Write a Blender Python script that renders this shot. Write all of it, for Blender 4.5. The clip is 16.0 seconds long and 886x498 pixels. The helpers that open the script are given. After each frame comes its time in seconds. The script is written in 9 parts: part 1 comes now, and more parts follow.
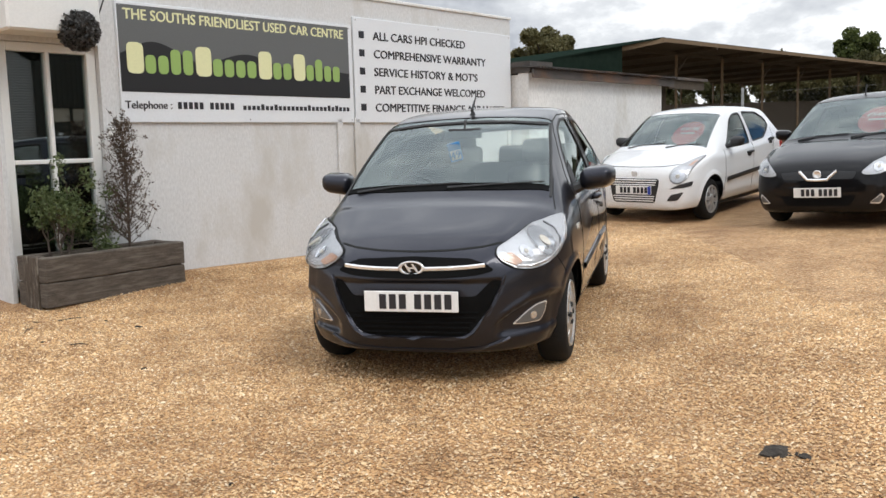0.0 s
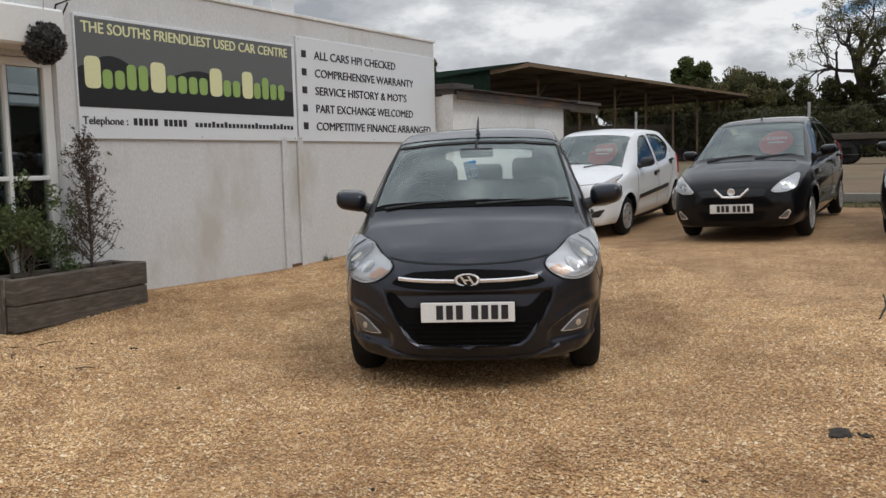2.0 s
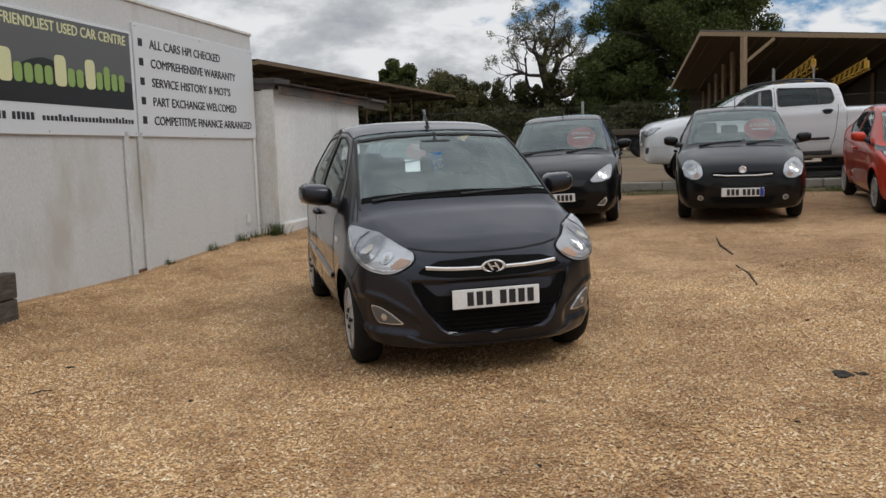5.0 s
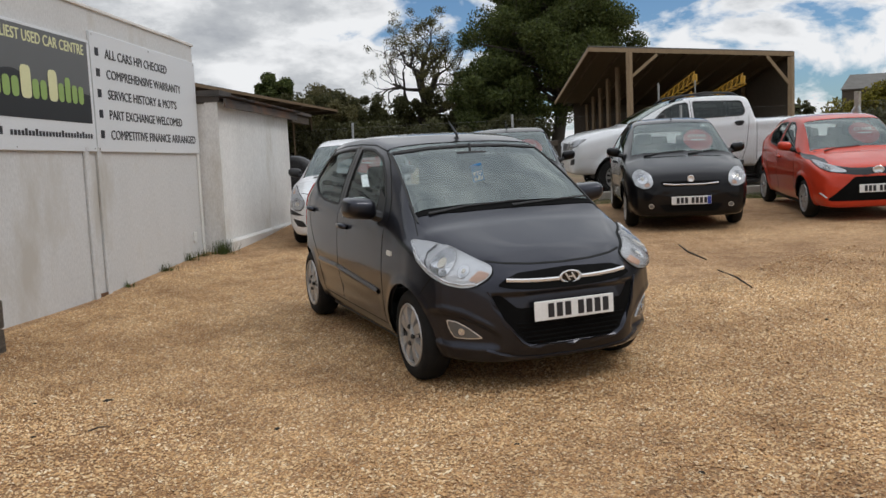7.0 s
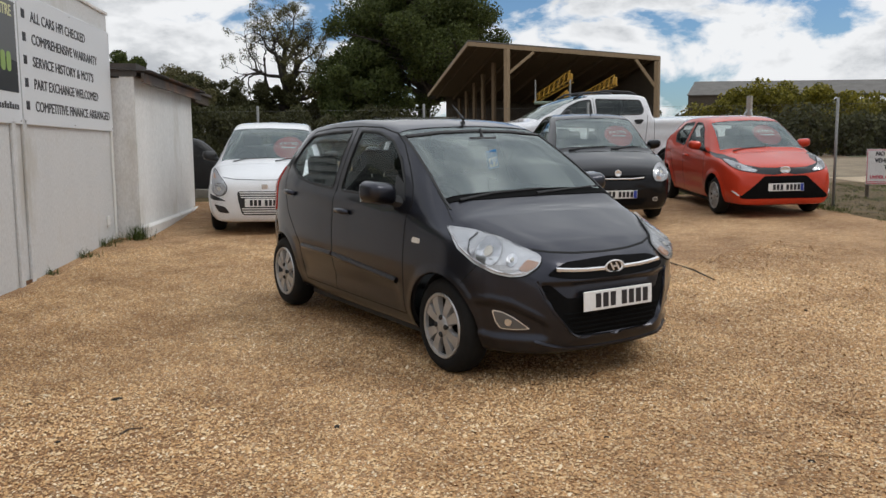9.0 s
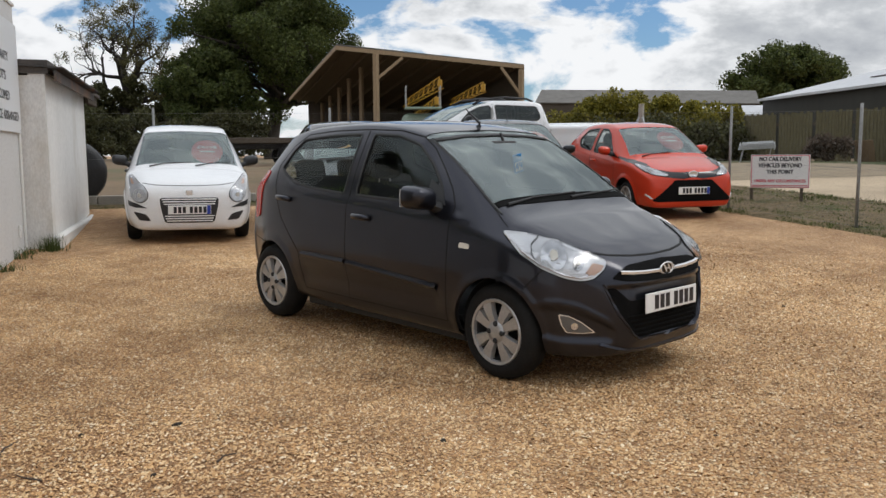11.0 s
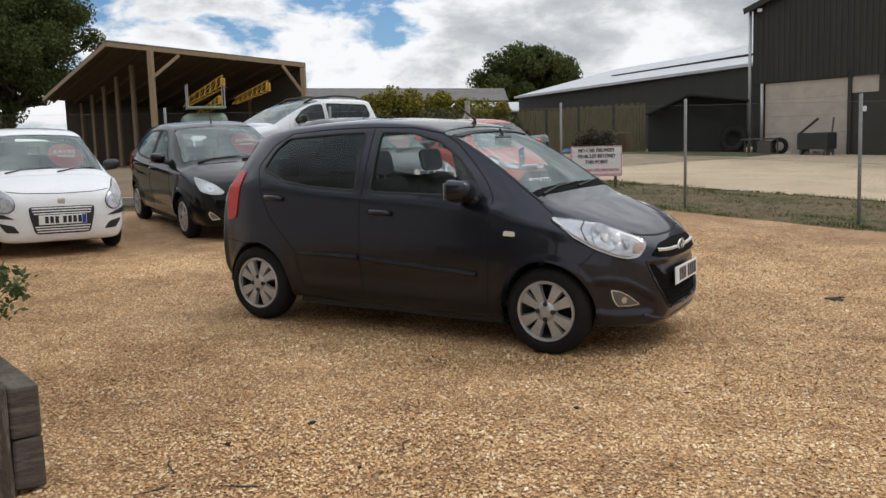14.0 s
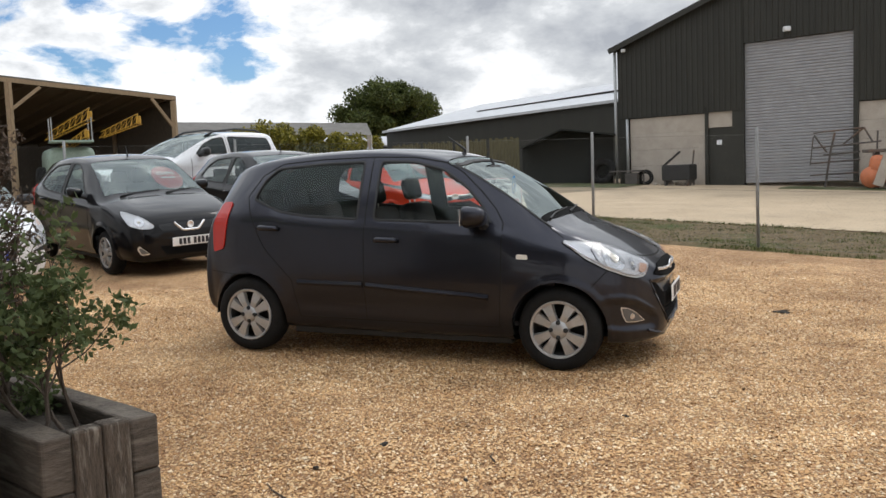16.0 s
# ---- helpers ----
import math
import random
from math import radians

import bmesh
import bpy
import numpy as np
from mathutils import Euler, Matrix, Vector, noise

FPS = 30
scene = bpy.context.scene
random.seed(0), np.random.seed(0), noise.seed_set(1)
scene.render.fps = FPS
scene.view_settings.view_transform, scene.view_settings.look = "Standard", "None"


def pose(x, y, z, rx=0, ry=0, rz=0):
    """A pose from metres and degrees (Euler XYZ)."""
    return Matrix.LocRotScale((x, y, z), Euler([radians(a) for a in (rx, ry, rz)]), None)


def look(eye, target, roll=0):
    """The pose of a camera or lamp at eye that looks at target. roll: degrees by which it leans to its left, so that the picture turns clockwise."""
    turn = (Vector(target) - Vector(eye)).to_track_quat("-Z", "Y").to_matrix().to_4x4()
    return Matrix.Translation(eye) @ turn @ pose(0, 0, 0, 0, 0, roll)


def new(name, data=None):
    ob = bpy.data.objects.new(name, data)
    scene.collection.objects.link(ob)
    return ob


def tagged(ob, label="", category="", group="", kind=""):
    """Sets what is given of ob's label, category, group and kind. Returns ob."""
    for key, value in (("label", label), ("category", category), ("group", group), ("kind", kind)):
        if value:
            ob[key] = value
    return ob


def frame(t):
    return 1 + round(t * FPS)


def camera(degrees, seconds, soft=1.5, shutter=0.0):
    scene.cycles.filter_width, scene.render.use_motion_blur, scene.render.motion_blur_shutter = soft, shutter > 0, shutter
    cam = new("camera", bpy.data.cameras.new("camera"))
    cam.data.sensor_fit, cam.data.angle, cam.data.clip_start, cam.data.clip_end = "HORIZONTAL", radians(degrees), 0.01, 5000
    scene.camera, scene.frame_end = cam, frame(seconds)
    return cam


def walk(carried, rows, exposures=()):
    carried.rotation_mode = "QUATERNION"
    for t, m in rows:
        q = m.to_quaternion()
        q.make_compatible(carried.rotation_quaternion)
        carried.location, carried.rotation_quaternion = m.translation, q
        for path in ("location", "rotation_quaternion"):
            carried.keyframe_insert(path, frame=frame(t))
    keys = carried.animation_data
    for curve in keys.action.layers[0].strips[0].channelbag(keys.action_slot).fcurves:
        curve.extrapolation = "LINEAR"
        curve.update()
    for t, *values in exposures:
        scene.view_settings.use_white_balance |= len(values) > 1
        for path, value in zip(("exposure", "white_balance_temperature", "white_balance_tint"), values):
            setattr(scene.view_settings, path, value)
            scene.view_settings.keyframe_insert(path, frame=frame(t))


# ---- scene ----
cam = camera(54.3, 16.0)
PATH = [
    (0, (0.019, 0.428, 1.272), (-0.03, 2.413, 1.034), -1.6),
    (0.5, (-0.206, 0.352, 1.279), (-0.182, 2.34, 1.063), -1.1),
    (1, (-0.485, 0.31, 1.271), (-0.341, 2.293, 1.061), -2.0),
    (1.5, (-0.784, 0.255, 1.28), (-0.558, 2.232, 1.08), -1.7),
    (2, (-1.098, 0.278, 1.291), (-0.802, 2.246, 1.089), -1.3),
    (2.5, (-1.443, 0.348, 1.293), (-1.035, 2.296, 1.099), -2.0),
    (3, (-1.747, 0.334, 1.295), (-1.194, 2.247, 1.114), -1.7),
    (3.5, (-2.024, 0.433, 1.302), (-1.357, 2.308, 1.107), -1.8),
    (4, (-2.306, 0.577, 1.304), (-1.528, 2.41, 1.119), -2.7),
    (4.2, (-2.408, 0.611, 1.287), (-1.6, 2.431, 1.096), -2.3),
    (6.3, (-3.5, 1.145, 1.309), (-2.379, 2.782, 1.061), -2.0),
    (6.5, (-3.582, 1.226, 1.316), (-2.445, 2.853, 1.073), -1.7),
    (7, (-3.765, 1.466, 1.313), (-2.575, 3.061, 1.112), -2.5),
    (7.5, (-3.975, 1.621, 1.297), (-2.691, 3.138, 1.074), -1.9),
    (8, (-4.153, 1.809, 1.301), (-2.83, 3.289, 1.058), -2.5),
    (8.5, (-4.264, 2.125, 1.303), (-2.889, 3.562, 1.093), -2.0),
    (9, (-4.442, 2.336, 1.296), (-2.998, 3.701, 1.067), -0.6),
    (9.5, (-4.613, 2.553, 1.304), (-3.093, 3.828, 1.053), -1.2),
    (9.7, (-4.677, 2.676, 1.294), (-3.124, 3.912, 1.053), -1.0),
    (11.8, (-5.443, 3.696, 1.311), (-3.704, 4.652, 1.065), -1.2),
    (12, (-5.534, 3.786, 1.316), (-3.771, 4.695, 1.062), -1.5),
    (12.5, (-5.669, 4.051, 1.318), (-3.867, 4.881, 1.066), -2.1),
    (13, (-5.811, 4.326, 1.329), (-3.959, 5.045, 1.103), -1.7),
    (13.5, (-6.0, 4.574, 1.318), (-4.108, 5.181, 1.089), -1.5),
    (14, (-6.115, 4.86, 1.315), (-4.211, 5.422, 1.08), -1.8),
    (14.5, (-6.238, 5.165, 1.296), (-4.329, 5.706, 1.048), -2.9),
    (15, (-6.387, 5.402, 1.294), (-4.45, 5.823, 1.033), -1.8),
    (15.5, (-6.471, 5.629, 1.322), (-4.508, 5.944, 1.111), -2.1),
    (16, (-6.506, 5.83, 1.31), (-4.527, 6.066, 1.142), -2.2),
]
walk(cam, [(t, look(eye, target, roll)) for t, eye, target, roll in PATH], exposures=[(0, 0.17), (1, -0.18), (2, -0.41), (4, -0.57), (7, -0.42), (9, -0.38), (13, -0.28), (15, -0.28), (16, -0.06)])

# ---- world, sun, exposure ----
def soft_ramp(v, k=1.2):
    return np.log1p(np.exp(-np.abs(v) * k)) / k + np.maximum(v, 0)


def ground_z(x, y):
    """The yard is level by the office and climbs gently towards the barns."""
    s = 0.75 * np.asarray(x, float) + 0.66 * np.asarray(y, float)
    off = (np.asarray(x, float) + 3.14) * 0.75669 - (np.asarray(y, float) - 8.533) * 0.65377
    along = (np.asarray(x, float) + 3.14) * 0.65377 + (np.asarray(y, float) - 8.533) * 0.75669
    bank = 0.09 * np.clip((0.75 - off) / 0.5, 0, 1) * np.clip((2.5 - along) / 2.0, 0, 1) * np.clip((along + 1.2) / 0.8, 0, 1)
    dip = 0.030 * np.exp(-((np.asarray(x, float) - 0.2) ** 2 + (np.asarray(y, float) - 6.6) ** 2) / 6.0)     # the stand is worn a little hollow
    worn = 0.070 * np.exp(-((np.asarray(x, float) - 3.6) ** 2 + (np.asarray(y, float) - 12.2) ** 2) / 5.0) + 0.025 * np.exp(-((np.asarray(x, float) - 8.0) ** 2 + (np.asarray(y, float) - 8.3) ** 2) / 4.0)     # and so is the row of cars
    return 0.04 * soft_ramp(s - 3.9) - 0.04 * soft_ramp(s - 25) + bank - dip - worn


CLOUD_SHIFT = (0.9, -0.6, 0.2)
SUN_AZ, SUN_EL = 138.0, 52.0     # compass bearing from +y towards +x, and height, in degrees
world = bpy.data.worlds.new("world")
scene.world = world
world.use_nodes = True


def build_sky():
    t = world.node_tree
    t.nodes.clear()
    L = t.links.new
    out = t.nodes.new("ShaderNodeOutputWorld")
    bg = t.nodes.new("ShaderNodeBackground")
    sky = t.nodes.new("ShaderNodeTexSky")
    sky.sky_type = 'NISHITA'
    sky.sun_disc = False
    sky.sun_elevation = radians(SUN_EL)
    sky.sun_rotation = radians(SUN_AZ)
    sky.dust_density, sky.ozone_density = 0.6, 2.0
    co = t.nodes.new("ShaderNodeTexCoord")
    sep = t.nodes.new("ShaderNodeSeparateXYZ")
    L(co.outputs["Generated"], sep.inputs[0])
    # cumulus: bright heads, grey hearts, blue gaps; the gaps lie to the north-east and close towards the east and the zenith
    mp = t.nodes.new("ShaderNodeMapping")
    mp.inputs["Scale"].default_value = (1.0, 1.0, 2.1)
    mp.inputs["Location"].default_value = CLOUD_SHIFT
    L(co.outputs["Generated"], mp.inputs[0])

    def toward(x, y, lo, hi, amount):
        d = t.nodes.new("ShaderNodeVectorMath"); d.operation = 'DOT_PRODUCT'; d.inputs[1].default_value = (x, y, 0)
        L(co.outputs["Generated"], d.inputs[0])
        r = t.nodes.new("ShaderNodeMapRange"); r.interpolation_type = 'SMOOTHSTEP'
        r.inputs[1].default_value, r.inputs[2].default_value, r.inputs[3].default_value, r.inputs[4].default_value = lo, hi, 0.0, amount
        L(d.outputs["Value"], r.inputs[0])
        return r.outputs[0]

    def total(*socks):
        acc = socks[0]
        for k in socks[1:]:
            a = t.nodes.new("ShaderNodeMath"); a.operation = 'ADD'
            L(acc, a.inputs[0]); L(k, a.inputs[1])
            acc = a.outputs[0]
        return acc
    n1 = t.nodes.new("ShaderNodeTexNoise"); n1.inputs["Scale"].default_value = 6.2; n1.inputs["Detail"].default_value = 11; n1.inputs["Roughness"].default_value = 0.57; n1.inputs["Distortion"].default_value = 0.25
    L(mp.outputs[0], n1.inputs["Vector"])
    lift = t.nodes.new("ShaderNodeMapRange"); lift.inputs[1].default_value = 0.10; lift.inputs[2].default_value = 0.60; lift.inputs[3].default_value = 0.0; lift.inputs[4].default_value = 0.22
    L(sep.outputs[2], lift.inputs[0])
    east = toward(0.996, -0.087, 0.84, 0.97, 0.10)
    low = t.nodes.new("ShaderNodeMapRange"); low.interpolation_type = 'SMOOTHSTEP'
    low.inputs[1].default_value, low.inputs[2].default_value, low.inputs[3].default_value, low.inputs[4].default_value = 0.085, 0.140, 0.12, 0.0
    L(sep.outputs[2], low.inputs[0])
    dens = total(n1.outputs[0], lift.outputs[0], toward(0.28, 0.960, 0.90, 0.985, 0.10), toward(0.819, 0.574, 0.86, 0.96, -0.150), east)
    shut = total(dens, low.outputs[0])
    cover = t.nodes.new("ShaderNodeValToRGB")
    cover.color_ramp.elements[0].position, cover.color_ramp.elements[1].position = 0.345, 0.420
    L(shut, cover.inputs[0])
    n2 = t.nodes.new("ShaderNodeTexNoise"); n2.inputs["Scale"].default_value = 9.5; n2.inputs["Detail"].default_value = 9; n2.inputs["Roughness"].default_value = 0.6
    L(mp.outputs[0], n2.inputs["Vector"])
    a2 = t.nodes.new("ShaderNodeMath"); a2.operation = 'MULTIPLY_ADD'; a2.inputs[1].default_value = 0.75
    L(n2.outputs[0], a2.inputs[0]); L(dens, a2.inputs[2])
    shade = t.nodes.new("ShaderNodeValToRGB")
    e = shade.color_ramp.elements
    e[0].position, e[0].color = 0.18, (19.6, 19.9, 20.3, 1)
    e[1].position, e[1].color = 0.80, (8.0, 8.5, 9.4, 1)
    x = e.new(0.44); x.color = (12.5, 13.0, 13.6, 1)
    span = t.nodes.new("ShaderNodeMapRange"); span.inputs[1].default_value, span.inputs[2].default_value = 0.70, 1.30
    L(a2.outputs[0], span.inputs[0]); L(span.outputs[0], shade.inputs[0])
    clear = t.nodes.new("ShaderNodeMix"); clear.data_type, clear.blend_type = 'RGBA', 'MULTIPLY'
    clear.inputs[0].default_value, clear.inputs[7].default_value = 1.0, (1.38, 1.78, 2.18, 1)
    L(sky.outputs[0], clear.inputs[6])
    mix = t.nodes.new("ShaderNodeMix"); mix.data_type = 'RGBA'
    L(cover.outputs[0], mix.inputs[0]); L(clear.outputs[2], mix.inputs[6]); L(shade.outputs[0], mix.inputs[7])
    # an overcast sky is brighter overhead than at the horizon
    zen = t.nodes.new("ShaderNodeMapRange"); zen.interpolation_type = 'SMOOTHSTEP'
    zen.inputs[1].default_value, zen.inputs[2].default_value, zen.inputs[3].default_value, zen.inputs[4].default_value = 0.25, 0.80, 1.0, 2.4
    L(sep.outputs[2], zen.inputs[0])
    grow = t.nodes.new("ShaderNodeVectorMath"); grow.operation = 'SCALE'
    L(mix.outputs[2], grow.inputs[0]); L(zen.outputs[0], grow.inputs["Scale"])
    L(grow.outputs[0], bg.inputs[0])
    bg.inputs[1].default_value = 0.0585
    L(bg.outputs[0], out.inputs[0])


build_sky()
sun = new("sun", bpy.data.lights.new("sun", 'SUN'))
sun.data.energy, sun.data.angle, sun.data.color = 0.9, radians(18), (1.0, 0.965, 0.91)
_d = Vector((math.sin(radians(SUN_AZ)) * math.cos(radians(SUN_EL)), math.cos(radians(SUN_AZ)) * math.cos(radians(SUN_EL)), math.sin(radians(SUN_EL))))
sun.matrix_world = look(_d * 50, (0, 0, 0))


# ---- materials ----
def principled(name):
    m = bpy.data.materials.new(name)
    m.use_nodes = True
    return m, m.node_tree, m.node_tree.nodes["Principled BSDF"]


def ramp2(t, fac, c0, c1, p0=0.35, p1=0.65):
    r = t.nodes.new("ShaderNodeValToRGB")
    r.color_ramp.elements[0].position, r.color_ramp.elements[1].position = p0, p1
    r.color_ramp.elements[0].color, r.color_ramp.elements[1].color = (*c0, 1), (*c1, 1)
    t.links.new(fac, r.inputs[0])
    return r.outputs[0]


def noise_fac(t, scale, detail=4.0, rough=0.55, stretch=(1, 1, 1)):
    co = t.nodes.new("ShaderNodeTexCoord")
    mp = t.nodes.new("ShaderNodeMapping")
    mp.inputs["Scale"].default_value = stretch
    n = t.nodes.new("ShaderNodeTexNoise")
    n.inputs["Scale"].default_value, n.inputs["Detail"].default_value, n.inputs["Roughness"].default_value = scale, detail, rough
    t.links.new(co.outputs["Object"], mp.inputs[0])
    t.links.new(mp.outputs[0], n.inputs["Vector"])
    return n.outputs[0]


def mixc(t, fac, a, b, blend='MIX'):
    m = t.nodes.new("ShaderNodeMix")
    m.data_type, m.blend_type = 'RGBA', blend
    for sock, v in ((m.inputs[0], fac), (m.inputs[6], a), (m.inputs[7], b)):
        if isinstance(v, (int, float)):
            sock.default_value = v
        elif isinstance(v, tuple):
            sock.default_value = (*v, 1)
        else:
            t.links.new(v, sock)
    return m.outputs[2]


def surface(name, c0, c1, scale=8.0, rough=0.7, metal=0.0, fine=120.0, bump=0.15, stretch=(1, 1, 1), stain=None, stain_scale=0.8, coat=0.0, spec=0.5, dist=0.004):
    """A two-scale surface: broad tone from c0 to c1, fine grain, optional stains, and relief."""
    m, t, b = principled(name)
    col = ramp2(t, noise_fac(t, scale, 5, 0.6, stretch), c0, c1)
    g = noise_fac(t, fine, 3, 0.6, stretch)
    col = mixc(t, 0.35, col, ramp2(t, g, tuple(v * 0.7 for v in c0), tuple(min(1, v * 1.2) for v in c1), 0.3, 0.7))
    if stain:
        s = noise_fac(t, stain_scale, 6, 0.65, (stretch[0], stretch[1], stretch[2]))
        f = ramp2(t, s, (0, 0, 0), (1, 1, 1), 0.52, 0.68)
        col = mixc(t, f, col, stain)
    t.links.new(col, b.inputs["Base Color"])
    b.inputs["Roughness"].default_value, b.inputs["Metallic"].default_value = rough, metal
    b.inputs["Coat Weight"].default_value = coat
    b.inputs["Specular IOR Level"].default_value = spec
    if bump:
        bp = t.nodes.new("ShaderNodeBump")
        bp.inputs["Strength"].default_value, bp.inputs["Distance"].default_value = bump, dist
        t.links.new(g, bp.inputs["Height"])
        t.links.new(bp.outputs[0], b.inputs["Normal"])
    return m


def car_paint(name, c, metal=0.35, rough=0.35, dust_amount=0.015, coat=1.36, coat_rough=0.03):
    m, t, b = principled(name)
    flake = noise_fac(t, 900, 2, 0.5)
    col = ramp2(t, flake, tuple(v * 0.8 for v in c), tuple(min(1, v * 1.25) for v in c))
    dust = ramp2(t, noise_fac(t, 3.5, 6, 0.65), (0, 0, 0), (dust_amount,) * 3, 0.4, 0.75)
    col = mixc(t, dust, col, (0.30, 0.26, 0.21))
    t.links.new(col, b.inputs["Base Color"])
    b.inputs["Metallic"].default_value, b.inputs["Roughness"].default_value = metal, rough
    b.inputs["Specular IOR Level"].default_value = 0.1
    b.inputs["Coat IOR"].default_value = coat
    b.inputs["Coat Weight"].default_value, b.inputs["Coat Roughness"].default_value = 1.0, coat_rough
    return m


def glass(name, tint=(0.75, 0.82, 0.80), gloss_rough=0.01, ior=1.5, sheen=(0.90, 1.0, 0.98)):
    m = bpy.data.materials.new(name)
    m.use_nodes = True
    t = m.node_tree
    t.nodes.clear()
    out = t.nodes.new("ShaderNodeOutputMaterial")
    mix = t.nodes.new("ShaderNodeMixShader")
    tr = t.nodes.new("ShaderNodeBsdfTransparent"); tr.inputs[0].default_value = (*tint, 1)
    gl = t.nodes.new("ShaderNodeBsdfGlossy"); gl.inputs["Roughness"].default_value = gloss_rough; gl.inputs[0].default_value = (*sheen, 1)
    fr = t.nodes.new("ShaderNodeFresnel"); fr.inputs[0].default_value = ior
    t.links.new(fr.outputs[0], mix.inputs[0]); t.links.new(tr.outputs[0], mix.inputs[1]); t.links.new(gl.outputs[0], mix.inputs[2])
    t.links.new(mix.outputs[0], out.inputs[0])
    return m


def plain(name, c, rough=0.5, metal=0.0, coat=0.0):
    m, t, b = principled(name)
    g = noise_fac(t, 60, 3, 0.6)
    t.links.new(ramp2(t, g, tuple(v * 0.97 for v in c), tuple(min(1, v * 1.03) for v in c)), b.inputs["Base Color"])
    b.inputs["Roughness"].default_value, b.inputs["Metallic"].default_value, b.inputs["Coat Weight"].default_value = rough, metal, coat
    return m


M_RENDER = surface("painted_render", (0.585, 0.588, 0.585), (0.655, 0.66, 0.66), 1.1, 0.75, fine=55, bump=0.03, stretch=(1, 1, 0.45), stain=(0.50, 0.482, 0.445), stain_scale=1.1)
M_RENDER2 = surface("whitewashed_block", (0.69, 0.68, 0.66), (0.78, 0.775, 0.755), 1.3, 0.85, fine=45, bump=0.15, stretch=(1, 1, 0.5), stain=(0.50, 0.46, 0.38), stain_scale=0.7)
M_RUST = surface("rusted_iron", (0.10, 0.045, 0.022), (0.19, 0.10, 0.05), 20, 0.9, fine=90, bump=0.4)
M_UPVC = plain("white_plastic_frame", (0.74, 0.74, 0.72), 0.35)
M_WHITE_SIGN = plain("white_sign_board", (0.70, 0.725, 0.75), 0.45)
M_GREY_SIGN = plain("grey_sign_print", (0.115, 0.12, 0.12), 0.4)
M_BLACK_SIGN = plain("black_sign_print", (0.012, 0.012, 0.013), 0.4)
M_INK = plain("black_lettering", (0.015, 0.015, 0.02), 0.45)
M_CREAM_INK = plain("cream_lettering", (0.72, 0.72, 0.42), 0.45)
M_GREEN_INK = plain("green_lettering", (0.28, 0.42, 0.12), 0.45)
M_RED_INK = plain("red_lettering", (0.55, 0.05, 0.08), 0.45)
M_SLEEPER = surface("weathered_sleeper_oak", (0.044, 0.034, 0.026), (0.130, 0.106, 0.083), 6, 0.9, fine=40, bump=0.7, stretch=(1, 1, 8), stain=(0.155, 0.132, 0.106), stain_scale=3.0, dist=0.01)
M_END_BOARD = surface("weathered_end_board", (0.036, 0.027, 0.019), (0.115, 0.090, 0.068), 5, 0.9, fine=40, bump=0.7, stretch=(7, 7, 1), stain=(0.27, 0.24, 0.20), stain_scale=4.0, dist=0.01)
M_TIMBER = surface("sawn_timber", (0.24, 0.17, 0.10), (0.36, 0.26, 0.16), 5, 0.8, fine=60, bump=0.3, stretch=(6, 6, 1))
M_FENCE = surface("weathered_fence_board", (0.072, 0.062, 0.030), (0.140, 0.122, 0.064), 3, 0.9, fine=40, bump=0.3, stretch=(6, 6, 1))
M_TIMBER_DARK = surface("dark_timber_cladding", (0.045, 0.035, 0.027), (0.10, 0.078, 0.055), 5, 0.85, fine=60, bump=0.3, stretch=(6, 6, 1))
M_HUT = surface("black_tarred_boards", (0.006, 0.0075, 0.006), (0.014, 0.016, 0.013), 3, 0.8, fine=40, bump=0.2, stretch=(6, 6, 1))
M_FELT = surface("dark_green_roof_felt", (0.010, 0.018, 0.014), (0.018, 0.028, 0.022), 3, 1.0, fine=40, bump=0.1, spec=0.0)
M_TURF = surface("rough_turf", (0.045, 0.058, 0.018), (0.10, 0.11, 0.04), 2.5, 0.95, fine=30, bump=0.8, stain=(0.16, 0.13, 0.08), stain_scale=1.2, dist=0.02)
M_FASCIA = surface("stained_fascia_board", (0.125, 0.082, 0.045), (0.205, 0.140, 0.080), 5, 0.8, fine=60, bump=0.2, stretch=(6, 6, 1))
M_TIMBER_BROWN = surface("brown_timber", (0.065, 0.045, 0.026), (0.12, 0.085, 0.05), 5, 0.85, fine=60, bump=0.2, stretch=(6, 6, 1))
M_WRAP = surface("black_bale_wrap", (0.008, 0.008, 0.009), (0.016, 0.016, 0.018), 6, 0.45, fine=25, bump=0.5, dist=0.01)
M_CORR = surface("rusty_corrugated_iron", (0.05, 0.045, 0.042), (0.10, 0.085, 0.075), 4, 0.7, fine=80, bump=0.2, stain=(0.16, 0.09, 0.055), stain_scale=1.5)
M_BARN = surface("olive_steel_cladding", (0.0165, 0.0162, 0.0115), (0.0245, 0.0240, 0.0170), 2, 0.6, fine=60, bump=0.1, stretch=(1, 1, 0.2))
M_BLOCK = surface("concrete_blockwork", (0.36, 0.315, 0.265), (0.46, 0.41, 0.35), 2.5, 0.9, fine=50, bump=0.4)
M_SHUTTER = surface("galvanised_shutter", (0.27, 0.27, 0.28), (0.34, 0.34, 0.35), 2, 0.45, metal=0.3, fine=60, bump=0.05)
M_SHEETROOF = surface("pale_roof_sheet", (0.44, 0.45, 0.465), (0.55, 0.56, 0.575), 1.5, 0.5, fine=40, bump=0.1)
M_GREYROOF = surface("grey_fibre_cement", (0.105, 0.098, 0.088), (0.165, 0.155, 0.14), 1.2, 0.8, fine=30, bump=0.2)
M_GALV = surface("galvanised_steel", (0.30, 0.31, 0.31), (0.44, 0.45, 0.45), 30, 0.5, metal=0.6, fine=120, bump=0.05)
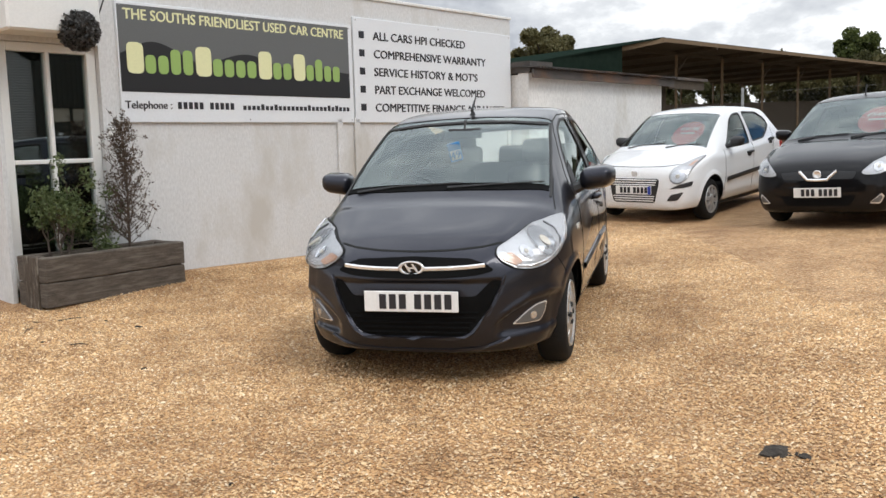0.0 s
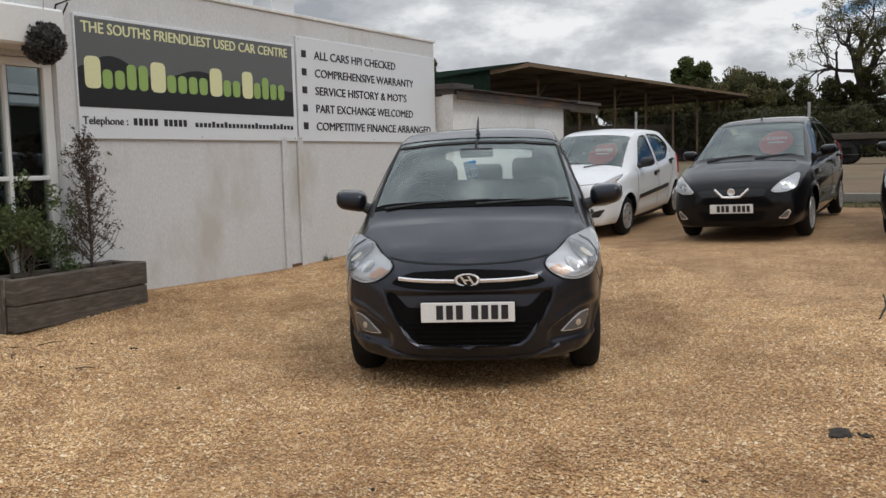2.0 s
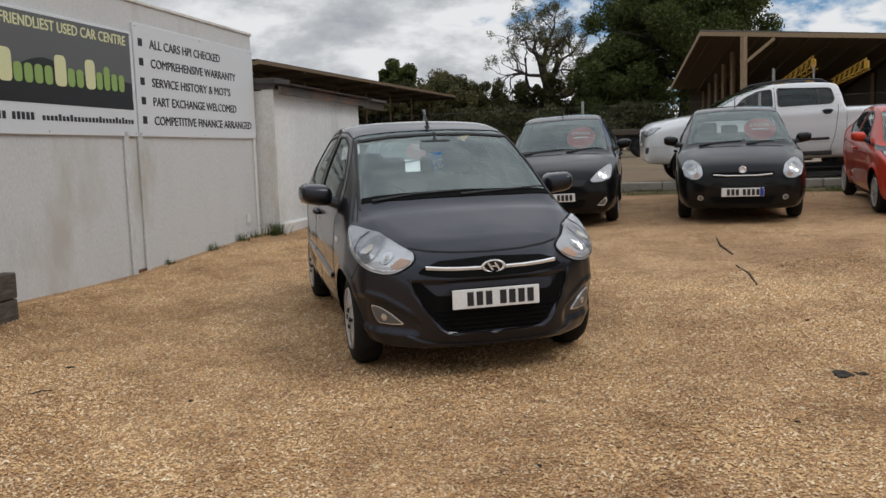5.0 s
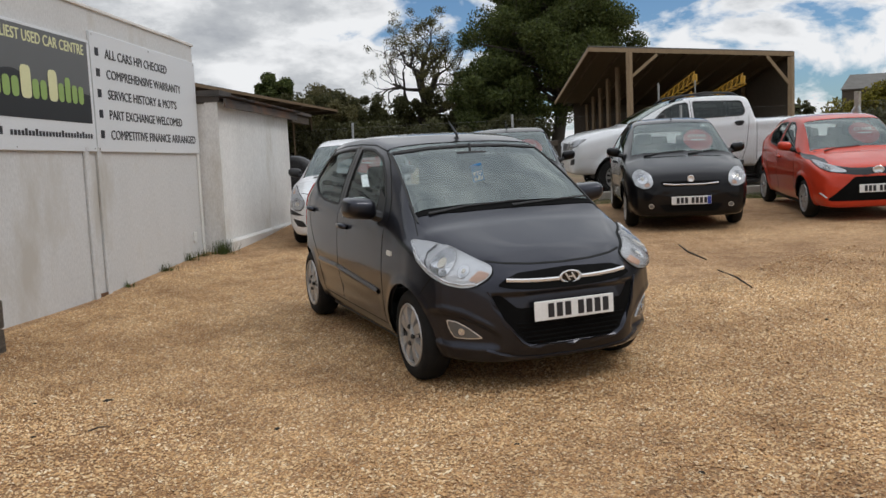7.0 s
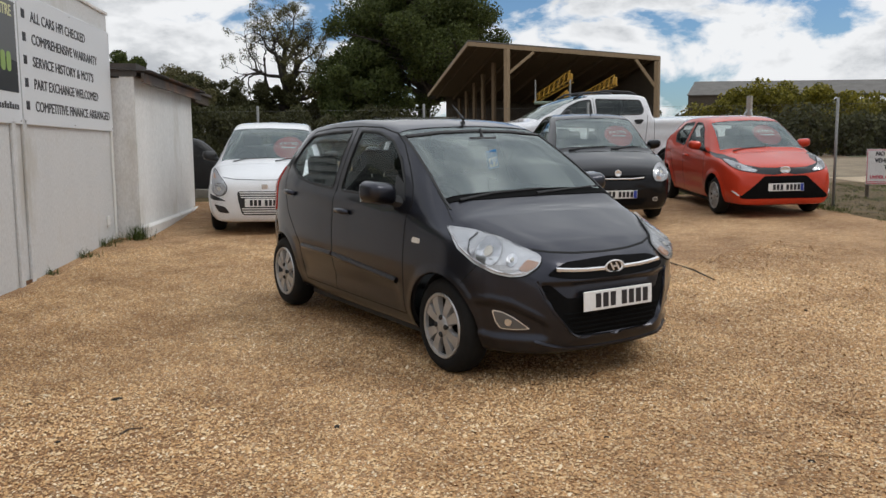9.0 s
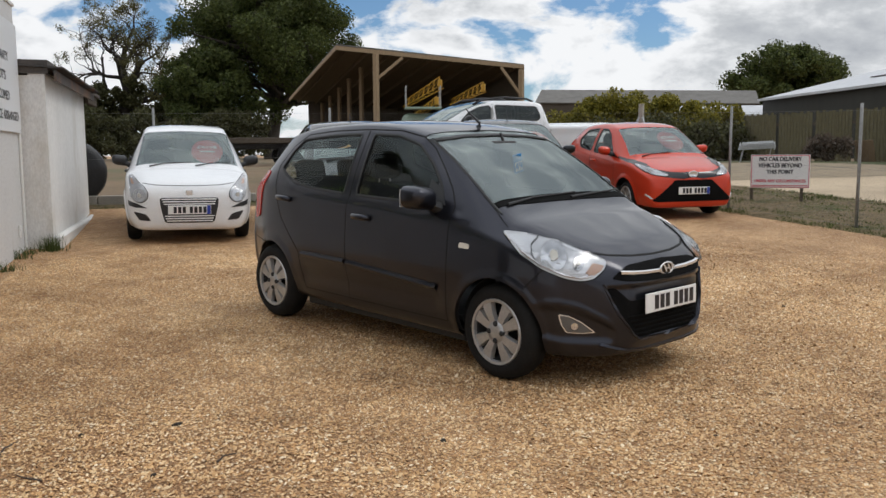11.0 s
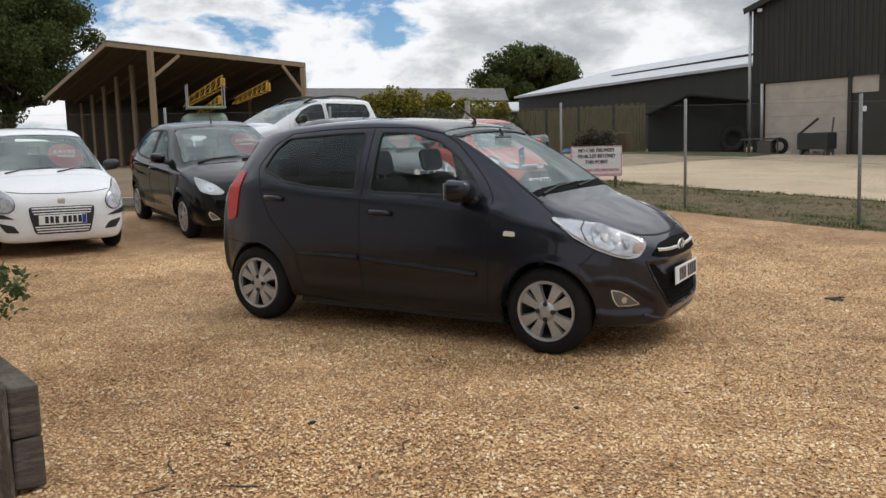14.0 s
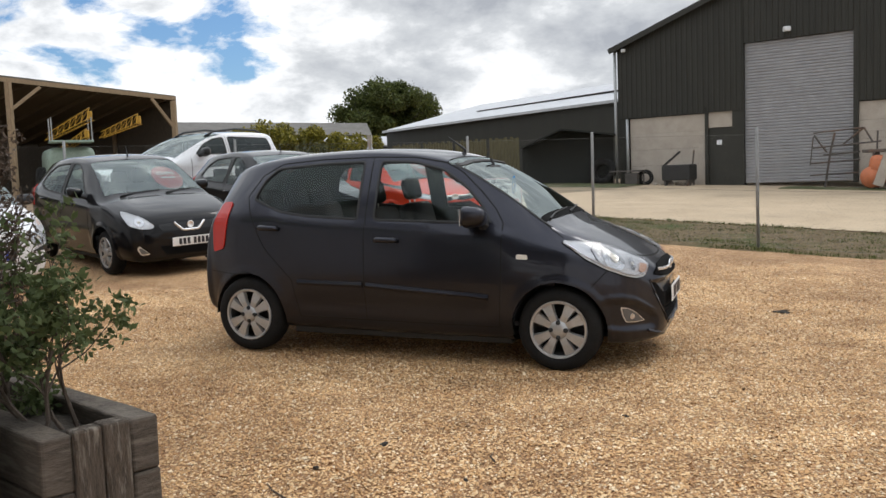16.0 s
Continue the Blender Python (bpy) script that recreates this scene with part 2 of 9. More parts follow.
M_POST = surface("dull_galvanised_post", (0.20, 0.20, 0.195), (0.30, 0.30, 0.29), 20, 0.65, metal=0.3, fine=90, bump=0.05)
M_CONC = surface("pale_concrete", (0.40, 0.305, 0.198), (0.53, 0.415, 0.282), 0.9, 0.9, fine=25, bump=0.4, stain=(0.33, 0.255, 0.17), stain_scale=0.45)
M_KERB = surface("concrete_kerb", (0.30, 0.28, 0.24), (0.42, 0.39, 0.34), 3, 0.9, fine=40, bump=0.4, stain=(0.16, 0.17, 0.10), stain_scale=1.5)
M_TYRE = surface("tyre_rubber", (0.008, 0.008, 0.008), (0.015, 0.0145, 0.014), 8, 0.75, fine=60, bump=0.2, spec=0.2)
M_ALLOY = surface("silver_alloy", (0.36, 0.355, 0.35), (0.47, 0.465, 0.455), 10, 0.30, metal=0.5, fine=150, bump=0.03)
M_RIM_DARK = plain("wheel_inner_dark", (0.02, 0.02, 0.02), 0.7)
M_CHROME = plain("chrome", (0.84, 0.84, 0.85), 0.2, 0.65)
M_BLACKPL = surface("black_trim_plastic", (0.012, 0.012, 0.013), (0.022, 0.022, 0.023), 12, 0.5, fine=200, bump=0.1)
M_GLOSSBLACK = plain("gloss_black_trim", (0.008, 0.008, 0.009), 0.15)
M_SEAL = plain("rubber_window_seal", (0.010, 0.010, 0.010), 0.55)
M_GAP = plain("panel_gap_shadow_line", (0.006, 0.006, 0.006), 0.9)
M_CABIN = surface("charcoal_cabin_trim", (0.018, 0.018, 0.02), (0.032, 0.032, 0.034), 12, 0.8, fine=200, bump=0.15)
M_FABRIC = surface("dark_seat_fabric", (0.020, 0.020, 0.023), (0.040, 0.040, 0.044), 20, 0.95, fine=300, bump=0.2)
M_DASH = surface("grey_dashboard_plastic", (0.035, 0.036, 0.037), (0.055, 0.056, 0.056), 12, 0.7, fine=200, bump=0.15)
M_SCREEN = glass("windscreen_glass", (0.80, 0.88, 0.86), 0.02, 2.15)
M_WINDOW = glass("side_window_glass", (0.90, 0.94, 0.93), 0.01, 1.42)
M_TINT = glass("dark_tinted_glass", (0.16, 0.17, 0.17), 0.01, 1.5)
M_DOOR_GLASS = glass("office_door_glass", (0.55, 0.57, 0.56), 0.01, 3.0)
M_LENS = glass("headlamp_lens", (0.96, 0.96, 0.96), 0.03, 1.35, (1, 1, 1))
M_REFL = plain("headlamp_reflector", (0.66, 0.67, 0.69), 0.22, 0.4)
M_LAMP_RIM = plain("headlamp_rim", (0.40, 0.405, 0.41), 0.3, 0.4)
M_LAMP_LINE = plain("dark_lamp_moulding", (0.10, 0.10, 0.105), 0.4)
M_BOWL = plain("headlamp_bowl", (0.60, 0.61, 0.63), 0.2, 0.8)
M_FOG = plain("fog_lamp_glass", (0.09, 0.093, 0.096), 0.15, 0.0, 0.6)
M_WIRE = plain("dull_fence_wire", (0.15, 0.15, 0.14), 0.7, 0.0)
M_AMBER = plain("amber_indicator", (0.62, 0.40, 0.29), 0.25, 0.0, 0.6)
M_TAIL = plain("red_tail_lens", (0.46, 0.014, 0.007), 0.25, 0.0, 0.25)
M_CLEARLAMP = plain("clear_side_repeater", (0.70, 0.66, 0.58), 0.2, 0.0, 0.8)
M_PLATE = plain("reflective_white_plate", (0.78, 0.78, 0.77), 0.4)
M_PLATE_BLUE = plain("plate_blue_band", (0.02, 0.05, 0.35), 0.4)
M_STICKER = plain("red_price_sticker", (0.62, 0.06, 0.05), 0.5)
M_STICKER_INK = plain("pale_price_lettering", (0.85, 0.72, 0.70), 0.5)
M_TAG = plain("blue_tag", (0.03, 0.25, 0.62), 0.5)
M_YELLOW = surface("yellow_machine_paint", (0.42, 0.225, 0.02), (0.54, 0.31, 0.035), 8, 0.5, fine=80, bump=0.05)
M_TRACTOR = surface("pale_green_machine_paint", (0.22, 0.30, 0.24), (0.32, 0.40, 0.33), 8, 0.5, fine=80, bump=0.05)
M_BARK = surface("tree_bark", (0.04, 0.033, 0.026), (0.09, 0.075, 0.06), 6, 0.95, fine=30, bump=0.8, stretch=(1, 1, 0.25), dist=0.02)
M_TWIG = surface("dry_twig", (0.055, 0.040, 0.030), (0.11, 0.085, 0.065), 20, 0.95, fine=60, bump=0.2)
M_SOIL = surface("dark_soil", (0.02, 0.016, 0.012), (0.05, 0.04, 0.03), 15, 1.0, fine=60, bump=0.8, dist=0.01)
M_ORANGE = surface("faded_orange_paint", (0.45, 0.13, 0.05), (0.60, 0.2, 0.09), 6, 0.6, fine=60, bump=0.1)


def leaf_mat(name, c0, c1):
    """Leaves that vary one by one and let some light through."""
    m, t, b = principled(name)
    gi = t.nodes.new("ShaderNodeNewGeometry")
    col = ramp2(t, gi.outputs["Random Per Island"], c0, c1, 0.0, 1.0)
    t.links.new(col, b.inputs["Base Color"])
    b.inputs["Roughness"].default_value = 0.6
    b.inputs["Specular IOR Level"].default_value = 0.25
    tl = t.nodes.new("ShaderNodeBsdfTranslucent")
    t.links.new(col, tl.inputs[0])
    mx = t.nodes.new("ShaderNodeMixShader"); mx.inputs[0].default_value = 0.35
    out = t.nodes["Material Output"]
    t.links.new(b.outputs[0], mx.inputs[1]); t.links.new(tl.outputs[0], mx.inputs[2]); t.links.new(mx.outputs[0], out.inputs[0])
    return m


M_LEAF_OAK = leaf_mat("oak_foliage", (0.038, 0.054, 0.015), (0.122, 0.146, 0.042))
M_LEAF_DRY = leaf_mat("sparse_spring_foliage", (0.085, 0.078, 0.034), (0.190, 0.172, 0.078))
M_LEAF_OLD_OAK = leaf_mat("young_olive_oak_foliage", (0.070, 0.068, 0.022), (0.155, 0.140, 0.050))
M_BARK_OLD = surface("dark_old_bark", (0.020, 0.016, 0.012), (0.050, 0.041, 0.032), 6, 0.95, fine=30, bump=0.8, stretch=(1, 1, 0.25), dist=0.02)
M_LEAF_HEDGE = leaf_mat("hedge_foliage", (0.046, 0.048, 0.019), (0.104, 0.104, 0.042))
M_LEAF_GOLD = leaf_mat("yellow_green_bush_foliage", (0.09, 0.09, 0.015), (0.34, 0.29, 0.045))
M_LEAF_SHRUB = leaf_mat("shrub_leaves", (0.05, 0.072, 0.026), (0.155, 0.195, 0.082))
M_LEAF_BROWN = leaf_mat("brown_dead_leaves", (0.06, 0.045, 0.035), (0.16, 0.12, 0.09))
M_VERGE_GRASS = leaf_mat("verge_grass_blades", (0.036, 0.055, 0.012), (0.120, 0.140, 0.036))
M_LEAF_BALL = leaf_mat("dark_artificial_foliage", (0.018, 0.019, 0.018), (0.16, 0.155, 0.15))
M_GRASS = leaf_mat("grass_blades", (0.03, 0.05, 0.012), (0.12, 0.15, 0.045))
M_GRILLE = surface("matt_black_grille", (0.003, 0.003, 0.003), (0.006, 0.006, 0.006), 12, 0.85, fine=200, bump=0.1, spec=0.1)


# ---- mesh helpers ----
def mesh_ob(name, verts, faces, material, parent=None, smooth=False, label=""):
    me = bpy.data.meshes.new(name)
    me.from_pydata([tuple(v) for v in verts], [], [tuple(f) for f in faces])
    me.update()
    if material:
        me.materials.append(material)
    if smooth:
        me.polygons.foreach_set("use_smooth", [True] * len(me.polygons))
    ob = new(name, me)
    if parent:
        ob.parent = parent
    if label:
        tagged(ob, label)
    return ob


def part(name, bm, material, parent=None, label="", smooth=False):
    """Links a bmesh as one mesh object under a thing or a part."""
    me = bpy.data.meshes.new(name)
    bm.to_mesh(me)
    bm.free()
    if material:
        me.materials.append(material)
    if smooth:
        me.polygons.foreach_set("use_smooth", [True] * len(me.polygons))
    ob = new(name, me)
    if parent:
        ob.parent = parent
    if label:
        tagged(ob, label)
    return ob


def thing(name, m, label, category, group="", kind=""):
    ob = new(name)
    ob.matrix_world = m
    return tagged(ob, label, category, group, kind)


def bm_box(size, centre=(0, 0, 0), bevel=0.0, seg=1, rot=None, bm=None):
    bm = bm or bmesh.new()
    m = Matrix.Translation(centre) @ (rot if rot else Matrix()) @ Matrix.Diagonal((*size, 1))
    r = bmesh.ops.create_cube(bm, size=1, matrix=m)
    if bevel:
        es = {e for v in r["verts"] for e in v.link_edges}
        bmesh.ops.bevel(bm, geom=list(es), offset=bevel, segments=seg, affect='EDGES', profile=0.5)
    return bm


def bm_tube(points, radii, n=8, bm=None, cap=True):
    """A tube through points with a radius at each."""
    bm = bm or bmesh.new()
    pts = [Vector(p) for p in points]
    if not hasattr(radii, "__len__"):
        radii = [radii] * len(pts)
    rings = []
    up = Vector((0.13, 0.31, 0.94))
    for i, p in enumerate(pts):
        d = (pts[min(i + 1, len(pts) - 1)] - pts[max(i - 1, 0)]).normalized()
        a = d.cross(up)
        a = a.normalized() if a.length > 0.05 else d.cross(Vector((1, 0, 0))).normalized()
        b = d.cross(a)
        rings.append([bm.verts.new(p + (a * math.cos(2 * math.pi * k / n) + b * math.sin(2 * math.pi * k / n)) * radii[i]) for k in range(n)])
    for r0, r1 in zip(rings, rings[1:]):
        for k in range(n):
            bm.faces.new((r0[k], r0[(k + 1) % n], r1[(k + 1) % n], r1[k]))
    if cap:
        bm.faces.new(rings[0][::-1])
        bm.faces.new(rings[-1])
    return bm


def bm_lathe(profile, n=32, axis='y', bm=None, closed=False):
    """Turns (radius, along) pairs round an axis."""
    bm = bm or bmesh.new()
    rings = []
    for r, a in profile:
        ring = []
        for k in range(n):
            c, s = math.cos(2 * math.pi * k / n) * r, math.sin(2 * math.pi * k / n) * r
            ring.append(bm.verts.new((c, a, s) if axis == 'y' else (c, s, a)))
        rings.append(ring)
    pairs = list(zip(rings, rings[1:])) + ([(rings[-1], rings[0])] if closed else [])
    for r0, r1 in pairs:
        for k in range(n):
            bm.faces.new((r0[k], r0[(k + 1) % n], r1[(k + 1) % n], r1[k]))
    bmesh.ops.recalc_face_normals(bm, faces=bm.faces)
    return bm


def text_ob(name, words, height, material, parent, m, align='LEFT', bold=0.0, width=0.0, label=""):
    """Flat lettering in the built-in font, as a mesh; cap height in metres."""
    cu = bpy.data.curves.new(name, 'FONT')
    cu.body, cu.size, cu.align_x = words, height / 0.70, align
    cu.extrude = 0.001
    cu.resolution_u = 3
    tmp = new(name + "_source", cu)
    dg = bpy.context.evaluated_depsgraph_get()
    dg.update()
    me = bpy.data.meshes.new_from_object(tmp.evaluated_get(dg))
    bpy.data.objects.remove(tmp)
    if bold:
        # a heavier stroke: the same letters again, a little to either side
        bm = bmesh.new()
        for k, (dx, dy) in enumerate(((0, 0), (bold, bold * 0.5), (-bold, -bold * 0.5))):
            me.transform(Matrix.Translation((dx, dy, 0.0004 * k)))
            bm.from_mesh(me)
            me.transform(Matrix.Translation((-dx, -dy, -0.0004 * k)))
        bm.to_mesh(me)
        bm.free()
    me.materials.clear()
    me.materials.append(material)
    ob = new(name, me)
    ob.parent = parent
    xs = [v.co.x for v in me.vertices]
    ob.matrix_basis = m @ Matrix.Diagonal((width / (max(xs) - min(xs)) if width else 1.0, 1, 1, 1))
    if label:
        tagged(ob, label)
    return ob


# the office wall runs along WD from WALL0; WN points out over the yard
WALL0 = Vector((-3.14, 8.533, 0))
WD = Vector((0.65377, 0.75669, 0))
WN = Vector((0.75669, -0.65377, 0))
WALL_M = Matrix(((WD.x, -WN.x, 0, WALL0.x), (WD.y, -WN.y, 0, WALL0.y), (0, 0, 1, 0), (0, 0, 0, 1)))   # local x along, y into the building


# ---- ground ----
def grid_ground():
    def axis(c, near, far):
        v = [0.0]
        step = near
        while v[-1] < far:
            v.append(v[-1] + step)
            if v[-1] > 14:
                step *= 1.35
        v = np.array(v)
        return np.concatenate([c - v[::-1], c + v[1:]])
    xs, ys = axis(2.0, 0.35, 900), axis(7.0, 0.35, 900)
    X, Y = np.meshgrid(xs, ys)
    Z = ground_z(X, Y)
    n, m = X.shape
    rough = np.array([[noise.noise(Vector((x * 0.9, y * 0.9, 0))) for x in xs] for y in ys])
    Z = Z + rough * 0.008 * (np.hypot(X - 2, Y - 7) < 16)
    verts = np.stack([X, Y, Z], -1).reshape(-1, 3)
    idx = np.arange(n * m).reshape(n, m)
    faces = np.stack([idx[:-1, :-1], idx[:-1, 1:], idx[1:, 1:], idx[1:, :-1]], -1).reshape(-1, 4)
    return verts, faces


def divided(t, sock, by):
    d = t.nodes.new("ShaderNodeMath"); d.operation = 'DIVIDE'; d.inputs[1].default_value = by
    t.links.new(sock, d.inputs[0])
    return d.outputs[0]


def gravel_mat():
    m, t, b = principled("golden_gravel")
    L = t.links.new
    co = t.nodes.new("ShaderNodeTexCoord")
    v = t.nodes.new("ShaderNodeTexVoronoi"); v.inputs["Scale"].default_value = 104; v.inputs["Randomness"].default_value = 1.0
    L(co.outputs["Object"], v.inputs["Vector"])
    r = t.nodes.new("ShaderNodeValToRGB")
    e = r.color_ramp.elements
    e[0].position, e[0].color = 0.0, (0.423, 0.227, 0.101, 1)
    e[1].position, e[1].color = 1.0, (0.818, 0.663, 0.452, 1)
    for p, c in ((0.35, (0.578, 0.348, 0.159, 1)), (0.7, (0.700, 0.467, 0.249, 1))):
        x = e.new(p); x.color = c
    sep = t.nodes.new("ShaderNodeSeparateColor")
    L(v.outputs["Color"], sep.inputs[0]); L(sep.outputs[0], r.inputs[0])
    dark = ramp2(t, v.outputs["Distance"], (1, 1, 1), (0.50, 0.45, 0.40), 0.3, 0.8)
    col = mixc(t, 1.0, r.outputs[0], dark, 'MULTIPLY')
    broad = ramp2(t, noise_fac(t, 0.55, 5, 0.6), (0.77, 0.71, 0.66), (1.07, 1.05, 1.03), 0.36, 0.60)
    col = mixc(t, 1.0, col, broad, 'MULTIPLY')
    patch = ramp2(t, noise_fac(t, 2.3, 6, 0.7), (0.76, 0.71, 0.66), (1.06, 1.06, 1.06), 0.36, 0.56)
    col = mixc(t, 1.0, col, patch, 'MULTIPLY')
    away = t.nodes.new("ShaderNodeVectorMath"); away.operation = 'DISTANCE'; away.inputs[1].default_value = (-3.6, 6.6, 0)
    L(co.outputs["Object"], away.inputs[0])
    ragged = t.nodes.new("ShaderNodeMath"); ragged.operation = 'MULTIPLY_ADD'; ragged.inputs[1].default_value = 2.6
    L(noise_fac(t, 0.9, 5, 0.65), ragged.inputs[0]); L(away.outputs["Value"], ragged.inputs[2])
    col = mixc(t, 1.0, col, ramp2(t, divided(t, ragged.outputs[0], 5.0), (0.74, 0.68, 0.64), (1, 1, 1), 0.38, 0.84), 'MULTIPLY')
    speck = ramp2(t, noise_fac(t, 34, 3, 0.7), (0.58, 0.55, 0.51), (1.27, 1.28, 1.29), 0.34, 0.66)
    col = mixc(t, 1.0, col, speck, 'MULTIPLY')
    L(col, b.inputs["Base Color"])
    b.inputs["Roughness"].default_value = 0.85
    bp = t.nodes.new("ShaderNodeBump"); bp.inputs["Strength"].default_value = 0.9; bp.inputs["Distance"].default_value = 0.008; bp.invert = True
    L(v.outputs["Distance"], bp.inputs["Height"]); L(bp.outputs[0], b.inputs["Normal"])
    return m


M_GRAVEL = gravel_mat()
M_EARTH = surface("bare_earth_and_grass", (0.125, 0.082, 0.044), (0.215, 0.148, 0.085), 0.5, 0.95, fine=12, bump=0.5, stain=(0.07, 0.085, 0.03), stain_scale=0.12, dist=0.02)
M_VERGE = surface("stony_grass_verge", (0.095, 0.070, 0.038), (0.185, 0.138, 0.078), 5, 0.95, fine=40, bump=0.8, stain=(0.050, 0.072, 0.018), stain_scale=0.9, spec=0.15, dist=0.02)
gv, gf = grid_ground()
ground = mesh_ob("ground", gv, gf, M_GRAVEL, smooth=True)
tagged(ground, "golden pea gravel yard, loose and slightly rutted", "ground", kind="structure")

FENCE0, FD = Vector((7.98, 5.03, 0)), Vector((0.628, 0.778, 0))
FN = Vector((0.778, -0.628, 0))
CORNER = Vector((11.55, 9.45, 0))
BACK_D = Vector((-0.714, 0.700, 0))     # the back boundary runs from the corner post along this
BACK_N = Vector((0.700, 0.714, 0))


def strip(name, p0, d, n, a0, a1, b0, b1, lift, material, label, category, da=0.8, db=0.8, jag=0.0):
    """A sheet laid on the ground: a along d, b along n, from p0."""
    na, nb = max(2, int((a1 - a0) / da)), max(2, int((b1 - b0) / db))
    vs, fs = [], []
    for i in range(na + 1):
        for j in range(nb + 1):
            a, b = a0 + (a1 - a0) * i / na, b0 + (b1 - b0) * j / nb
            if jag and j in (0, nb):
                b += jag * noise.noise(Vector((a * 1.7, j, 3.3)))
            p = p0 + d * a + n * b
            z = float(ground_z(p.x, p.y)) + (lift if 0 < j < nb else (lift if not jag else -0.01))
            vs.append((p.x, p.y, z))
    for i in range(na):
        for j in range(nb):
            k = i * (nb + 1) + j
            fs.append((k, k + 1, k + nb + 2, k + nb + 1))
    ob = mesh_ob(name, vs, fs, material, smooth=True)
    return tagged(ob, label, category, kind="structure")


strip("earth_field", CORNER, BACK_D, BACK_N, -40, 60, 0.7, 120, 0.012, M_EARTH, "bare brown earth field with patches of grass", "field", 2.5, 2.5)
strip("verge", FENCE0, FD, FN, -14, 7.0, -0.35, 3.3, 0.02, M_VERGE, "stony grass verge along the wire fence", "verge", 0.25, 0.3, 0.18)
strip("verge_back", CORNER, BACK_D, BACK_N, -0.5, 13.0, -0.45, 0.9, 0.02, M_VERGE, "grassy verge along the back kerb", "verge", 0.25, 0.3, 0.15)
M_DIRT = surface("brown_dirt_margin", (0.20, 0.150, 0.092), (0.31, 0.245, 0.165), 1.4, 0.95, fine=30, bump=0.5, stain=(0.15, 0.125, 0.08), stain_scale=0.6, dist=0.01)
strip("dirt_margin", Vector((18.0, 7.22, 0)), Vector((0.778, -0.629, 0)), Vector((0.629, 0.778, 0)), -9.0, 6.6, 0.0, 9.0, 0.030, M_DIRT, "brown stony dirt beyond the farm road", "verge", 0.5, 0.5, 0.5)
strip("road", FENCE0, FD, FN, -30, 16.0, 3.2, 26, 0.016, M_CONC, "pale dusty concrete farm road", "road", 1.0, 1.0)


# ---- office building ----
def wall_box(name, a0, a1, y0, y1, z0, z1, material, parent=None, bevel=0.0, label=""):
    bm = bm_box((a1 - a0, y1 - y0, z1 - z0), ((a0 + a1) / 2, (y0 + y1) / 2, (z0 + z1) / 2), bevel)
    ob = part(name, bm, material, parent, label)
    if not parent:
        ob.matrix_world = WALL_M
    return ob


office = tagged(wall_box("wall_office", -0.195, 5.94, 0.0, 0.24, -0.1, 3.01, M_RENDER), "cream painted rendered office wall with rain stains", "wall", kind="structure")
tagged(wall_box("wall_office_head", -1.08, -0.195, 0.0, 0.24, 2.26, 3.01, M_RENDER), "cream painted wall over the glazed door", "wall", kind="structure")
tagged(wall_box("wall_office_left", -1.12, -1.08, 0.0, 0.24, -0.1, 3.01, M_RENDER), "cream painted rendered office wall", "wall", kind="structure")
tagged(wall_box("wall_office_end", 5.70, 5.94, 0.24, 5.2, -0.1, 2.99, M_RENDER), "cream painted rendered end wall", "wall", kind="structure")
tagged(wall_box("wall_office_west", -1.12, -0.98, 0.24, 5.2, -0.1, 2.99, M_RENDER), "cream painted end wall", "wall", kind="structure")
tagged(wall_box("wall_office_back", -1.12, 5.94, 5.2, 5.44, -0.1, 2.99, M_RENDER), "rendered back wall of the office", "wall", kind="structure")
tagged(wall_box("office_roof", -0.98, 5.70, 0.24, 5.2, 2.80, 2.92, M_GREYROOF), "flat grey felt office roof", "roof", kind="structure")
tagged(wall_box("office_floor", -0.98, 5.70, 0.24, 5.2, -0.1, 0.12, M_KERB), "grey office floor", "floor", kind="structure")
for a in (2.66, 2.93):
    tagged(wall_box("trim", a - 0.045, a + 0.045, -0.03, -0.001, 0.05, 1.62, M_RENDER, bevel=0.006), "cream painted upright batten over the wall joint", "trim", kind="structure")
tagged(wall_box("trim_parapet", -0.3, 5.96, -0.02, 0.26, 3.012, 3.05, M_RENDER2, bevel=0.006), "pale coping along the parapet", "trim", kind="structure")
tagged(wall_box("chimney_box", 2.62, 3.0, 0.05, 0.35, 3.055, 3.75, M_WHITE_SIGN, bevel=0.006), "white boxed flue on the parapet", "flue")


# glazed door
door = thing("door_1", WALL_M @ pose(0, 0.06, 0), "white plastic glazed double door with dark glass", "door", kind="structure")
for n, a0, a1, z0, z1 in (("frame", -0.285, -0.20, 0.12, 2.255), ("frame", -1.075, -0.985, 0.12, 2.255), ("mullion", -0.655, -0.62, 0.2, 2.18),
                          ("head_frame", -0.985, -0.285, 2.18, 2.255), ("sill", -0.985, -0.285, 0.12, 0.2), ("transom", -0.985, -0.655, 1.205, 1.245), ("transom", -0.62, -0.285, 1.205, 1.245)):
    part(n, bm_box((a1 - a0, 0.09, z1 - z0), ((a0 + a1) / 2, 0.045, (z0 + z1) / 2), 0.006), M_UPVC, door)
for a0, a1, z0, z1 in ((-0.625, -0.28, 1.24, 2.185), (-0.99, -0.65, 1.24, 2.185), (-0.625, -0.28, 0.195, 1.21), (-0.99, -0.65, 0.195, 1.21)):
    part("pane", bm_box((a1 - a0, 0.012, z1 - z0), ((a0 + a1) / 2, 0.05, (z0 + z1) / 2)), M_DOOR_GLASS, door)
tagged(wall_box("shutter_box", -1.12, -0.33, -0.36, -0.004, 2.30, 2.62, M_UPVC, bevel=0.02), "cream roller shutter housing over the door", "shutter box")
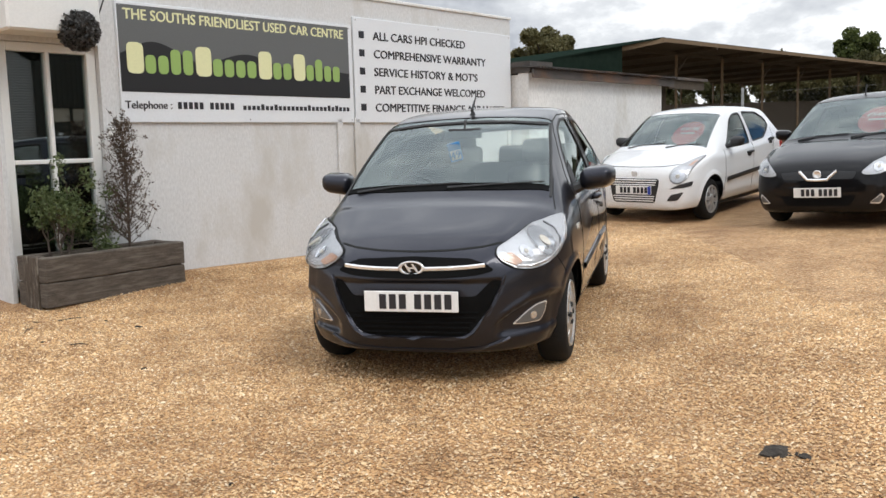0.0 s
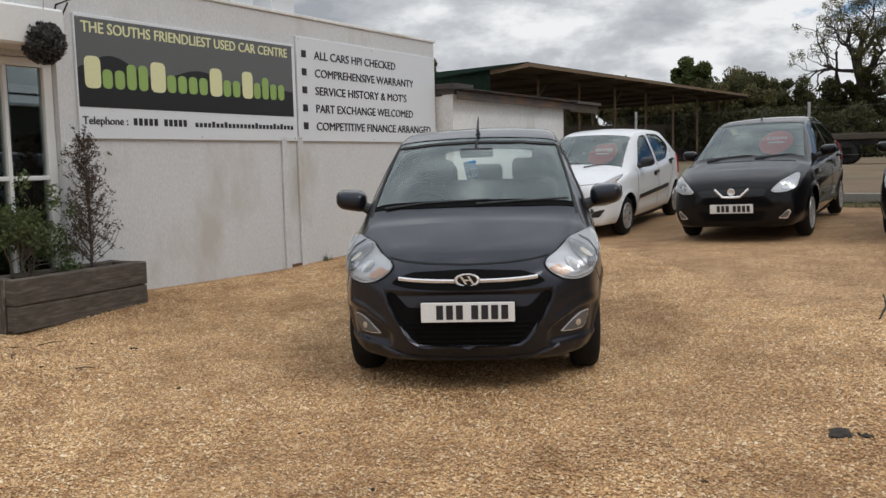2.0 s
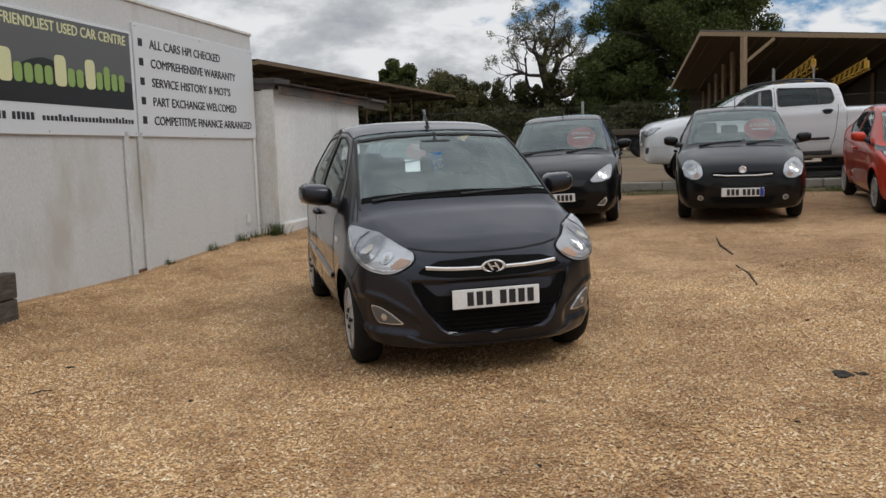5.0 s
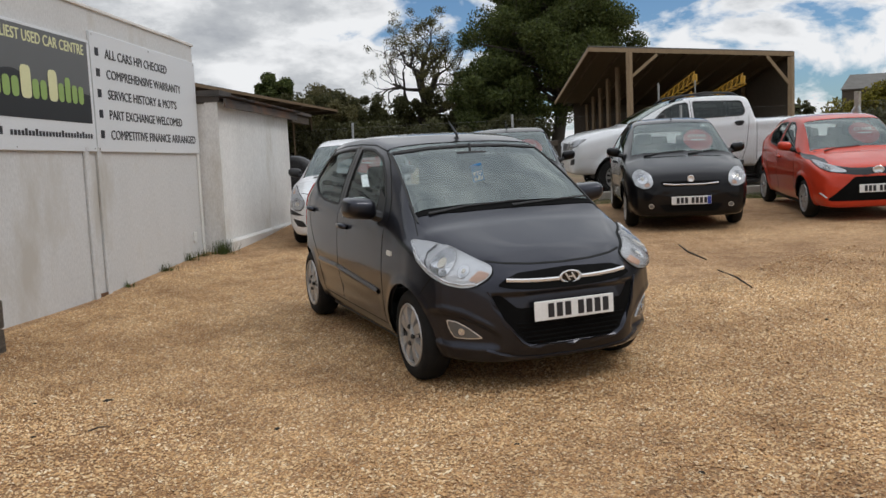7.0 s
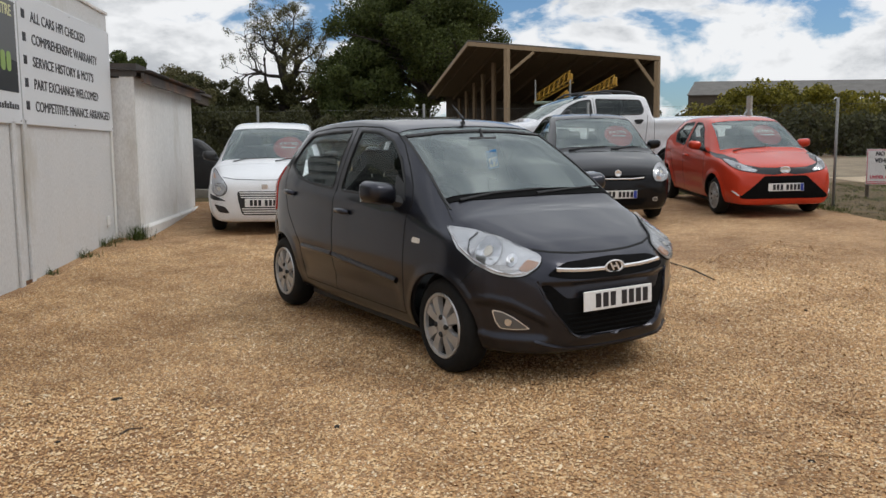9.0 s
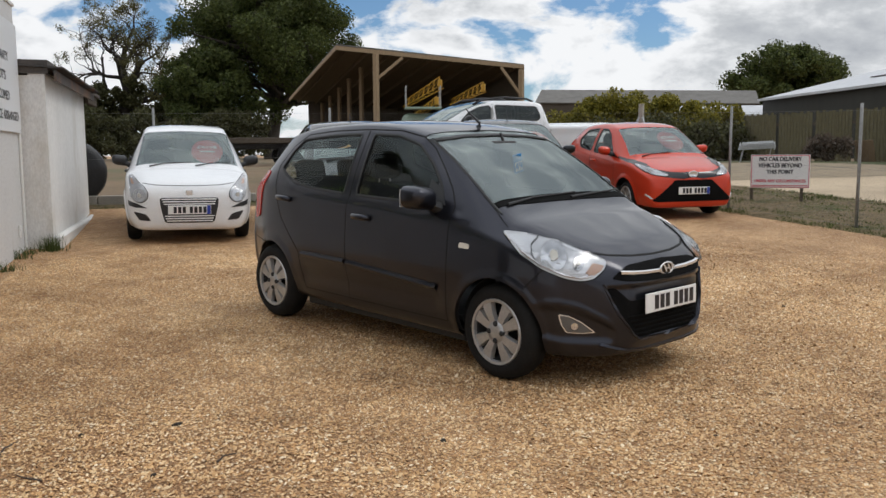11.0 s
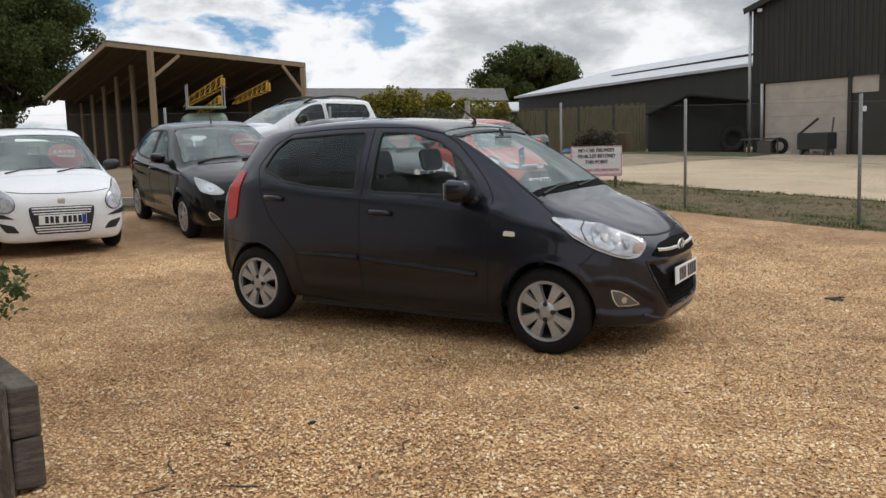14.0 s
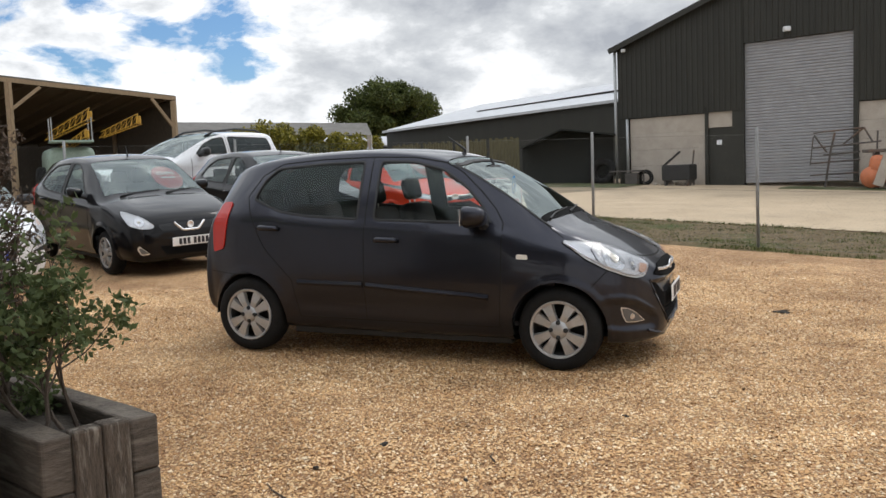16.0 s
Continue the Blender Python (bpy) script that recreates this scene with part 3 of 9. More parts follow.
tagged(wall_box("cable_socket", -0.165, -0.11, -0.035, -0.002, 1.45, 1.53, M_UPVC, bevel=0.006), "small white switch box on the wall", "switch box")


vent = wall_box("air_vent", 5.50, 5.60, -0.02, -0.001, 0.38, 0.52, M_UPVC, bevel=0.004)
tagged(vent, "small cream air vent low on the wall", "vent")
for k in range(4):
    s = part("slat", bm_box((0.076, 0.008, 0.012), (5.55, -0.023, 0.405 + 0.03 * k), 0.002), M_RENDER2, vent)
tagged(wall_box("trim", 5.83, 5.90, -0.025, -0.001, 0.02, 1.62, M_UPVC, bevel=0.006), "white upright strip at the wall's end", "trim", kind="structure")
tagged(wall_box("iron_foot", 2.70, 2.89, -0.022, -0.002, 0.0, 0.12, M_RUST, bevel=0.004), "rusted iron foot under the wall joint", "bracket")


# white lean-to store beside the office
def local_box(name, a0, a1, y0, y1, z0, z1, material, parent, bevel=0.0):
    return part(name, bm_box((a1 - a0, y1 - y0, z1 - z0), ((a0 + a1) / 2, (y0 + y1) / 2, (z0 + z1) / 2), bevel), material, parent)


store = thing("store_shed", WALL_M, "whitewashed block store with a rusty sheet roof", "shed")
local_box("front_wall", 5.96, 9.85, -0.30, -0.12, 0.0, 2.26, M_RENDER2, store)
local_box("side_wall", 5.96, 6.14, -0.12, 3.2, 0.0, 2.24, M_RENDER2, store)
local_box("end_wall", 9.67, 9.85, -0.12, 3.2, 0.0, 2.24, M_RENDER2, store)
local_box("plinth", 5.955, 9.9, -0.40, -0.302, 0.0, 0.36, M_RENDER2, store, 0.03)


def corrugated(a0, a1, y0, y1, z0, z1, pitch=0.075, depth=0.018):
    bm = bmesh.new()
    n = int((a1 - a0) / pitch * 4)
    rows = []
    for j, (y, z) in enumerate(((y0, z0), (y1, z1))):
        rows.append([bm.verts.new((a0 + (a1 - a0) * i / n, y, z + depth * math.sin(i * math.pi / 2))) for i in range(n + 1)])
    for i in range(n):
        bm.faces.new((rows[0][i], rows[0][i + 1], rows[1][i + 1], rows[1][i]))
    r = bmesh.ops.solidify(bm, geom=list(bm.faces), thickness=0.006)
    return bm


part("roof", corrugated(5.9, 10.05, -0.52, 3.3, 2.32, 2.52), M_CORR, store, "rusty dark corrugated roof sheet")
local_box("fascia", 5.9, 10.05, -0.44, -0.41, 2.18, 2.295, M_CORR, store)
local_box("parapet_block", 5.94, 6.5, -0.34, 0.1, 2.262, 2.42, M_CORR, store)


# ---- cars ----
from mathutils.bvhtree import BVHTree
from mathutils.geometry import delaunay_2d_cdt


def spline_rows(rows, n):
    """Catmull-Rom through the rows, n steps between neighbours."""
    R = np.array(rows, float)
    ext = np.vstack([2 * R[0] - R[1], R, 2 * R[-1] - R[-2]])
    out, us = [], []
    for i in range(len(R) - 1):
        p0, p1, p2, p3 = ext[i:i + 4]
        for k in range(n):
            u = k / n
            out.append(0.5 * (2 * p1 + (p2 - p0) * u + (2 * p0 - 5 * p1 + 4 * p2 - p3) * u * u + (3 * p1 - p0 - 3 * p2 + p3) * u ** 3))
            us.append(i + u)
    out.append(R[-1])
    us.append(len(R) - 1.0)
    return np.array(out), np.array(us)


SEGS = (4, 6, 12, 10, 4, 12, 8, 8)      # samples between the key points of a half section


def half_section(zb, zt, w, zbelt, we, style):
    crown = style.get("crown", 0.045) * min(1.0, we / 0.5)
    ze = zt - crown
    zbelt = min(zbelt, ze - 0.015)
    hs = zbelt - zb
    keys = np.array([(0, zb), (0.78 * w, zb + 0.005), (0.955 * w, zb + 0.16 * hs), (w, zb + 0.52 * hs), (0.992 * w, zb + 0.80 * hs),
                     (0.955 * w if we < 0.93 * w else 0.97 * w, zbelt), (we, ze), (0.72 * we, zt - 0.30 * crown), (0, zt)])
    ext = np.vstack([2 * keys[0] - keys[1], keys, (-keys[-2][0], keys[-2][1])])
    pts = []
    for i, n in enumerate(SEGS):
        p0, p1, p2, p3 = ext[i:i + 4]
        step = np.linalg.norm(p2 - p1)
        if i in (4, 6):                      # keep the long straight side from pulling its ends out of shape
            if i == 6:
                p0 = p1 + (p0 - p1) / np.linalg.norm(p0 - p1) * step * 0.7
            else:
                p3 = p2 + (p3 - p2) / np.linalg.norm(p3 - p2) * step
        for k in range(n):
            u = k / n
            if i == 5:                       # the glasshouse side: nearly straight, with a slight swell
                q = p1 + (p2 - p1) * u
                q = q + np.array((style.get("swell", 0.018) * 4 * u * (1 - u) * min(1.0, (ze - zbelt) / 0.4), 0))
            else:
                q = 0.5 * (2 * p1 + (p2 - p0) * u + (2 * p0 - 5 * p1 + 4 * p2 - p3) * u * u + (3 * p1 - p0 - 3 * p2 + p3) * u ** 3)
            pts.append(q)
    pts.append(keys[-1])
    return np.array(pts)


def in_poly(px, pz, poly):
    inside = False
    j = len(poly) - 1
    for i in range(len(poly)):
        (xi, zi), (xj, zj) = poly[i], poly[j]
        if (zi > pz) != (zj > pz) and px < (xj - xi) * (pz - zi) / (zj - zi) + xi:
            inside = not inside
        j = i
    return inside


def nearest_on_poly(px, pz, poly):
    best, d2 = None, 1e9
    p = np.array((px, pz))
    for a, b in zip(poly, list(poly[1:]) + [poly[0]]):
        a, b = np.array(a), np.array(b)
        u = np.clip(np.dot(p - a, b - a) / max(1e-9, np.dot(b - a, b - a)), 0, 1)
        q = a + (b - a) * u
        if np.dot(p - q, p - q) < d2:
            d2, best = np.dot(p - q, p - q), q
    return best


def round_poly(poly, r=0.05, n=4):
    """Rounds the corners of a polygon."""
    out = []
    m = len(poly)
    for i in range(m):
        a, b, c = (np.array(poly[(i + k - 1) % m], float) for k in range(3))
        ra = min(r, 0.45 * np.linalg.norm(a - b)); rc = min(r, 0.45 * np.linalg.norm(c - b))
        p, q = b + (a - b) / np.linalg.norm(a - b) * ra, b + (c - b) / np.linalg.norm(c - b) * rc
        for k in range(n + 1):
            u = k / n
            out.append(tuple((1 - u) ** 2 * p + 2 * u * (1 - u) * b + u * u * q))
    return out


class Shell:
    """The outer skin of a car: x forward from the front axle, y left, z up."""

    def __init__(self, spec):
        self.spec = spec
        rows, us = spline_rows(spec["rows"], spec.get("steps", 10))
        H = [half_section(*r[1:6], spec) for r in rows]
        n = len(H[0])
        verts, self.u, self.j = [], [], []
        self.ring = 2 * n - 2
        for r, h, u in zip(rows, H, us):
            for k in range(self.ring):
                kk, s = (k, 1) if k < n else (self.ring - k, -1)
                verts.append((r[0], s * h[kk][0], h[kk][1]))
                self.u.append(u)
                self.j.append(kk)
        self.V = np.array(verts)
        if "sculpt" in spec:
            self.V = spec["sculpt"](self.V)
        nr = len(rows)
        F = []
        for i in range(nr - 1):
            for k in range(self.ring):
                k2 = (k + 1) % self.ring
                F.append((i * self.ring + k, i * self.ring + k2, (i + 1) * self.ring + k2, (i + 1) * self.ring + k))
        for i, flip in ((0, False), (nr - 1, True)):
            c = len(self.V)
            base = self.V[i * self.ring:(i + 1) * self.ring].mean(0) + np.array((0.004 if not flip else -0.004, 0, 0))
            self.V = np.vstack([self.V, base])
            self.u.append(us[i]); self.j.append(0)
            for k in range(self.ring):
                k2 = (k + 1) % self.ring
                F.append((i * self.ring + k, c, i * self.ring + k2) if not flip else (i * self.ring + k2, c, i * self.ring + k))
        P = self.V
        vol = sum(float(np.dot(P[f[0]], np.cross(P[f[1]], P[f[2]]))) for f in F)
        if vol < 0:
            F = [tuple(reversed(f)) for f in F]
        self.F = F
        self.n = n
        self.bvh = BVHTree.FromPolygons([Vector(v) for v in self.V], F)

    def hit(self, view, p, q, off=0.0):
        """Where a line along the view meets the skin. view: L, R, F, B or T."""
        if view[0] == "D":              # from the front corner, half way between nose and side
            c = -1 if view[1] == "R" else 1
            o = (0.30 - 0.7071 * p + 2.1 * 0.7071, c * (0.50 + 0.7071 * p + 2.1 * 0.7071), q)
            d = (-0.7071, -c * 0.7071, 0)
        else:
            o, d = {"L": ((p, 3, q), (0, -1, 0)), "R": ((p, -3, q), (0, 1, 0)), "F": ((3, p, q), (-1, 0, 0)),
                    "B": ((-8, p, q), (1, 0, 0)), "T": ((p, q, 4), (0, 0, -1))}[view]
        loc, nor, _, _ = self.bvh.ray_cast(Vector(o), Vector(d))
        if loc is None:
            loc, nor, _, _ = self.bvh.find_nearest(Vector(o) + Vector(d) * 2.2)
        if nor.dot(Vector(d)) > 0:
            nor = -nor
        return loc + nor * off, nor


def decal(shell, name, poly, view, material, parent, off=0.004, thick=0.015, h=0.04, label="", smooth=True):
    """A panel with its own thickness that follows the skin; poly in the two coordinates of the view."""
    pts = []
    for a, b in zip(poly, list(poly[1:]) + [poly[0]]):
        n = max(1, int(math.hypot(b[0] - a[0], b[1] - a[1]) / h))
        pts += [(a[0] + (b[0] - a[0]) * k / n, a[1] + (b[1] - a[1]) * k / n) for k in range(n)]
    m = len(pts)
    xs, zs = [p[0] for p in pts], [p[1] for p in pts]
    inner = []
    x = min(xs) + h / 2
    while x < max(xs):
        z = min(zs) + h / 2
        while z < max(zs):
            if in_poly(x, z, pts):
                q = nearest_on_poly(x, z, pts)
                if math.hypot(q[0] - x, q[1] - z) > h * 0.35:
                    inner.append((x, z))
            z += h
        x += h
    allp = pts + inner
    res = delaunay_2d_cdt([Vector(p) for p in allp], [(i, (i + 1) % m) for i in range(m)], [], 1, 1e-5)
    v2, faces = res[0], res[2]
    bm = bmesh.new()
    front, nors = [], []
    for p in v2:
        loc, nor = shell.hit(view, p.x, p.y, off)
        front.append(bm.verts.new(loc)); nors.append(nor)
    bm.verts.ensure_lookup_table()
    for f in faces:
        if len(set(f)) >= 3:
            bm.faces.new([front[i] for i in f])
    edges = [e for e in bm.edges if len(e.link_faces) == 1]
    index = {v: i for i, v in enumerate(front)}
    back = {}
    for e in edges:
        for v in e.verts:
            if v not in back:
                back[v] = bm.verts.new(v.co - nors[index[v]] * thick)
    for e in edges:
        a, b = e.verts
        bm.faces.new((a, b, back[b], back[a]))
    bmesh.ops.recalc_face_normals(bm, faces=bm.faces)
    return part(name, bm, material, parent, label, smooth=False)


def ribbon(shell, name, pts, view, width, material, parent, off=0.0015, raise_mid=0.0, closed=False, h=0.04, label=""):
    """A strip that follows the skin along a line."""
    line = []
    seq = list(pts) + ([pts[0]] if closed else [])
    for a, b in zip(seq, seq[1:]):
        n = max(1, int(math.hypot(b[0] - a[0], b[1] - a[1]) / h))
        line += [np.array((a[0] + (b[0] - a[0]) * k / n, a[1] + (b[1] - a[1]) * k / n)) for k in range(n)]
    if not closed:
        line.append(np.array(seq[-1]))
    bm = bmesh.new()
    rows = []
    m = len(line)
    for i, p in enumerate(line):
        a = line[(i - 1) % m] if closed or i else line[0]
        b = line[(i + 1) % m] if closed or i < m - 1 else line[-1]
        t = (b - a) / max(1e-9, np.linalg.norm(b - a))
        nrm = np.array((-t[1], t[0])) * width / 2
        row = []
        for s, o in ((-1, -0.004), (-0.96, off), (0, off + raise_mid), (0.96, off), (1, -0.004)):
            q = p + nrm * s
            row.append(bm.verts.new(shell.hit(view, q[0], q[1], o)[0]))
        rows.append(row)
    pairs = list(zip(rows, rows[1:])) + ([(rows[-1], rows[0])] if closed else [])
    for r0, r1 in pairs:
        for k in range(4):
            bm.faces.new((r0[k], r0[k + 1], r1[k + 1], r1[k]))
    bmesh.ops.recalc_face_normals(bm, faces=bm.faces)
    return part(name, bm, material, parent, label)


def cut_shell(shell, parent, paint):
    """Body with open windows and wheel arches, its dark lining, and the panes."""
    sp = shell.spec
    V = shell.V.copy()
    polys = [round_poly(p, sp.get("window_round", 0.05)) for p in sp["side_windows"]]
    u0, u1 = sp["screen_u"]
    b0, b1 = sp["rear_u"]
    jn = shell.n - 1
    jk = sum(SEGS[:6])                   # ring index of the roof edge
    jbelt = sum(SEGS[:5])
    u, j = np.array(shell.u), np.array(shell.j)
    groups = {}
    R = sp["arch"]
    for fi, f in enumerate(shell.F):
        c = V[list(f)].mean(0)
        uu, jj = u[list(f)].mean(), j[list(f)].mean()
        g = "body"
        if jj > jk + sp.get("screen_in", 0.4) and u0 < uu < u1:
            g = "screen"
        elif jj > jk + 0.4 and b0 < uu < b1:
            g = "rear"
        elif abs(c[1]) > 0.3:
            for wx in (0.0, -sp["wheelbase"]):
                if (c[0] - wx) ** 2 + (c[2] - sp["wheel_r"]) ** 2 < R * R and c[2] < sp["wheel_r"] + R:
                    g = "arch"
            if g == "body" and jj > jbelt - 0.6:
                for k, p in enumerate(polys):
                    if in_poly(c[0], c[2], p):
                        g = ("L%d" if c[1] > 0 else "R%d") % k
        groups.setdefault(g, []).append(fi)
    # snap the edges of the openings on to their outlines
    owner = {}
    for g, fs in groups.items():
        for fi in fs:
            for v in shell.F[fi]:
                owner.setdefault(v, set()).add(g)
    for v, gs in owner.items():
        if len(gs) < 2:
            continue
        if "arch" in gs:
            wx = 0.0 if abs(V[v][0]) < abs(V[v][0] + sp["wheelbase"]) else -sp["wheelbase"]
            d = np.array((V[v][0] - wx, V[v][2] - sp["wheel_r"]))
            if d[1] < 0:                 # along the underside the opening is cut straight across
                V[v][0] = wx + (1 if d[0] > 0 else -1) * math.sqrt(max(0.01, R * R - d[1] * d[1]))
            else:
                q = d / max(1e-6, np.linalg.norm(d)) * R
                V[v][0], V[v][2] = wx + q[0], sp["wheel_r"] + q[1]
        else:
            for g in gs:
                if g[0] in "LR" and g[1:].isdigit():
                    q = nearest_on_poly(V[v][0], V[v][2], polys[int(g[1:])])
                    V[v][0], V[v][2] = q
                    V[v][1] = shell.hit("L" if V[v][1] > 0 else "R", float(q[0]), float(q[1]))[0].y
    nor = np.zeros_like(V)
    for f in shell.F:
        a, b, c = V[f[0]], V[f[1]], V[f[2]]
        nn = np.cross(b - a, c - a)
        for v in f:
            nor[v] += nn
    nor /= np.maximum(1e-9, np.linalg.norm(nor, axis=1))[:, None]
    if (nor[:, 1] * V[:, 1]).sum() < 0:
        nor = -nor

    def sub(name, fs, material, off, label=""):
        used = sorted({v for fi in fs for v in shell.F[fi]})
        idx = {v: k for k, v in enumerate(used)}
        vs = [tuple(V[v] + nor[v] * off) for v in used]
        faces = [tuple(idx[v] for v in shell.F[fi]) for fi in fs]
        return mesh_ob(name, vs, faces, material, parent, True, label)

    body = sub("body", groups["body"], paint, 0.0)
    sub("cabin_lining", [fi for fi in groups["body"] if shell.V[list(shell.F[fi])].mean(0)[0] < 0.15], M_CABIN, -0.028, "charcoal cabin lining")
    if "screen" in groups:
        sub("windscreen", groups["screen"], M_SCREEN, -0.004, "slightly tinted windscreen")
    if "rear" in groups:
        sub("rear_window", groups["rear"], M_WINDOW, -0.004)
    for g in sorted(groups):
        if g[0] in "LR" and g[1:].isdigit():
            sub("side_window", groups[g], sp.get("pane", M_WINDOW), -0.006)
    return body, polys


def make_wheel(parent, x, y, spec, style):
    """Tyre and rim; y is the outer face, its sign the side."""
    s = 1 if y > 0 else -1
    r, rr, w = spec["wheel_r"], spec["rim_r"], 0.175
    tyre = part("wheel", bm_lathe([(rr - 0.01, -w + 0.01), (rr + 0.01, -w), (r - 0.03, -w + 0.005), (r - 0.006, -w + 0.03), (r, -w + 0.06), (r, -0.06), (r - 0.006, -0.03), (r - 0.025, -0.006), (rr + 0.03, 0.004), (rr + 0.006, -0.004), (rr - 0.004, -0.012)], 48), M_TYRE, parent, smooth=True)
    tyre.matrix_basis = Matrix.Translation((x, y, r)) @ Matrix.Diagonal((1, s, 1, 1))
    part("rim_barrel", bm_lathe([(rr + 0.004, -0.004), (rr - 0.012, -0.010), (rr - 0.022, -0.05), (rr - 0.03, -0.13), (0.02, -0.13)], 40), M_RIM_DARK, tyre, smooth=True)
    bm = bm_lathe([(rr + 0.008, -0.006), (rr + 0.002, 0.004), (rr - 0.012, 0.001), (rr - 0.016, -0.02)], 48)
    n = style["spokes"]
    twin = style.get("twin", False)
    for k in range(n):
        a = 2 * math.pi * k / n + style.get("turn", 0.3)
        offs = (-style["gap"], style["gap"]) if twin else (0,)
        for o in offs:
            ang = a + o
            d, t = Vector((math.cos(ang), 0, math.sin(ang))), Vector((-math.sin(ang), 0, math.cos(ang)))
            wi, wo = style["wi"], style["wo"]
            q = []
            for (rad, half, yy) in ((0.035, wi, -0.006), (rr * 0.55, style.get("wm", (wi + wo) / 2), 0.0), (rr - 0.008, wo, -0.006)):
                c = d * rad
                q.append([bm.verts.new(c + t * half * sx + Vector((0, yy + dy, 0))) for sx, dy in ((-1, -0.03), (-0.82, 0.0), (0.82, 0.0), (1, -0.03))])
            for r0, r1 in zip(q, q[1:]):
                for i in range(3):
                    bm.faces.new((r0[i], r0[i + 1], r1[i + 1], r1[i]))
    bmesh.ops.recalc_face_normals(bm, faces=bm.faces)
    part("rim", bm, style["mat"], tyre, style.get("label", "silver alloy wheel rim"))
    part("hub_cap", bm_lathe([(0.0, 0.006), (0.028, 0.005), (0.062, -0.001), (0.072, -0.03)], 20), style["mat"], tyre, smooth=True)
    if style.get("nuts"):
        for k in range(style["nuts"]):
            a = 2 * math.pi * k / style["nuts"] 
            b = part("wheel_nut", bm_lathe([(0.0, 0.012), (0.011, 0.012), (0.016, 0.006), (0.016, -0.01)], 10), M_RIM_DARK, tyre)
            b.matrix_basis = Matrix.Translation((0.05 * math.cos(a), 0, 0.05 * math.sin(a)))
    return tyre


def seat(parent, x, y, bench=False):
    w = 1.18 if bench else 0.46
    part("seat_cushion", bm_box((0.50, w, 0.16), (x + 0.05, y, 0.50), 0.05, 3), M_FABRIC, parent, smooth=True)
    rot = Matrix.Rotation(radians(-14), 4, 'Y')
    part("seat_back", bm_box((0.15, w, 0.56), (x - 0.25, y, 0.80), 0.06, 3, rot), M_FABRIC, parent, smooth=True)
    ys = (-0.40, 0.0, 0.40) if bench else (0.0,)
    for dy in ys:
        part("headrest", bm_box((0.09, 0.26, 0.18), (x - 0.345, y + dy, 1.185 if not bench else 1.12), 0.045, 3, rot), M_FABRIC, parent, smooth=True)
        for s in (-0.05, 0.05):
            part("headrest_rod", bm_tube([(x - 0.33, y + dy + s, 1.0), (x - 0.345, y + dy + s, 1.13)], 0.006, 6), M_CHROME, parent)


def cabin(parent, shell, spec):
    sh = spec.get("seat_shift", 0.0)
    seat(parent, -1.15 + sh, -0.36)
    seat(parent, -1.15 + sh, 0.36)
    if not spec.get("two_seat"):
        seat(parent, -2.02 + sh, 0.0, True)
    dx = spec["dash_x"]
    part("dashboard", bm_box((0.42, 1.30, 0.22), (dx - 0.16, 0, 0.86), 0.06, 3, Matrix.Rotation(radians(6), 4, 'Y')), M_DASH, parent, smooth=True)
    part("bulkhead", bm_box((0.04, 1.36, 0.62), (dx + 0.06, 0, 0.55)), M_CABIN, parent)
    part("cabin_floor", bm_box((2.6, 1.36, 0.03), (dx - 1.25, 0, 0.30)), M_CABIN, parent)
    bm = bmesh.new()
    n, m = 24, 6
    for i in range(n):
        for k in range(m):
            A, B = 2 * math.pi * i / n, 2 * math.pi * k / m
            bm.verts.new(((0.0 + 0.014 * math.sin(B)), (0.18 + 0.014 * math.cos(B)) * math.cos(A), (0.18 + 0.014 * math.cos(B)) * math.sin(A)))
    bm.verts.ensure_lookup_table()
    for i in range(n):
        for k in range(m):
            bm.faces.new((bm.verts[i * m + k], bm.verts[(i + 1) % n * m + k], bm.verts[(i + 1) % n * m + (k + 1) % m], bm.verts[i * m + (k + 1) % m]))
    bm_box((0.03, 0.34, 0.035), (0.01, 0, 0), 0.008, 1, None, bm)
    st = part("steering_wheel", bm, M_BLACKPL, parent, smooth=True)
    st.matrix_basis = pose(dx - 0.46, -0.36, 0.90, 0, -22, 0)


def plate(parent, shell, z, blue=False, x_off=0.012):
    """A white plate with dark bars for its characters."""
    loc, nor = shell.hit("F", 0, z, 0.0)
    tilt = math.degrees(math.asin(max(-0.3, min(0.3, nor.z))))
    pl = part("number_plate", bm_box((0.008, 0.52, 0.111), (0, 0, 0), 0.003), M_PLATE, parent, "white front plate with dark bars")
    pl.matrix_basis = Matrix.Translation((loc.x + x_off, 0, z)) @ Matrix.Rotation(radians(-tilt * 0.5), 4, 'Y')
    y0 = 0.205 if not blue else 0.185
    for k in range(7):
        yy = y0 - k * 0.055 - (0.03 if k > 3 else 0)
        b = part("plate_bar", bm_box((0.003, 0.038, 0.079), (0, 0, 0)), M_INK, pl)
        b.matrix_basis = Matrix.Translation((0.005, yy, 0))
    if blue:
        b = part("plate_band", bm_box((0.003, 0.045, 0.105), (0, 0, 0)), M_PLATE_BLUE, pl)
        b.matrix_basis = Matrix.Translation((0.005, 0.233, 0))


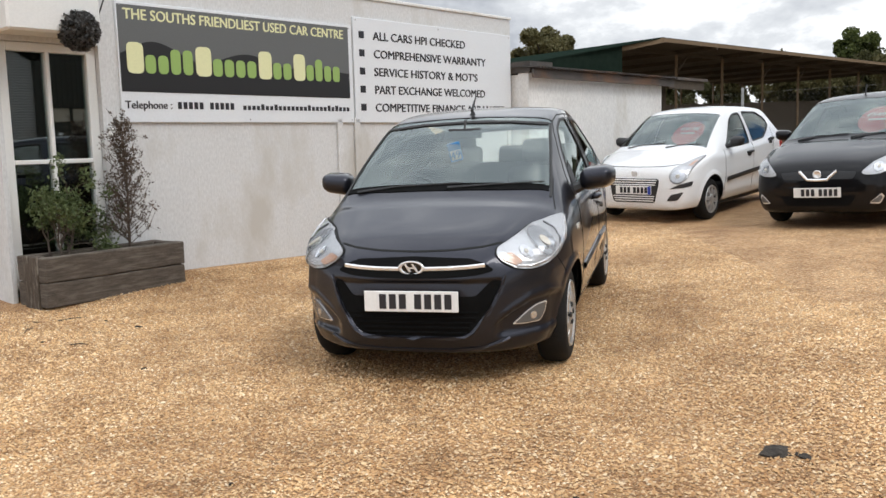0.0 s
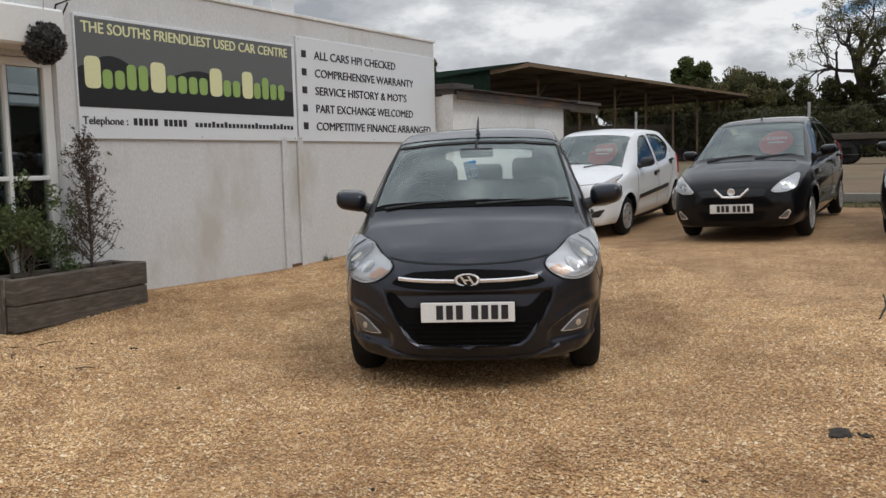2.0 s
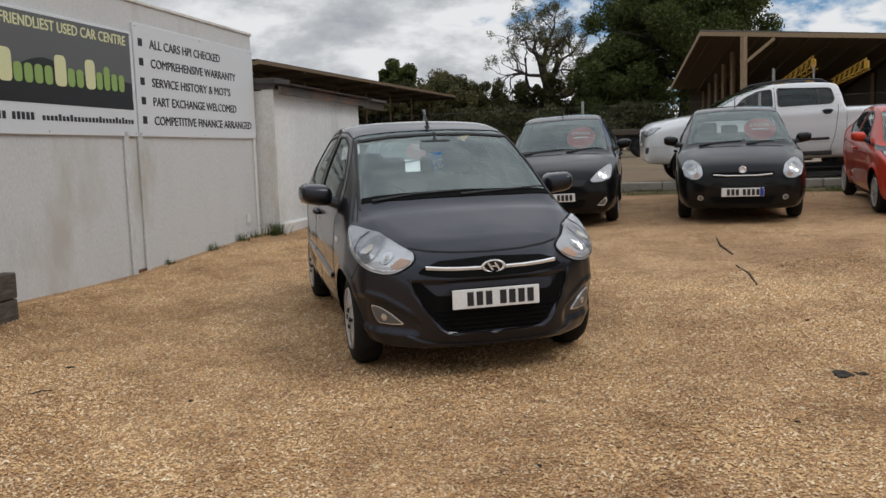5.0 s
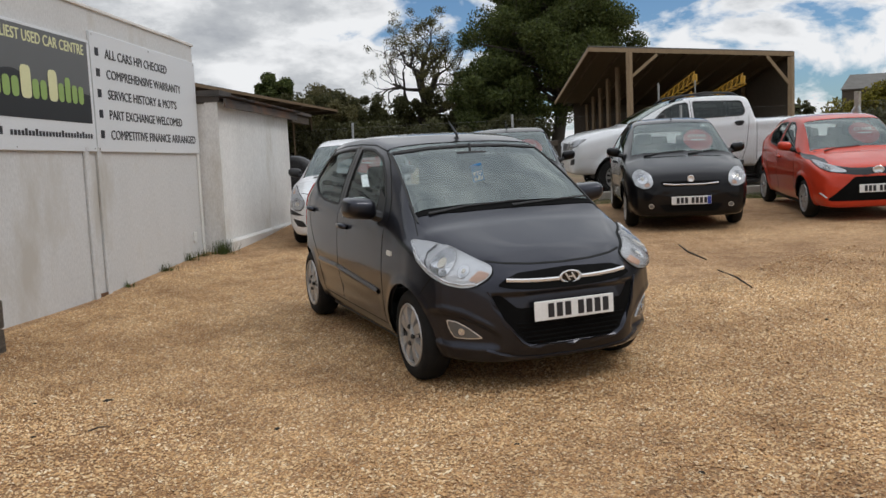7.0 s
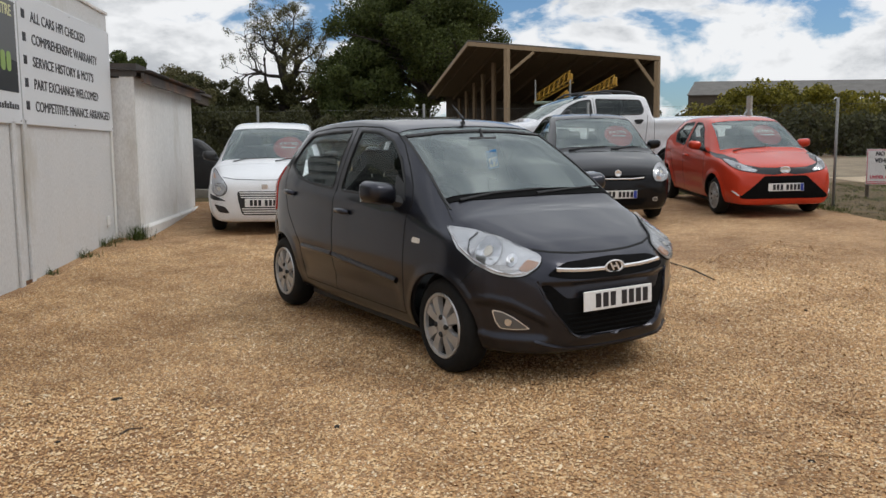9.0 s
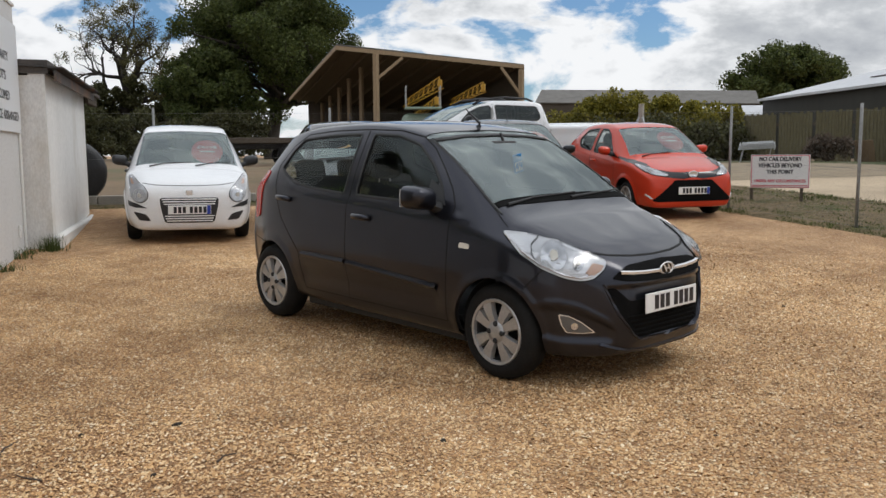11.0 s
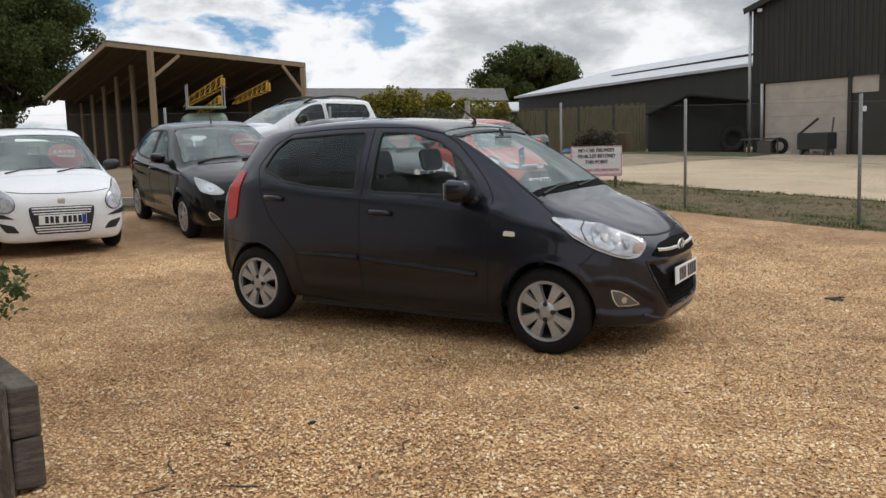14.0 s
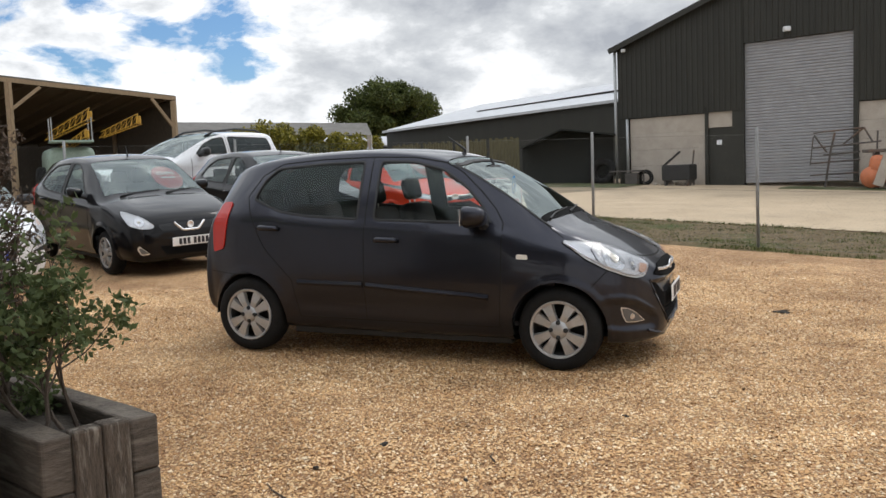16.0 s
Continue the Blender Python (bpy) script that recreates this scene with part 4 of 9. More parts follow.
def mirror(parent, shell, x, z, side, paint, s=1.0, deep=1.0):
    """A rounded shell that tapers forwards, its glass, and the foot on the door."""
    loc, _ = shell.hit("L" if side > 0 else "R", x, z, 0.0)
    bm = bm_box((0.14 * s * deep, 0.205 * s, 0.145 * s), (0, 0, 0), 0.052 * s, 5)
    for v in bm.verts:
        if v.co.x < 0:
            v.co.x *= 0.5
        u = max(0.0, v.co.x / (0.07 * s * deep))
        v.co.z *= 1.0 - 0.22 * u
        v.co.y *= 1.0 - 0.12 * u
        v.co.z *= 1.0 - 0.16 * max(0.0, side * v.co.y / (0.1 * s))
        v.co.z += 0.012 * s * side * v.co.y / (0.1 * s)
    h = part("door_mirror", bm, paint, parent, smooth=True)
    h.matrix_basis = Matrix.Translation((loc.x - 0.03, loc.y + side * 0.13 * s, z + 0.055)) @ Matrix.Rotation(radians(-8 * side), 4, 'Z')
    part("mirror_glass", bm_box((0.004, 0.165 * s, 0.10 * s), (-0.035 * s * deep - 0.001, 0, 0), 0.0), M_CHROME, h)
    part("mirror_arm", bm_tube([(loc.x + 0.02, loc.y - side * 0.02, z - 0.015), (loc.x - 0.01, loc.y + side * 0.07 * s, z + 0.02)], [0.040 * s, 0.030 * s], 8), M_BLACKPL, parent)


def wiper(parent, shell, pts):
    line = [shell.hit("T", x, y, 0.010)[0] for x, y in pts]
    part("wiper", bm_tube(line, [0.009] + [0.006] * (len(line) - 1), 6), M_BLACKPL, parent)


def handle(parent, shell, x, z, side, paint):
    """A bow handle over an oval cup."""
    v = "L" if side > 0 else "R"
    cup = [(x + 0.078 * math.cos(k * math.pi / 10), z - 0.012 + 0.040 * math.sin(k * math.pi / 10)) for k in range(20)]
    decal(shell, "handle_cup", cup, v, paint, parent, 0.0012, 0.006, 0.03)
    pts = [shell.hit(v, x + dx, z + dz, off)[0] for dx, dz, off in ((-0.092, 0.010, 0.004), (-0.062, 0.014, 0.030), (0.055, 0.012, 0.030), (0.088, 0.006, 0.004))]
    part("door_handle", bm_tube(pts, [0.016, 0.020, 0.020, 0.015], 8), paint, parent, smooth=True)


def headlamp(parent, shell, poly, view, side, bulbs=(), amber=None):
    """Lens over a bright bowl. poly is given for the left side."""
    def flip(p):
        return [(a * (side if view == "F" else 1), b) for a, b in p]
    v = view if view == "F" else ("DL" if side > 0 else "DR")
    base = decal(shell, "headlamp", round_poly(flip(poly), 0.03), v, M_REFL, parent, 0.009, 0.025, 0.025, "clear headlamp with a bright reflector")
    decal(shell, "lamp_lens", round_poly(flip(poly), 0.03), v, M_LENS, base, 0.022, 0.02, 0.03)
    decal(shell, "lamp_edge", round_poly(flip([(a, b) for a, b in inset(poly, -0.008)]), 0.03), v, M_GAP, base, 0.005, 0.012, 0.03)
    for (a, b, r) in bulbs:
        a2 = a * (side if view == "F" else 1)
        ring = [(a2 + r * math.cos(k * math.pi / 8), b + r * math.sin(k * math.pi / 8)) for k in range(16)]
        rim = [(a2 + 1.1 * r * math.cos(k * math.pi / 8), b + 1.1 * r * math.sin(k * math.pi / 8)) for k in range(16)]
        decal(shell, "bowl_rim", rim, v, M_LAMP_RIM, base, 0.011, 0.003, 0.03)
        decal(shell, "bulb_bowl", ring, v, M_BOWL, base, 0.014, 0.004, 0.03)
        ring2 = [(a2 + 0.32 * r * math.cos(k * math.pi / 8), b + 0.32 * r * math.sin(k * math.pi / 8)) for k in range(16)]
        decal(shell, "bulb", ring2, v, M_CLEARLAMP, base, 0.017, 0.003, 0.03)
    if amber:
        decal(shell, "indicator_lens", round_poly(flip(amber), 0.01), v, M_AMBER, base, 0.015, 0.005, 0.02, "amber indicator lens")
    return base


def inset(poly, d):
    """Moves the outline of a polygon inwards by d."""
    P = np.array(poly, float)
    area = 0.5 * sum(P[i][0] * P[(i + 1) % len(P)][1] - P[(i + 1) % len(P)][0] * P[i][1] for i in range(len(P)))
    s = 1 if area > 0 else -1
    out = []
    for i in range(len(P)):
        a, b, c = P[i - 1], P[i], P[(i + 1) % len(P)]
        e1, e2 = (b - a) / np.linalg.norm(b - a), (c - b) / np.linalg.norm(c - b)
        n = np.array((-e1[1], e1[0])) + np.array((-e2[1], e2[0]))
        n = n / max(0.35, np.linalg.norm(n))
        out.append(tuple(b + n * d * s))
    return out


def price_sticker(car, shell, y, z, words, w=0.21, h=0.145, mat=None):
    """A red oval behind the windscreen with the price on it."""
    ring = [(y + w * math.cos(k * math.pi / 14), z + h * math.sin(k * math.pi / 14)) for k in range(28)]
    st = decal(shell, "price_sticker", ring, "F", M_STICKER, car, -0.018, 0.003, 0.05, "red oval price sticker behind the glass")
    loc, nor = shell.hit("F", y, z + 0.03, -0.012)
    xa = Vector((0, 1, 0))
    xa = (xa - nor * xa.dot(nor)).normalized()
    ya = nor.cross(xa)
    m = Matrix(((xa.x, ya.x, nor.x, loc.x), (xa.y, ya.y, nor.y, loc.y), (xa.z, ya.z, nor.z, loc.z), (0, 0, 0, 1)))
    text_ob("price_lettering", words, 0.075, M_STICKER_INK, st, m, 'CENTER', 0.002, 0.26)
    b = part("lettering_bar", bm_box((0.20, 0.03, 0.002)), M_STICKER_INK, st)
    b.matrix_basis = m @ Matrix.Translation((0, -0.07, 0.001))


def car_matrix(x, y, fx, fy, wb, pitch=None):
    """The pose of a car whose front axle stands at x, y and which looks along fx, fy; it sits on the ground."""
    l = math.hypot(fx, fy)
    f = Vector((fx / l, fy / l, 0))
    left = Vector((-f.y, f.x, 0))
    p = Vector((x, y, 0))

    def g(q):
        return float(ground_z(q.x, q.y))
    zf, zr = g(p), g(p - f * wb)
    zl, zrr = g(p + left * 0.7), g(p - left * 0.7)
    f3 = Vector((f.x * wb, f.y * wb, zf - zr)).normalized()
    l3 = Vector((left.x * 1.4, left.y * 1.4, zl - zrr)).normalized()
    u3 = f3.cross(l3).normalized()
    l3 = u3.cross(f3)
    return Matrix(((f3.x, l3.x, u3.x, x), (f3.y, l3.y, u3.y, y), (f3.z, l3.z, u3.z, zf + 0.002), (0, 0, 0, 1)))


def build_car(name, spec, m, label):
    car = thing(name, m, label, "car", "cars for sale")
    sh = Shell(spec)
    paint = spec["paint"]
    body, polys = cut_shell(sh, car, paint)
    # wheel housings
    for wx in (0.0, -spec["wheelbase"]):
        for s in (1, -1):
            bm = bmesh.new()
            n = 20
            R = spec["arch"]
            rows = []
            y_in, y_out = s * 0.42, s * (spec["half"] - 0.09)
            for k in range(n + 1):
                a = math.pi * (-0.01 + 1.02 * k / n)
                rows.append([bm.verts.new((wx + R * math.cos(a), yy, spec["wheel_r"] + R * math.sin(a))) for yy in (y_in, y_out)])
            for r0, r1 in zip(rows, rows[1:]):
                bm.faces.new((r0[0], r0[1], r1[1], r1[0]))
            bm.faces.new([r[0] for r in rows])
            part("wheel_housing", bm, M_RIM_DARK, car)
            make_wheel(car, wx, s * spec["wheel_y"], spec, spec["wheel"])
    part("underbody", bm_box((spec["wheelbase"] - 0.68, 2 * spec["half"] - 0.27, 0.07), (-spec["wheelbase"] / 2, 0, 0.185), 0.01), M_RIM_DARK, car)
    # window seals
    for p in polys:
        for v in "LR":
            ribbon(sh, "window_seal", p, v, spec.get("seal", 0.022), M_SEAL, car, 0.002, 0.002, True, 0.05)
    cabin(car, sh, spec)
    return car, sh


# ---- the grey hatchback in the middle of the yard ----
PAINT_GREY = car_paint("dark_grey_metallic", (0.033, 0.034, 0.043), 0.85, 0.31, 0.006, 1.27, 0.03)


def smooth(a, b, v):
    u = np.clip((v - a) / (b - a), 0, 1)
    return u * u * (3 - 2 * u)


def sculpt_hatch(V):
    """Pressed lines of the hatchback: arch lips, waist crease, hollow sills, fog lamp hollows and the sunk lower grille."""
    V = V.copy()
    x, y, z = V[:, 0], V[:, 1], V[:, 2]
    s, ay = np.sign(y), np.abs(y)
    flank = smooth(0.45, 0.62, ay) * (z < 1.08)
    for wx in (0.0, -2.38):
        d = np.hypot(x - wx, z - 0.283) - 0.318
        V[:, 1] += s * flank * 0.007 * (1 - smooth(0.022, 0.048, d)) * (d > -0.08)
    along = smooth(-2.36, -2.10, x) * (1 - smooth(-0.42, -0.22, x))
    zb = np.interp(x, (-2.3, -2.035, -1.78, -1.40, -1.05, -0.56, -0.3), (1.085, 1.030, 1.005, 0.975, 0.962, 0.945, 0.94))
    V[:, 1] += s * flank * along * 0.011 * (1 - smooth(zb - 0.014, zb + 0.004, z)) * smooth(zb - 0.17, zb - 0.03, z)
    doors = smooth(-2.02, -1.88, x) * (1 - smooth(-0.52, -0.40, x))
    V[:, 1] -= s * flank * doors * 0.016 * np.exp(-((z - 0.395) / 0.065) ** 2)
    p = ((ay - 0.5) - (x - 0.3)) * 0.7071
    zt = np.interp(p, (-0.27, -0.16, -0.05, 0.06, 0.15, 0.24), (0.345, 0.405, 0.458, 0.480, 0.474, 0.450))
    zl = np.interp(p, (-0.27, -0.10, 0.05, 0.24), (0.285, 0.292, 0.300, 0.335))
    hollow = (x > 0.2) * smooth(zl - 0.030, zl + 0.018, z) * (1 - smooth(zt - 0.016, zt + 0.004, z)) * smooth(-0.28, -0.20, p) * (1 - smooth(0.09, 0.20, p))
    V[:, 0] -= 0.7071 * 0.022 * hollow
    V[:, 1] -= s * 0.7071 * 0.022 * hollow
    ridge = (x > 0.2) * np.exp(-((z - zt - 0.022) / 0.016) ** 2) * smooth(-0.28, -0.18, p) * (1 - smooth(0.14, 0.26, p))
    V[:, 0] += 0.7071 * 0.006 * ridge
    V[:, 1] += s * 0.7071 * 0.006 * ridge
    hw = np.interp(z, (0.27, 0.30, 0.42, 0.53, 0.58), (0.24, 0.30, 0.415, 0.465, 0.478))
    V[:, 0] -= 0.020 * (x > 0.35) * (1 - smooth(hw - 0.014, hw + 0.004, ay)) * smooth(0.268, 0.286, z) * (1 - smooth(0.565, 0.595, z))
    return V



HATCH = dict(
    rows=[(0.658, 0.36, 0.50, 0.22, 0.47, 0.16), (0.648, 0.26, 0.575, 0.33, 0.50, 0.27), (0.612, 0.20, 0.655, 0.42, 0.545, 0.35), (0.555, 0.18, 0.715, 0.505, 0.60, 0.415),
          (0.47, 0.175, 0.772, 0.625, 0.675, 0.475), (0.37, 0.175, 0.822, 0.715, 0.730, 0.555), (0.12, 0.175, 0.922, 0.780, 0.800, 0.640), (-0.06, 0.175, 0.992, 0.79, 0.84, 0.660), (-0.45, 0.175, 1.25, 0.795, 0.895, 0.605),
          (-0.85, 0.175, 1.447, 0.797, 0.93, 0.555), (-1.35, 0.175, 1.51, 0.797, 0.955, 0.545), (-1.95, 0.18, 1.495, 0.793, 0.985, 0.53), (-2.40, 0.19, 1.445, 0.765, 1.02, 0.485),
          (-2.66, 0.22, 1.345, 0.700, 1.02, 0.41), (-2.76, 0.25, 1.10, 0.665, 0.97, 0.42), (-2.83, 0.29, 0.80, 0.635, 0.72, 0.47), (-2.86, 0.35, 0.60, 0.49, 0.55, 0.4)],
    steps=20, paint=PAINT_GREY, wheelbase=2.38, wheel_r=0.283, rim_r=0.188, arch=0.318, half=0.797, wheel_y=0.758,
    screen_u=(7.2, 8.95), rear_u=(12.7, 14.15), dash_x=-0.12, screen_in=0.1, seal=0.018, window_round=0.03, sculpt=sculpt_hatch,
    side_windows=[[(-0.47, 0.985), (-1.325, 1.003), (-1.325, 1.412), (-1.06, 1.402), (-0.84, 1.345), (-0.66, 1.225), (-0.53, 1.095)],
                  [(-1.455, 1.007), (-1.86, 1.027), (-2.10, 1.060), (-2.345, 1.150), (-2.285, 1.285), (-2.19, 1.372), (-1.78, 1.402), (-1.455, 1.412)]],
    wheel=dict(spokes=4, twin=True, gap=0.315, wi=0.024, wm=0.029, wo=0.045, mat=M_ALLOY, nuts=4, turn=0.785))
car, sh = build_car("hatchback", HATCH, car_matrix(-0.099, 5.584, -0.244, -0.970, 2.38), "dark grey metallic five-door hatchback parked on the gravel")
for s in (1, -1):
    v = "L" if s > 0 else "R"
    # door shuts, trims and handles
    ribbon(sh, "door_gap", [(-0.40, 0.285), (-0.38, 0.60), (-0.38, 0.985), (-0.437, 1.076), (-0.554, 1.197), (-0.70, 1.325), (-0.83, 1.395), (-1.06, 1.436), (-1.39, 1.444)], v, 0.007, M_GAP, car)
    ribbon(sh, "door_gap", [(-1.39, 1.444), (-1.39, 0.285)], v, 0.007, M_GAP, car)
    ribbon(sh, "door_gap", [(-1.39, 1.444), (-1.80, 1.434), (-2.16, 1.405), (-2.315, 1.32), (-2.405, 1.165), (-2.36, 1.06), (-2.22, 0.80), (-1.98, 0.56), (-1.93, 0.285)], v, 0.007, M_GAP, car)
    ribbon(sh, "door_gap", [(-0.40, 0.284), (-1.93, 0.292)], v, 0.007, M_GAP, car)
    ribbon(sh, "door_trim", [(-0.47, 0.487), (-0.60, 0.496), (-1.375, 0.542)], v, 0.040, PAINT_GREY, car, 0.008, 0.010)
    ribbon(sh, "door_trim", [(-1.405, 0.544), (-1.93, 0.547)], v, 0.040, PAINT_GREY, car, 0.008, 0.010)
    decal(sh, "mirror_sail", [(-0.455, 0.985), (-0.60, 0.992), (-0.64, 1.14), (-0.53, 1.085)], v, M_BLACKPL, car, 0.004, 0.006)
    handle(car, sh, -1.21, 0.853, s, PAINT_GREY)
    handle(car, sh, -2.17, 0.925, s, PAINT_GREY)
    mirror(car, sh, -0.53, 0.978, s, PAINT_GREY, 1.06, 1.45)
    decal(sh, "side_repeater", round_poly([(-0.195, 0.748), (-0.278, 0.750), (-0.272, 0.782), (-0.20, 0.778)], 0.012), v, M_CLEARLAMP, car, 0.008, 0.01, 0.02, "small clear side repeater")
    decal(sh, "tail_lamp", round_poly([(-2.60, 0.775), (-2.715, 0.745), (-2.72, 0.94), (-2.66, 1.12), (-2.545, 1.125), (-2.565, 0.99)], 0.03), v, M_TAIL, car, 0.008, 0.015, 0.03, "red tail lamp")
    ribbon(sh, "bumper_gap", [(-2.34, 0.60), (-2.50, 0.585), (-2.76, 0.60)], v, 0.006, M_GAP, car)
    headlamp(car, sh, [(0.36, 0.862), (0.225, 0.852), (0.08, 0.826), (-0.06, 0.774), (-0.185, 0.725), (-0.202, 0.700), (-0.185, 0.670), (-0.124, 0.630), (-0.05, 0.624), (0.03, 0.640), (0.155, 0.690), (0.262, 0.755)], "D", s,
             [(0.085, 0.750, 0.070), (-0.045, 0.708, 0.030)], [(-0.190, 0.692), (-0.125, 0.706), (-0.080, 0.662), (-0.118, 0.643), (-0.172, 0.668)])
    dv = "DL" if s > 0 else "DR"
    lamp = car.children[-1]
    for q, wd, mt in (([(0.165, 0.835), (0.205, 0.800), (0.200, 0.750), (0.165, 0.708)], 0.006, M_LAMP_LINE), ([(0.340, 0.847), (0.255, 0.768), (0.150, 0.704), (0.030, 0.655), (-0.05, 0.640), (-0.118, 0.646)], 0.012, M_CHROME)):
        ribbon(sh, "lamp_moulding", q, dv, wd, mt, lamp, 0.0165, 0.003)
    fog = decal(sh, "fog_lamp", round_poly([(0.060, 0.440), (0.0, 0.430), (-0.066, 0.397), (-0.152, 0.332), (-0.07, 0.328), (0.014, 0.334), (0.044, 0.380)], 0.015), dv, M_CHROME, car, 0.006, 0.012, 0.03, "chrome edged fog lamp")
    decal(sh, "fog_lens", round_poly([(0.051, 0.433), (-0.001, 0.424), (-0.064, 0.392), (-0.136, 0.337), (-0.07, 0.334), (0.010, 0.339), (0.037, 0.380)], 0.012), dv, M_FOG, fog, 0.010, 0.006, 0.03)
    decal(sh, "fog_bulb", [(-0.03 + 0.020 * math.cos(k * math.pi / 8), 0.372 + 0.020 * math.sin(k * math.pi / 8)) for k in range(16)], dv, M_BOWL, fog, 0.014, 0.004, 0.03)
    ribbon(sh, "bonnet_gap", [(0.02, s * 0.685), (-0.10, s * 0.655), (-0.22, s * 0.64)], "T", 0.005, M_GAP, car)
    ribbon(sh, "bumper_gap", [(0.325, 0.690), (0.27, 0.63), (0.215, 0.570)], "L" if s > 0 else "R", 0.006, M_GAP, car)
decal(sh, "lower_grille", round_poly([(-0.472, 0.575), (-0.455, 0.53), (-0.412, 0.44), (-0.315, 0.315), (-0.25, 0.282), (0.25, 0.282), (0.315, 0.315), (0.412, 0.44), (0.455, 0.53), (0.472, 0.575), (0.42, 0.578), (0.34, 0.50), (-0.34, 0.50), (-0.42, 0.578)], 0.02), "F", M_GRILLE, car, 0.003, 0.01, 0.03, "black lower grille")
ribbon(sh, "grille_surround", [(-0.486, 0.600), (-0.473, 0.555), (-0.424, 0.44), (-0.33, 0.312), (-0.285, 0.284), (-0.22, 0.274), (0, 0.268), (0.22, 0.274), (0.285, 0.284), (0.33, 0.312), (0.424, 0.44), (0.473, 0.555), (0.486, 0.600)], "F", 0.014, PAINT_GREY, car, 0.005, 0.006)
for k in range(5):
    z = 0.305 + 0.027 * k
    ribbon(sh, "grille_slat", [(-0.29 - 0.016 * k, z), (0.29 + 0.016 * k, z)], "F", 0.008, M_GRILLE, car, 0.008, 0.004, h=0.08)
decal(sh, "upper_grille", round_poly([(-0.435, 0.628), (-0.36, 0.612), (-0.18, 0.598), (0, 0.594), (0.18, 0.598), (0.36, 0.612), (0.435, 0.628), (0.39, 0.662), (0.31, 0.688), (0, 0.700), (-0.31, 0.688), (-0.39, 0.662)], 0.02), "F", M_GRILLE, car, 0.009, 0.015, 0.02, "black mesh upper grille")
ribbon(sh, "bonnet_gap", [(-0.455, 0.760), (-0.36, 0.744), (-0.20, 0.731), (0, 0.726), (0.20, 0.731), (0.36, 0.744), (0.455, 0.760)], "F", 0.009, M_GAP, car)
for s in (1, -1):
    ribbon(sh, "grille_bar", [(s * 0.070, 0.640), (s * 0.20, 0.642), (s * 0.30, 0.647), (s * 0.385, 0.655)], "F", 0.018, M_CHROME, car, 0.014, 0.008, label="chrome grille bar")
badge = part("badge", bm_lathe([(0.056, 0.0), (0.062, 0.008), (0.050, 0.010), (0.046, 0.004), (0.0, 0.003)], 24, 'y'), M_CHROME, car, "chrome oval badge", smooth=True)
badge.matrix_basis = Matrix.Translation(sh.hit("F", 0, 0.645, 0.014)[0]) @ Matrix.Rotation(radians(-90), 4, 'Z') @ Matrix.Diagonal((1.2, 1, 0.62, 1))
bc = part("badge_centre", bm_lathe([(0.0, 0.007), (0.044, 0.006), (0.050, 0.0)], 24, 'y'), M_GLOSSBLACK, badge)
for dy in (-0.017, 0.017):
    part("badge_bar", bm_box((0.010, 0.004, 0.074), (dy, 0.010, 0), 0.001, 1, Matrix.Rotation(radians(18), 4, 'Y')), M_CHROME, badge)
part("badge_bar", bm_box((0.036, 0.004, 0.012), (0, 0.010, 0), 0.001), M_CHROME, badge)
ribbon(sh, "bumper_lip", [(-0.50, 0.262), (-0.36, 0.222), (-0.2, 0.205), (0, 0.202), (0.2, 0.205), (0.36, 0.222), (0.50, 0.262)], "F", 0.022, PAINT_GREY, car, 0.006, 0.006)
plate(car, sh, 0.479, x_off=0.034)
decal(sh, "windscreen_cowl", [(-0.105, -0.63), (-0.085, -0.35), (-0.080, 0), (-0.085, 0.35), (-0.105, 0.63), (-0.145, 0.63), (-0.140, 0), (-0.145, -0.63)], "T", M_GRILLE, car, 0.004, 0.01, 0.04, "black windscreen cowl")
for s in (1, -1):
    ribbon(sh, "screen_seal", [(s * 0.648, 0.955), (s * 0.630, 1.06), (s * 0.600, 1.20), (s * 0.555, 1.378)], "F", 0.014, M_SEAL, car, 0.003, 0.003)
ribbon(sh, "screen_seal", [(-0.545, 1.378), (-0.3, 1.402), (0, 1.410), (0.3, 1.402), (0.545, 1.378)], "F", 0.014, M_SEAL, car, 0.003, 0.003)
wiper(car, sh, [(-0.100, -0.56), (-0.122, -0.30), (-0.135, 0.10)])
wiper(car, sh, [(-0.095, 0.02), (-0.122, 0.30), (-0.165, 0.60)])
part("rear_view_mirror", bm_box((0.035, 0.23, 0.068), (-0.66, 0.0, 1.335), 0.015, 3), M_BLACKPL, car, smooth=True)
part("mirror_stalk", bm_tube([(-0.66, 0.0, 1.36), (-0.69, 0.0, 1.42)], 0.010, 6), M_BLACKPL, car)
a0 = sh.hit("T", -0.90, 0.0, 0.0)[0]
part("aerial", bm_tube([a0, a0 + Vector((0.01, 0, 0.03)), a0 + Vector((-0.13, 0, 0.13))], [0.022, 0.011, 0.0035], 8), M_BLACKPL, car)
tag = thing("stock_tag", car.matrix_world.copy(), "blue and white stock tag hanging behind the windscreen", "tag")
tl, tn = sh.hit("F", -0.03, 1.265, -0.05)
tb = part("card", bm_box((0.003, 0.085, 0.12), (0, 0, 0), 0.001), M_TAG, tag)
tb.matrix_basis = Matrix.Translation(tl) @ Matrix.Rotation(radians(12), 4, 'X')
wb = part("label_area", bm_box((0.002, 0.065, 0.06), (0, 0, 0)), M_PLATE, tb)
wb.matrix_basis = Matrix.Translation((0.003, 0, -0.02))
text_ob("tag_number", "49", 0.048, M_TAG, tb, Matrix.Translation((0.0045, 0, -0.042)) @ Matrix.Rotation(radians(90), 4, 'Z') @ Matrix.Rotation(radians(90), 4, 'X'), 'CENTER', 0.001)


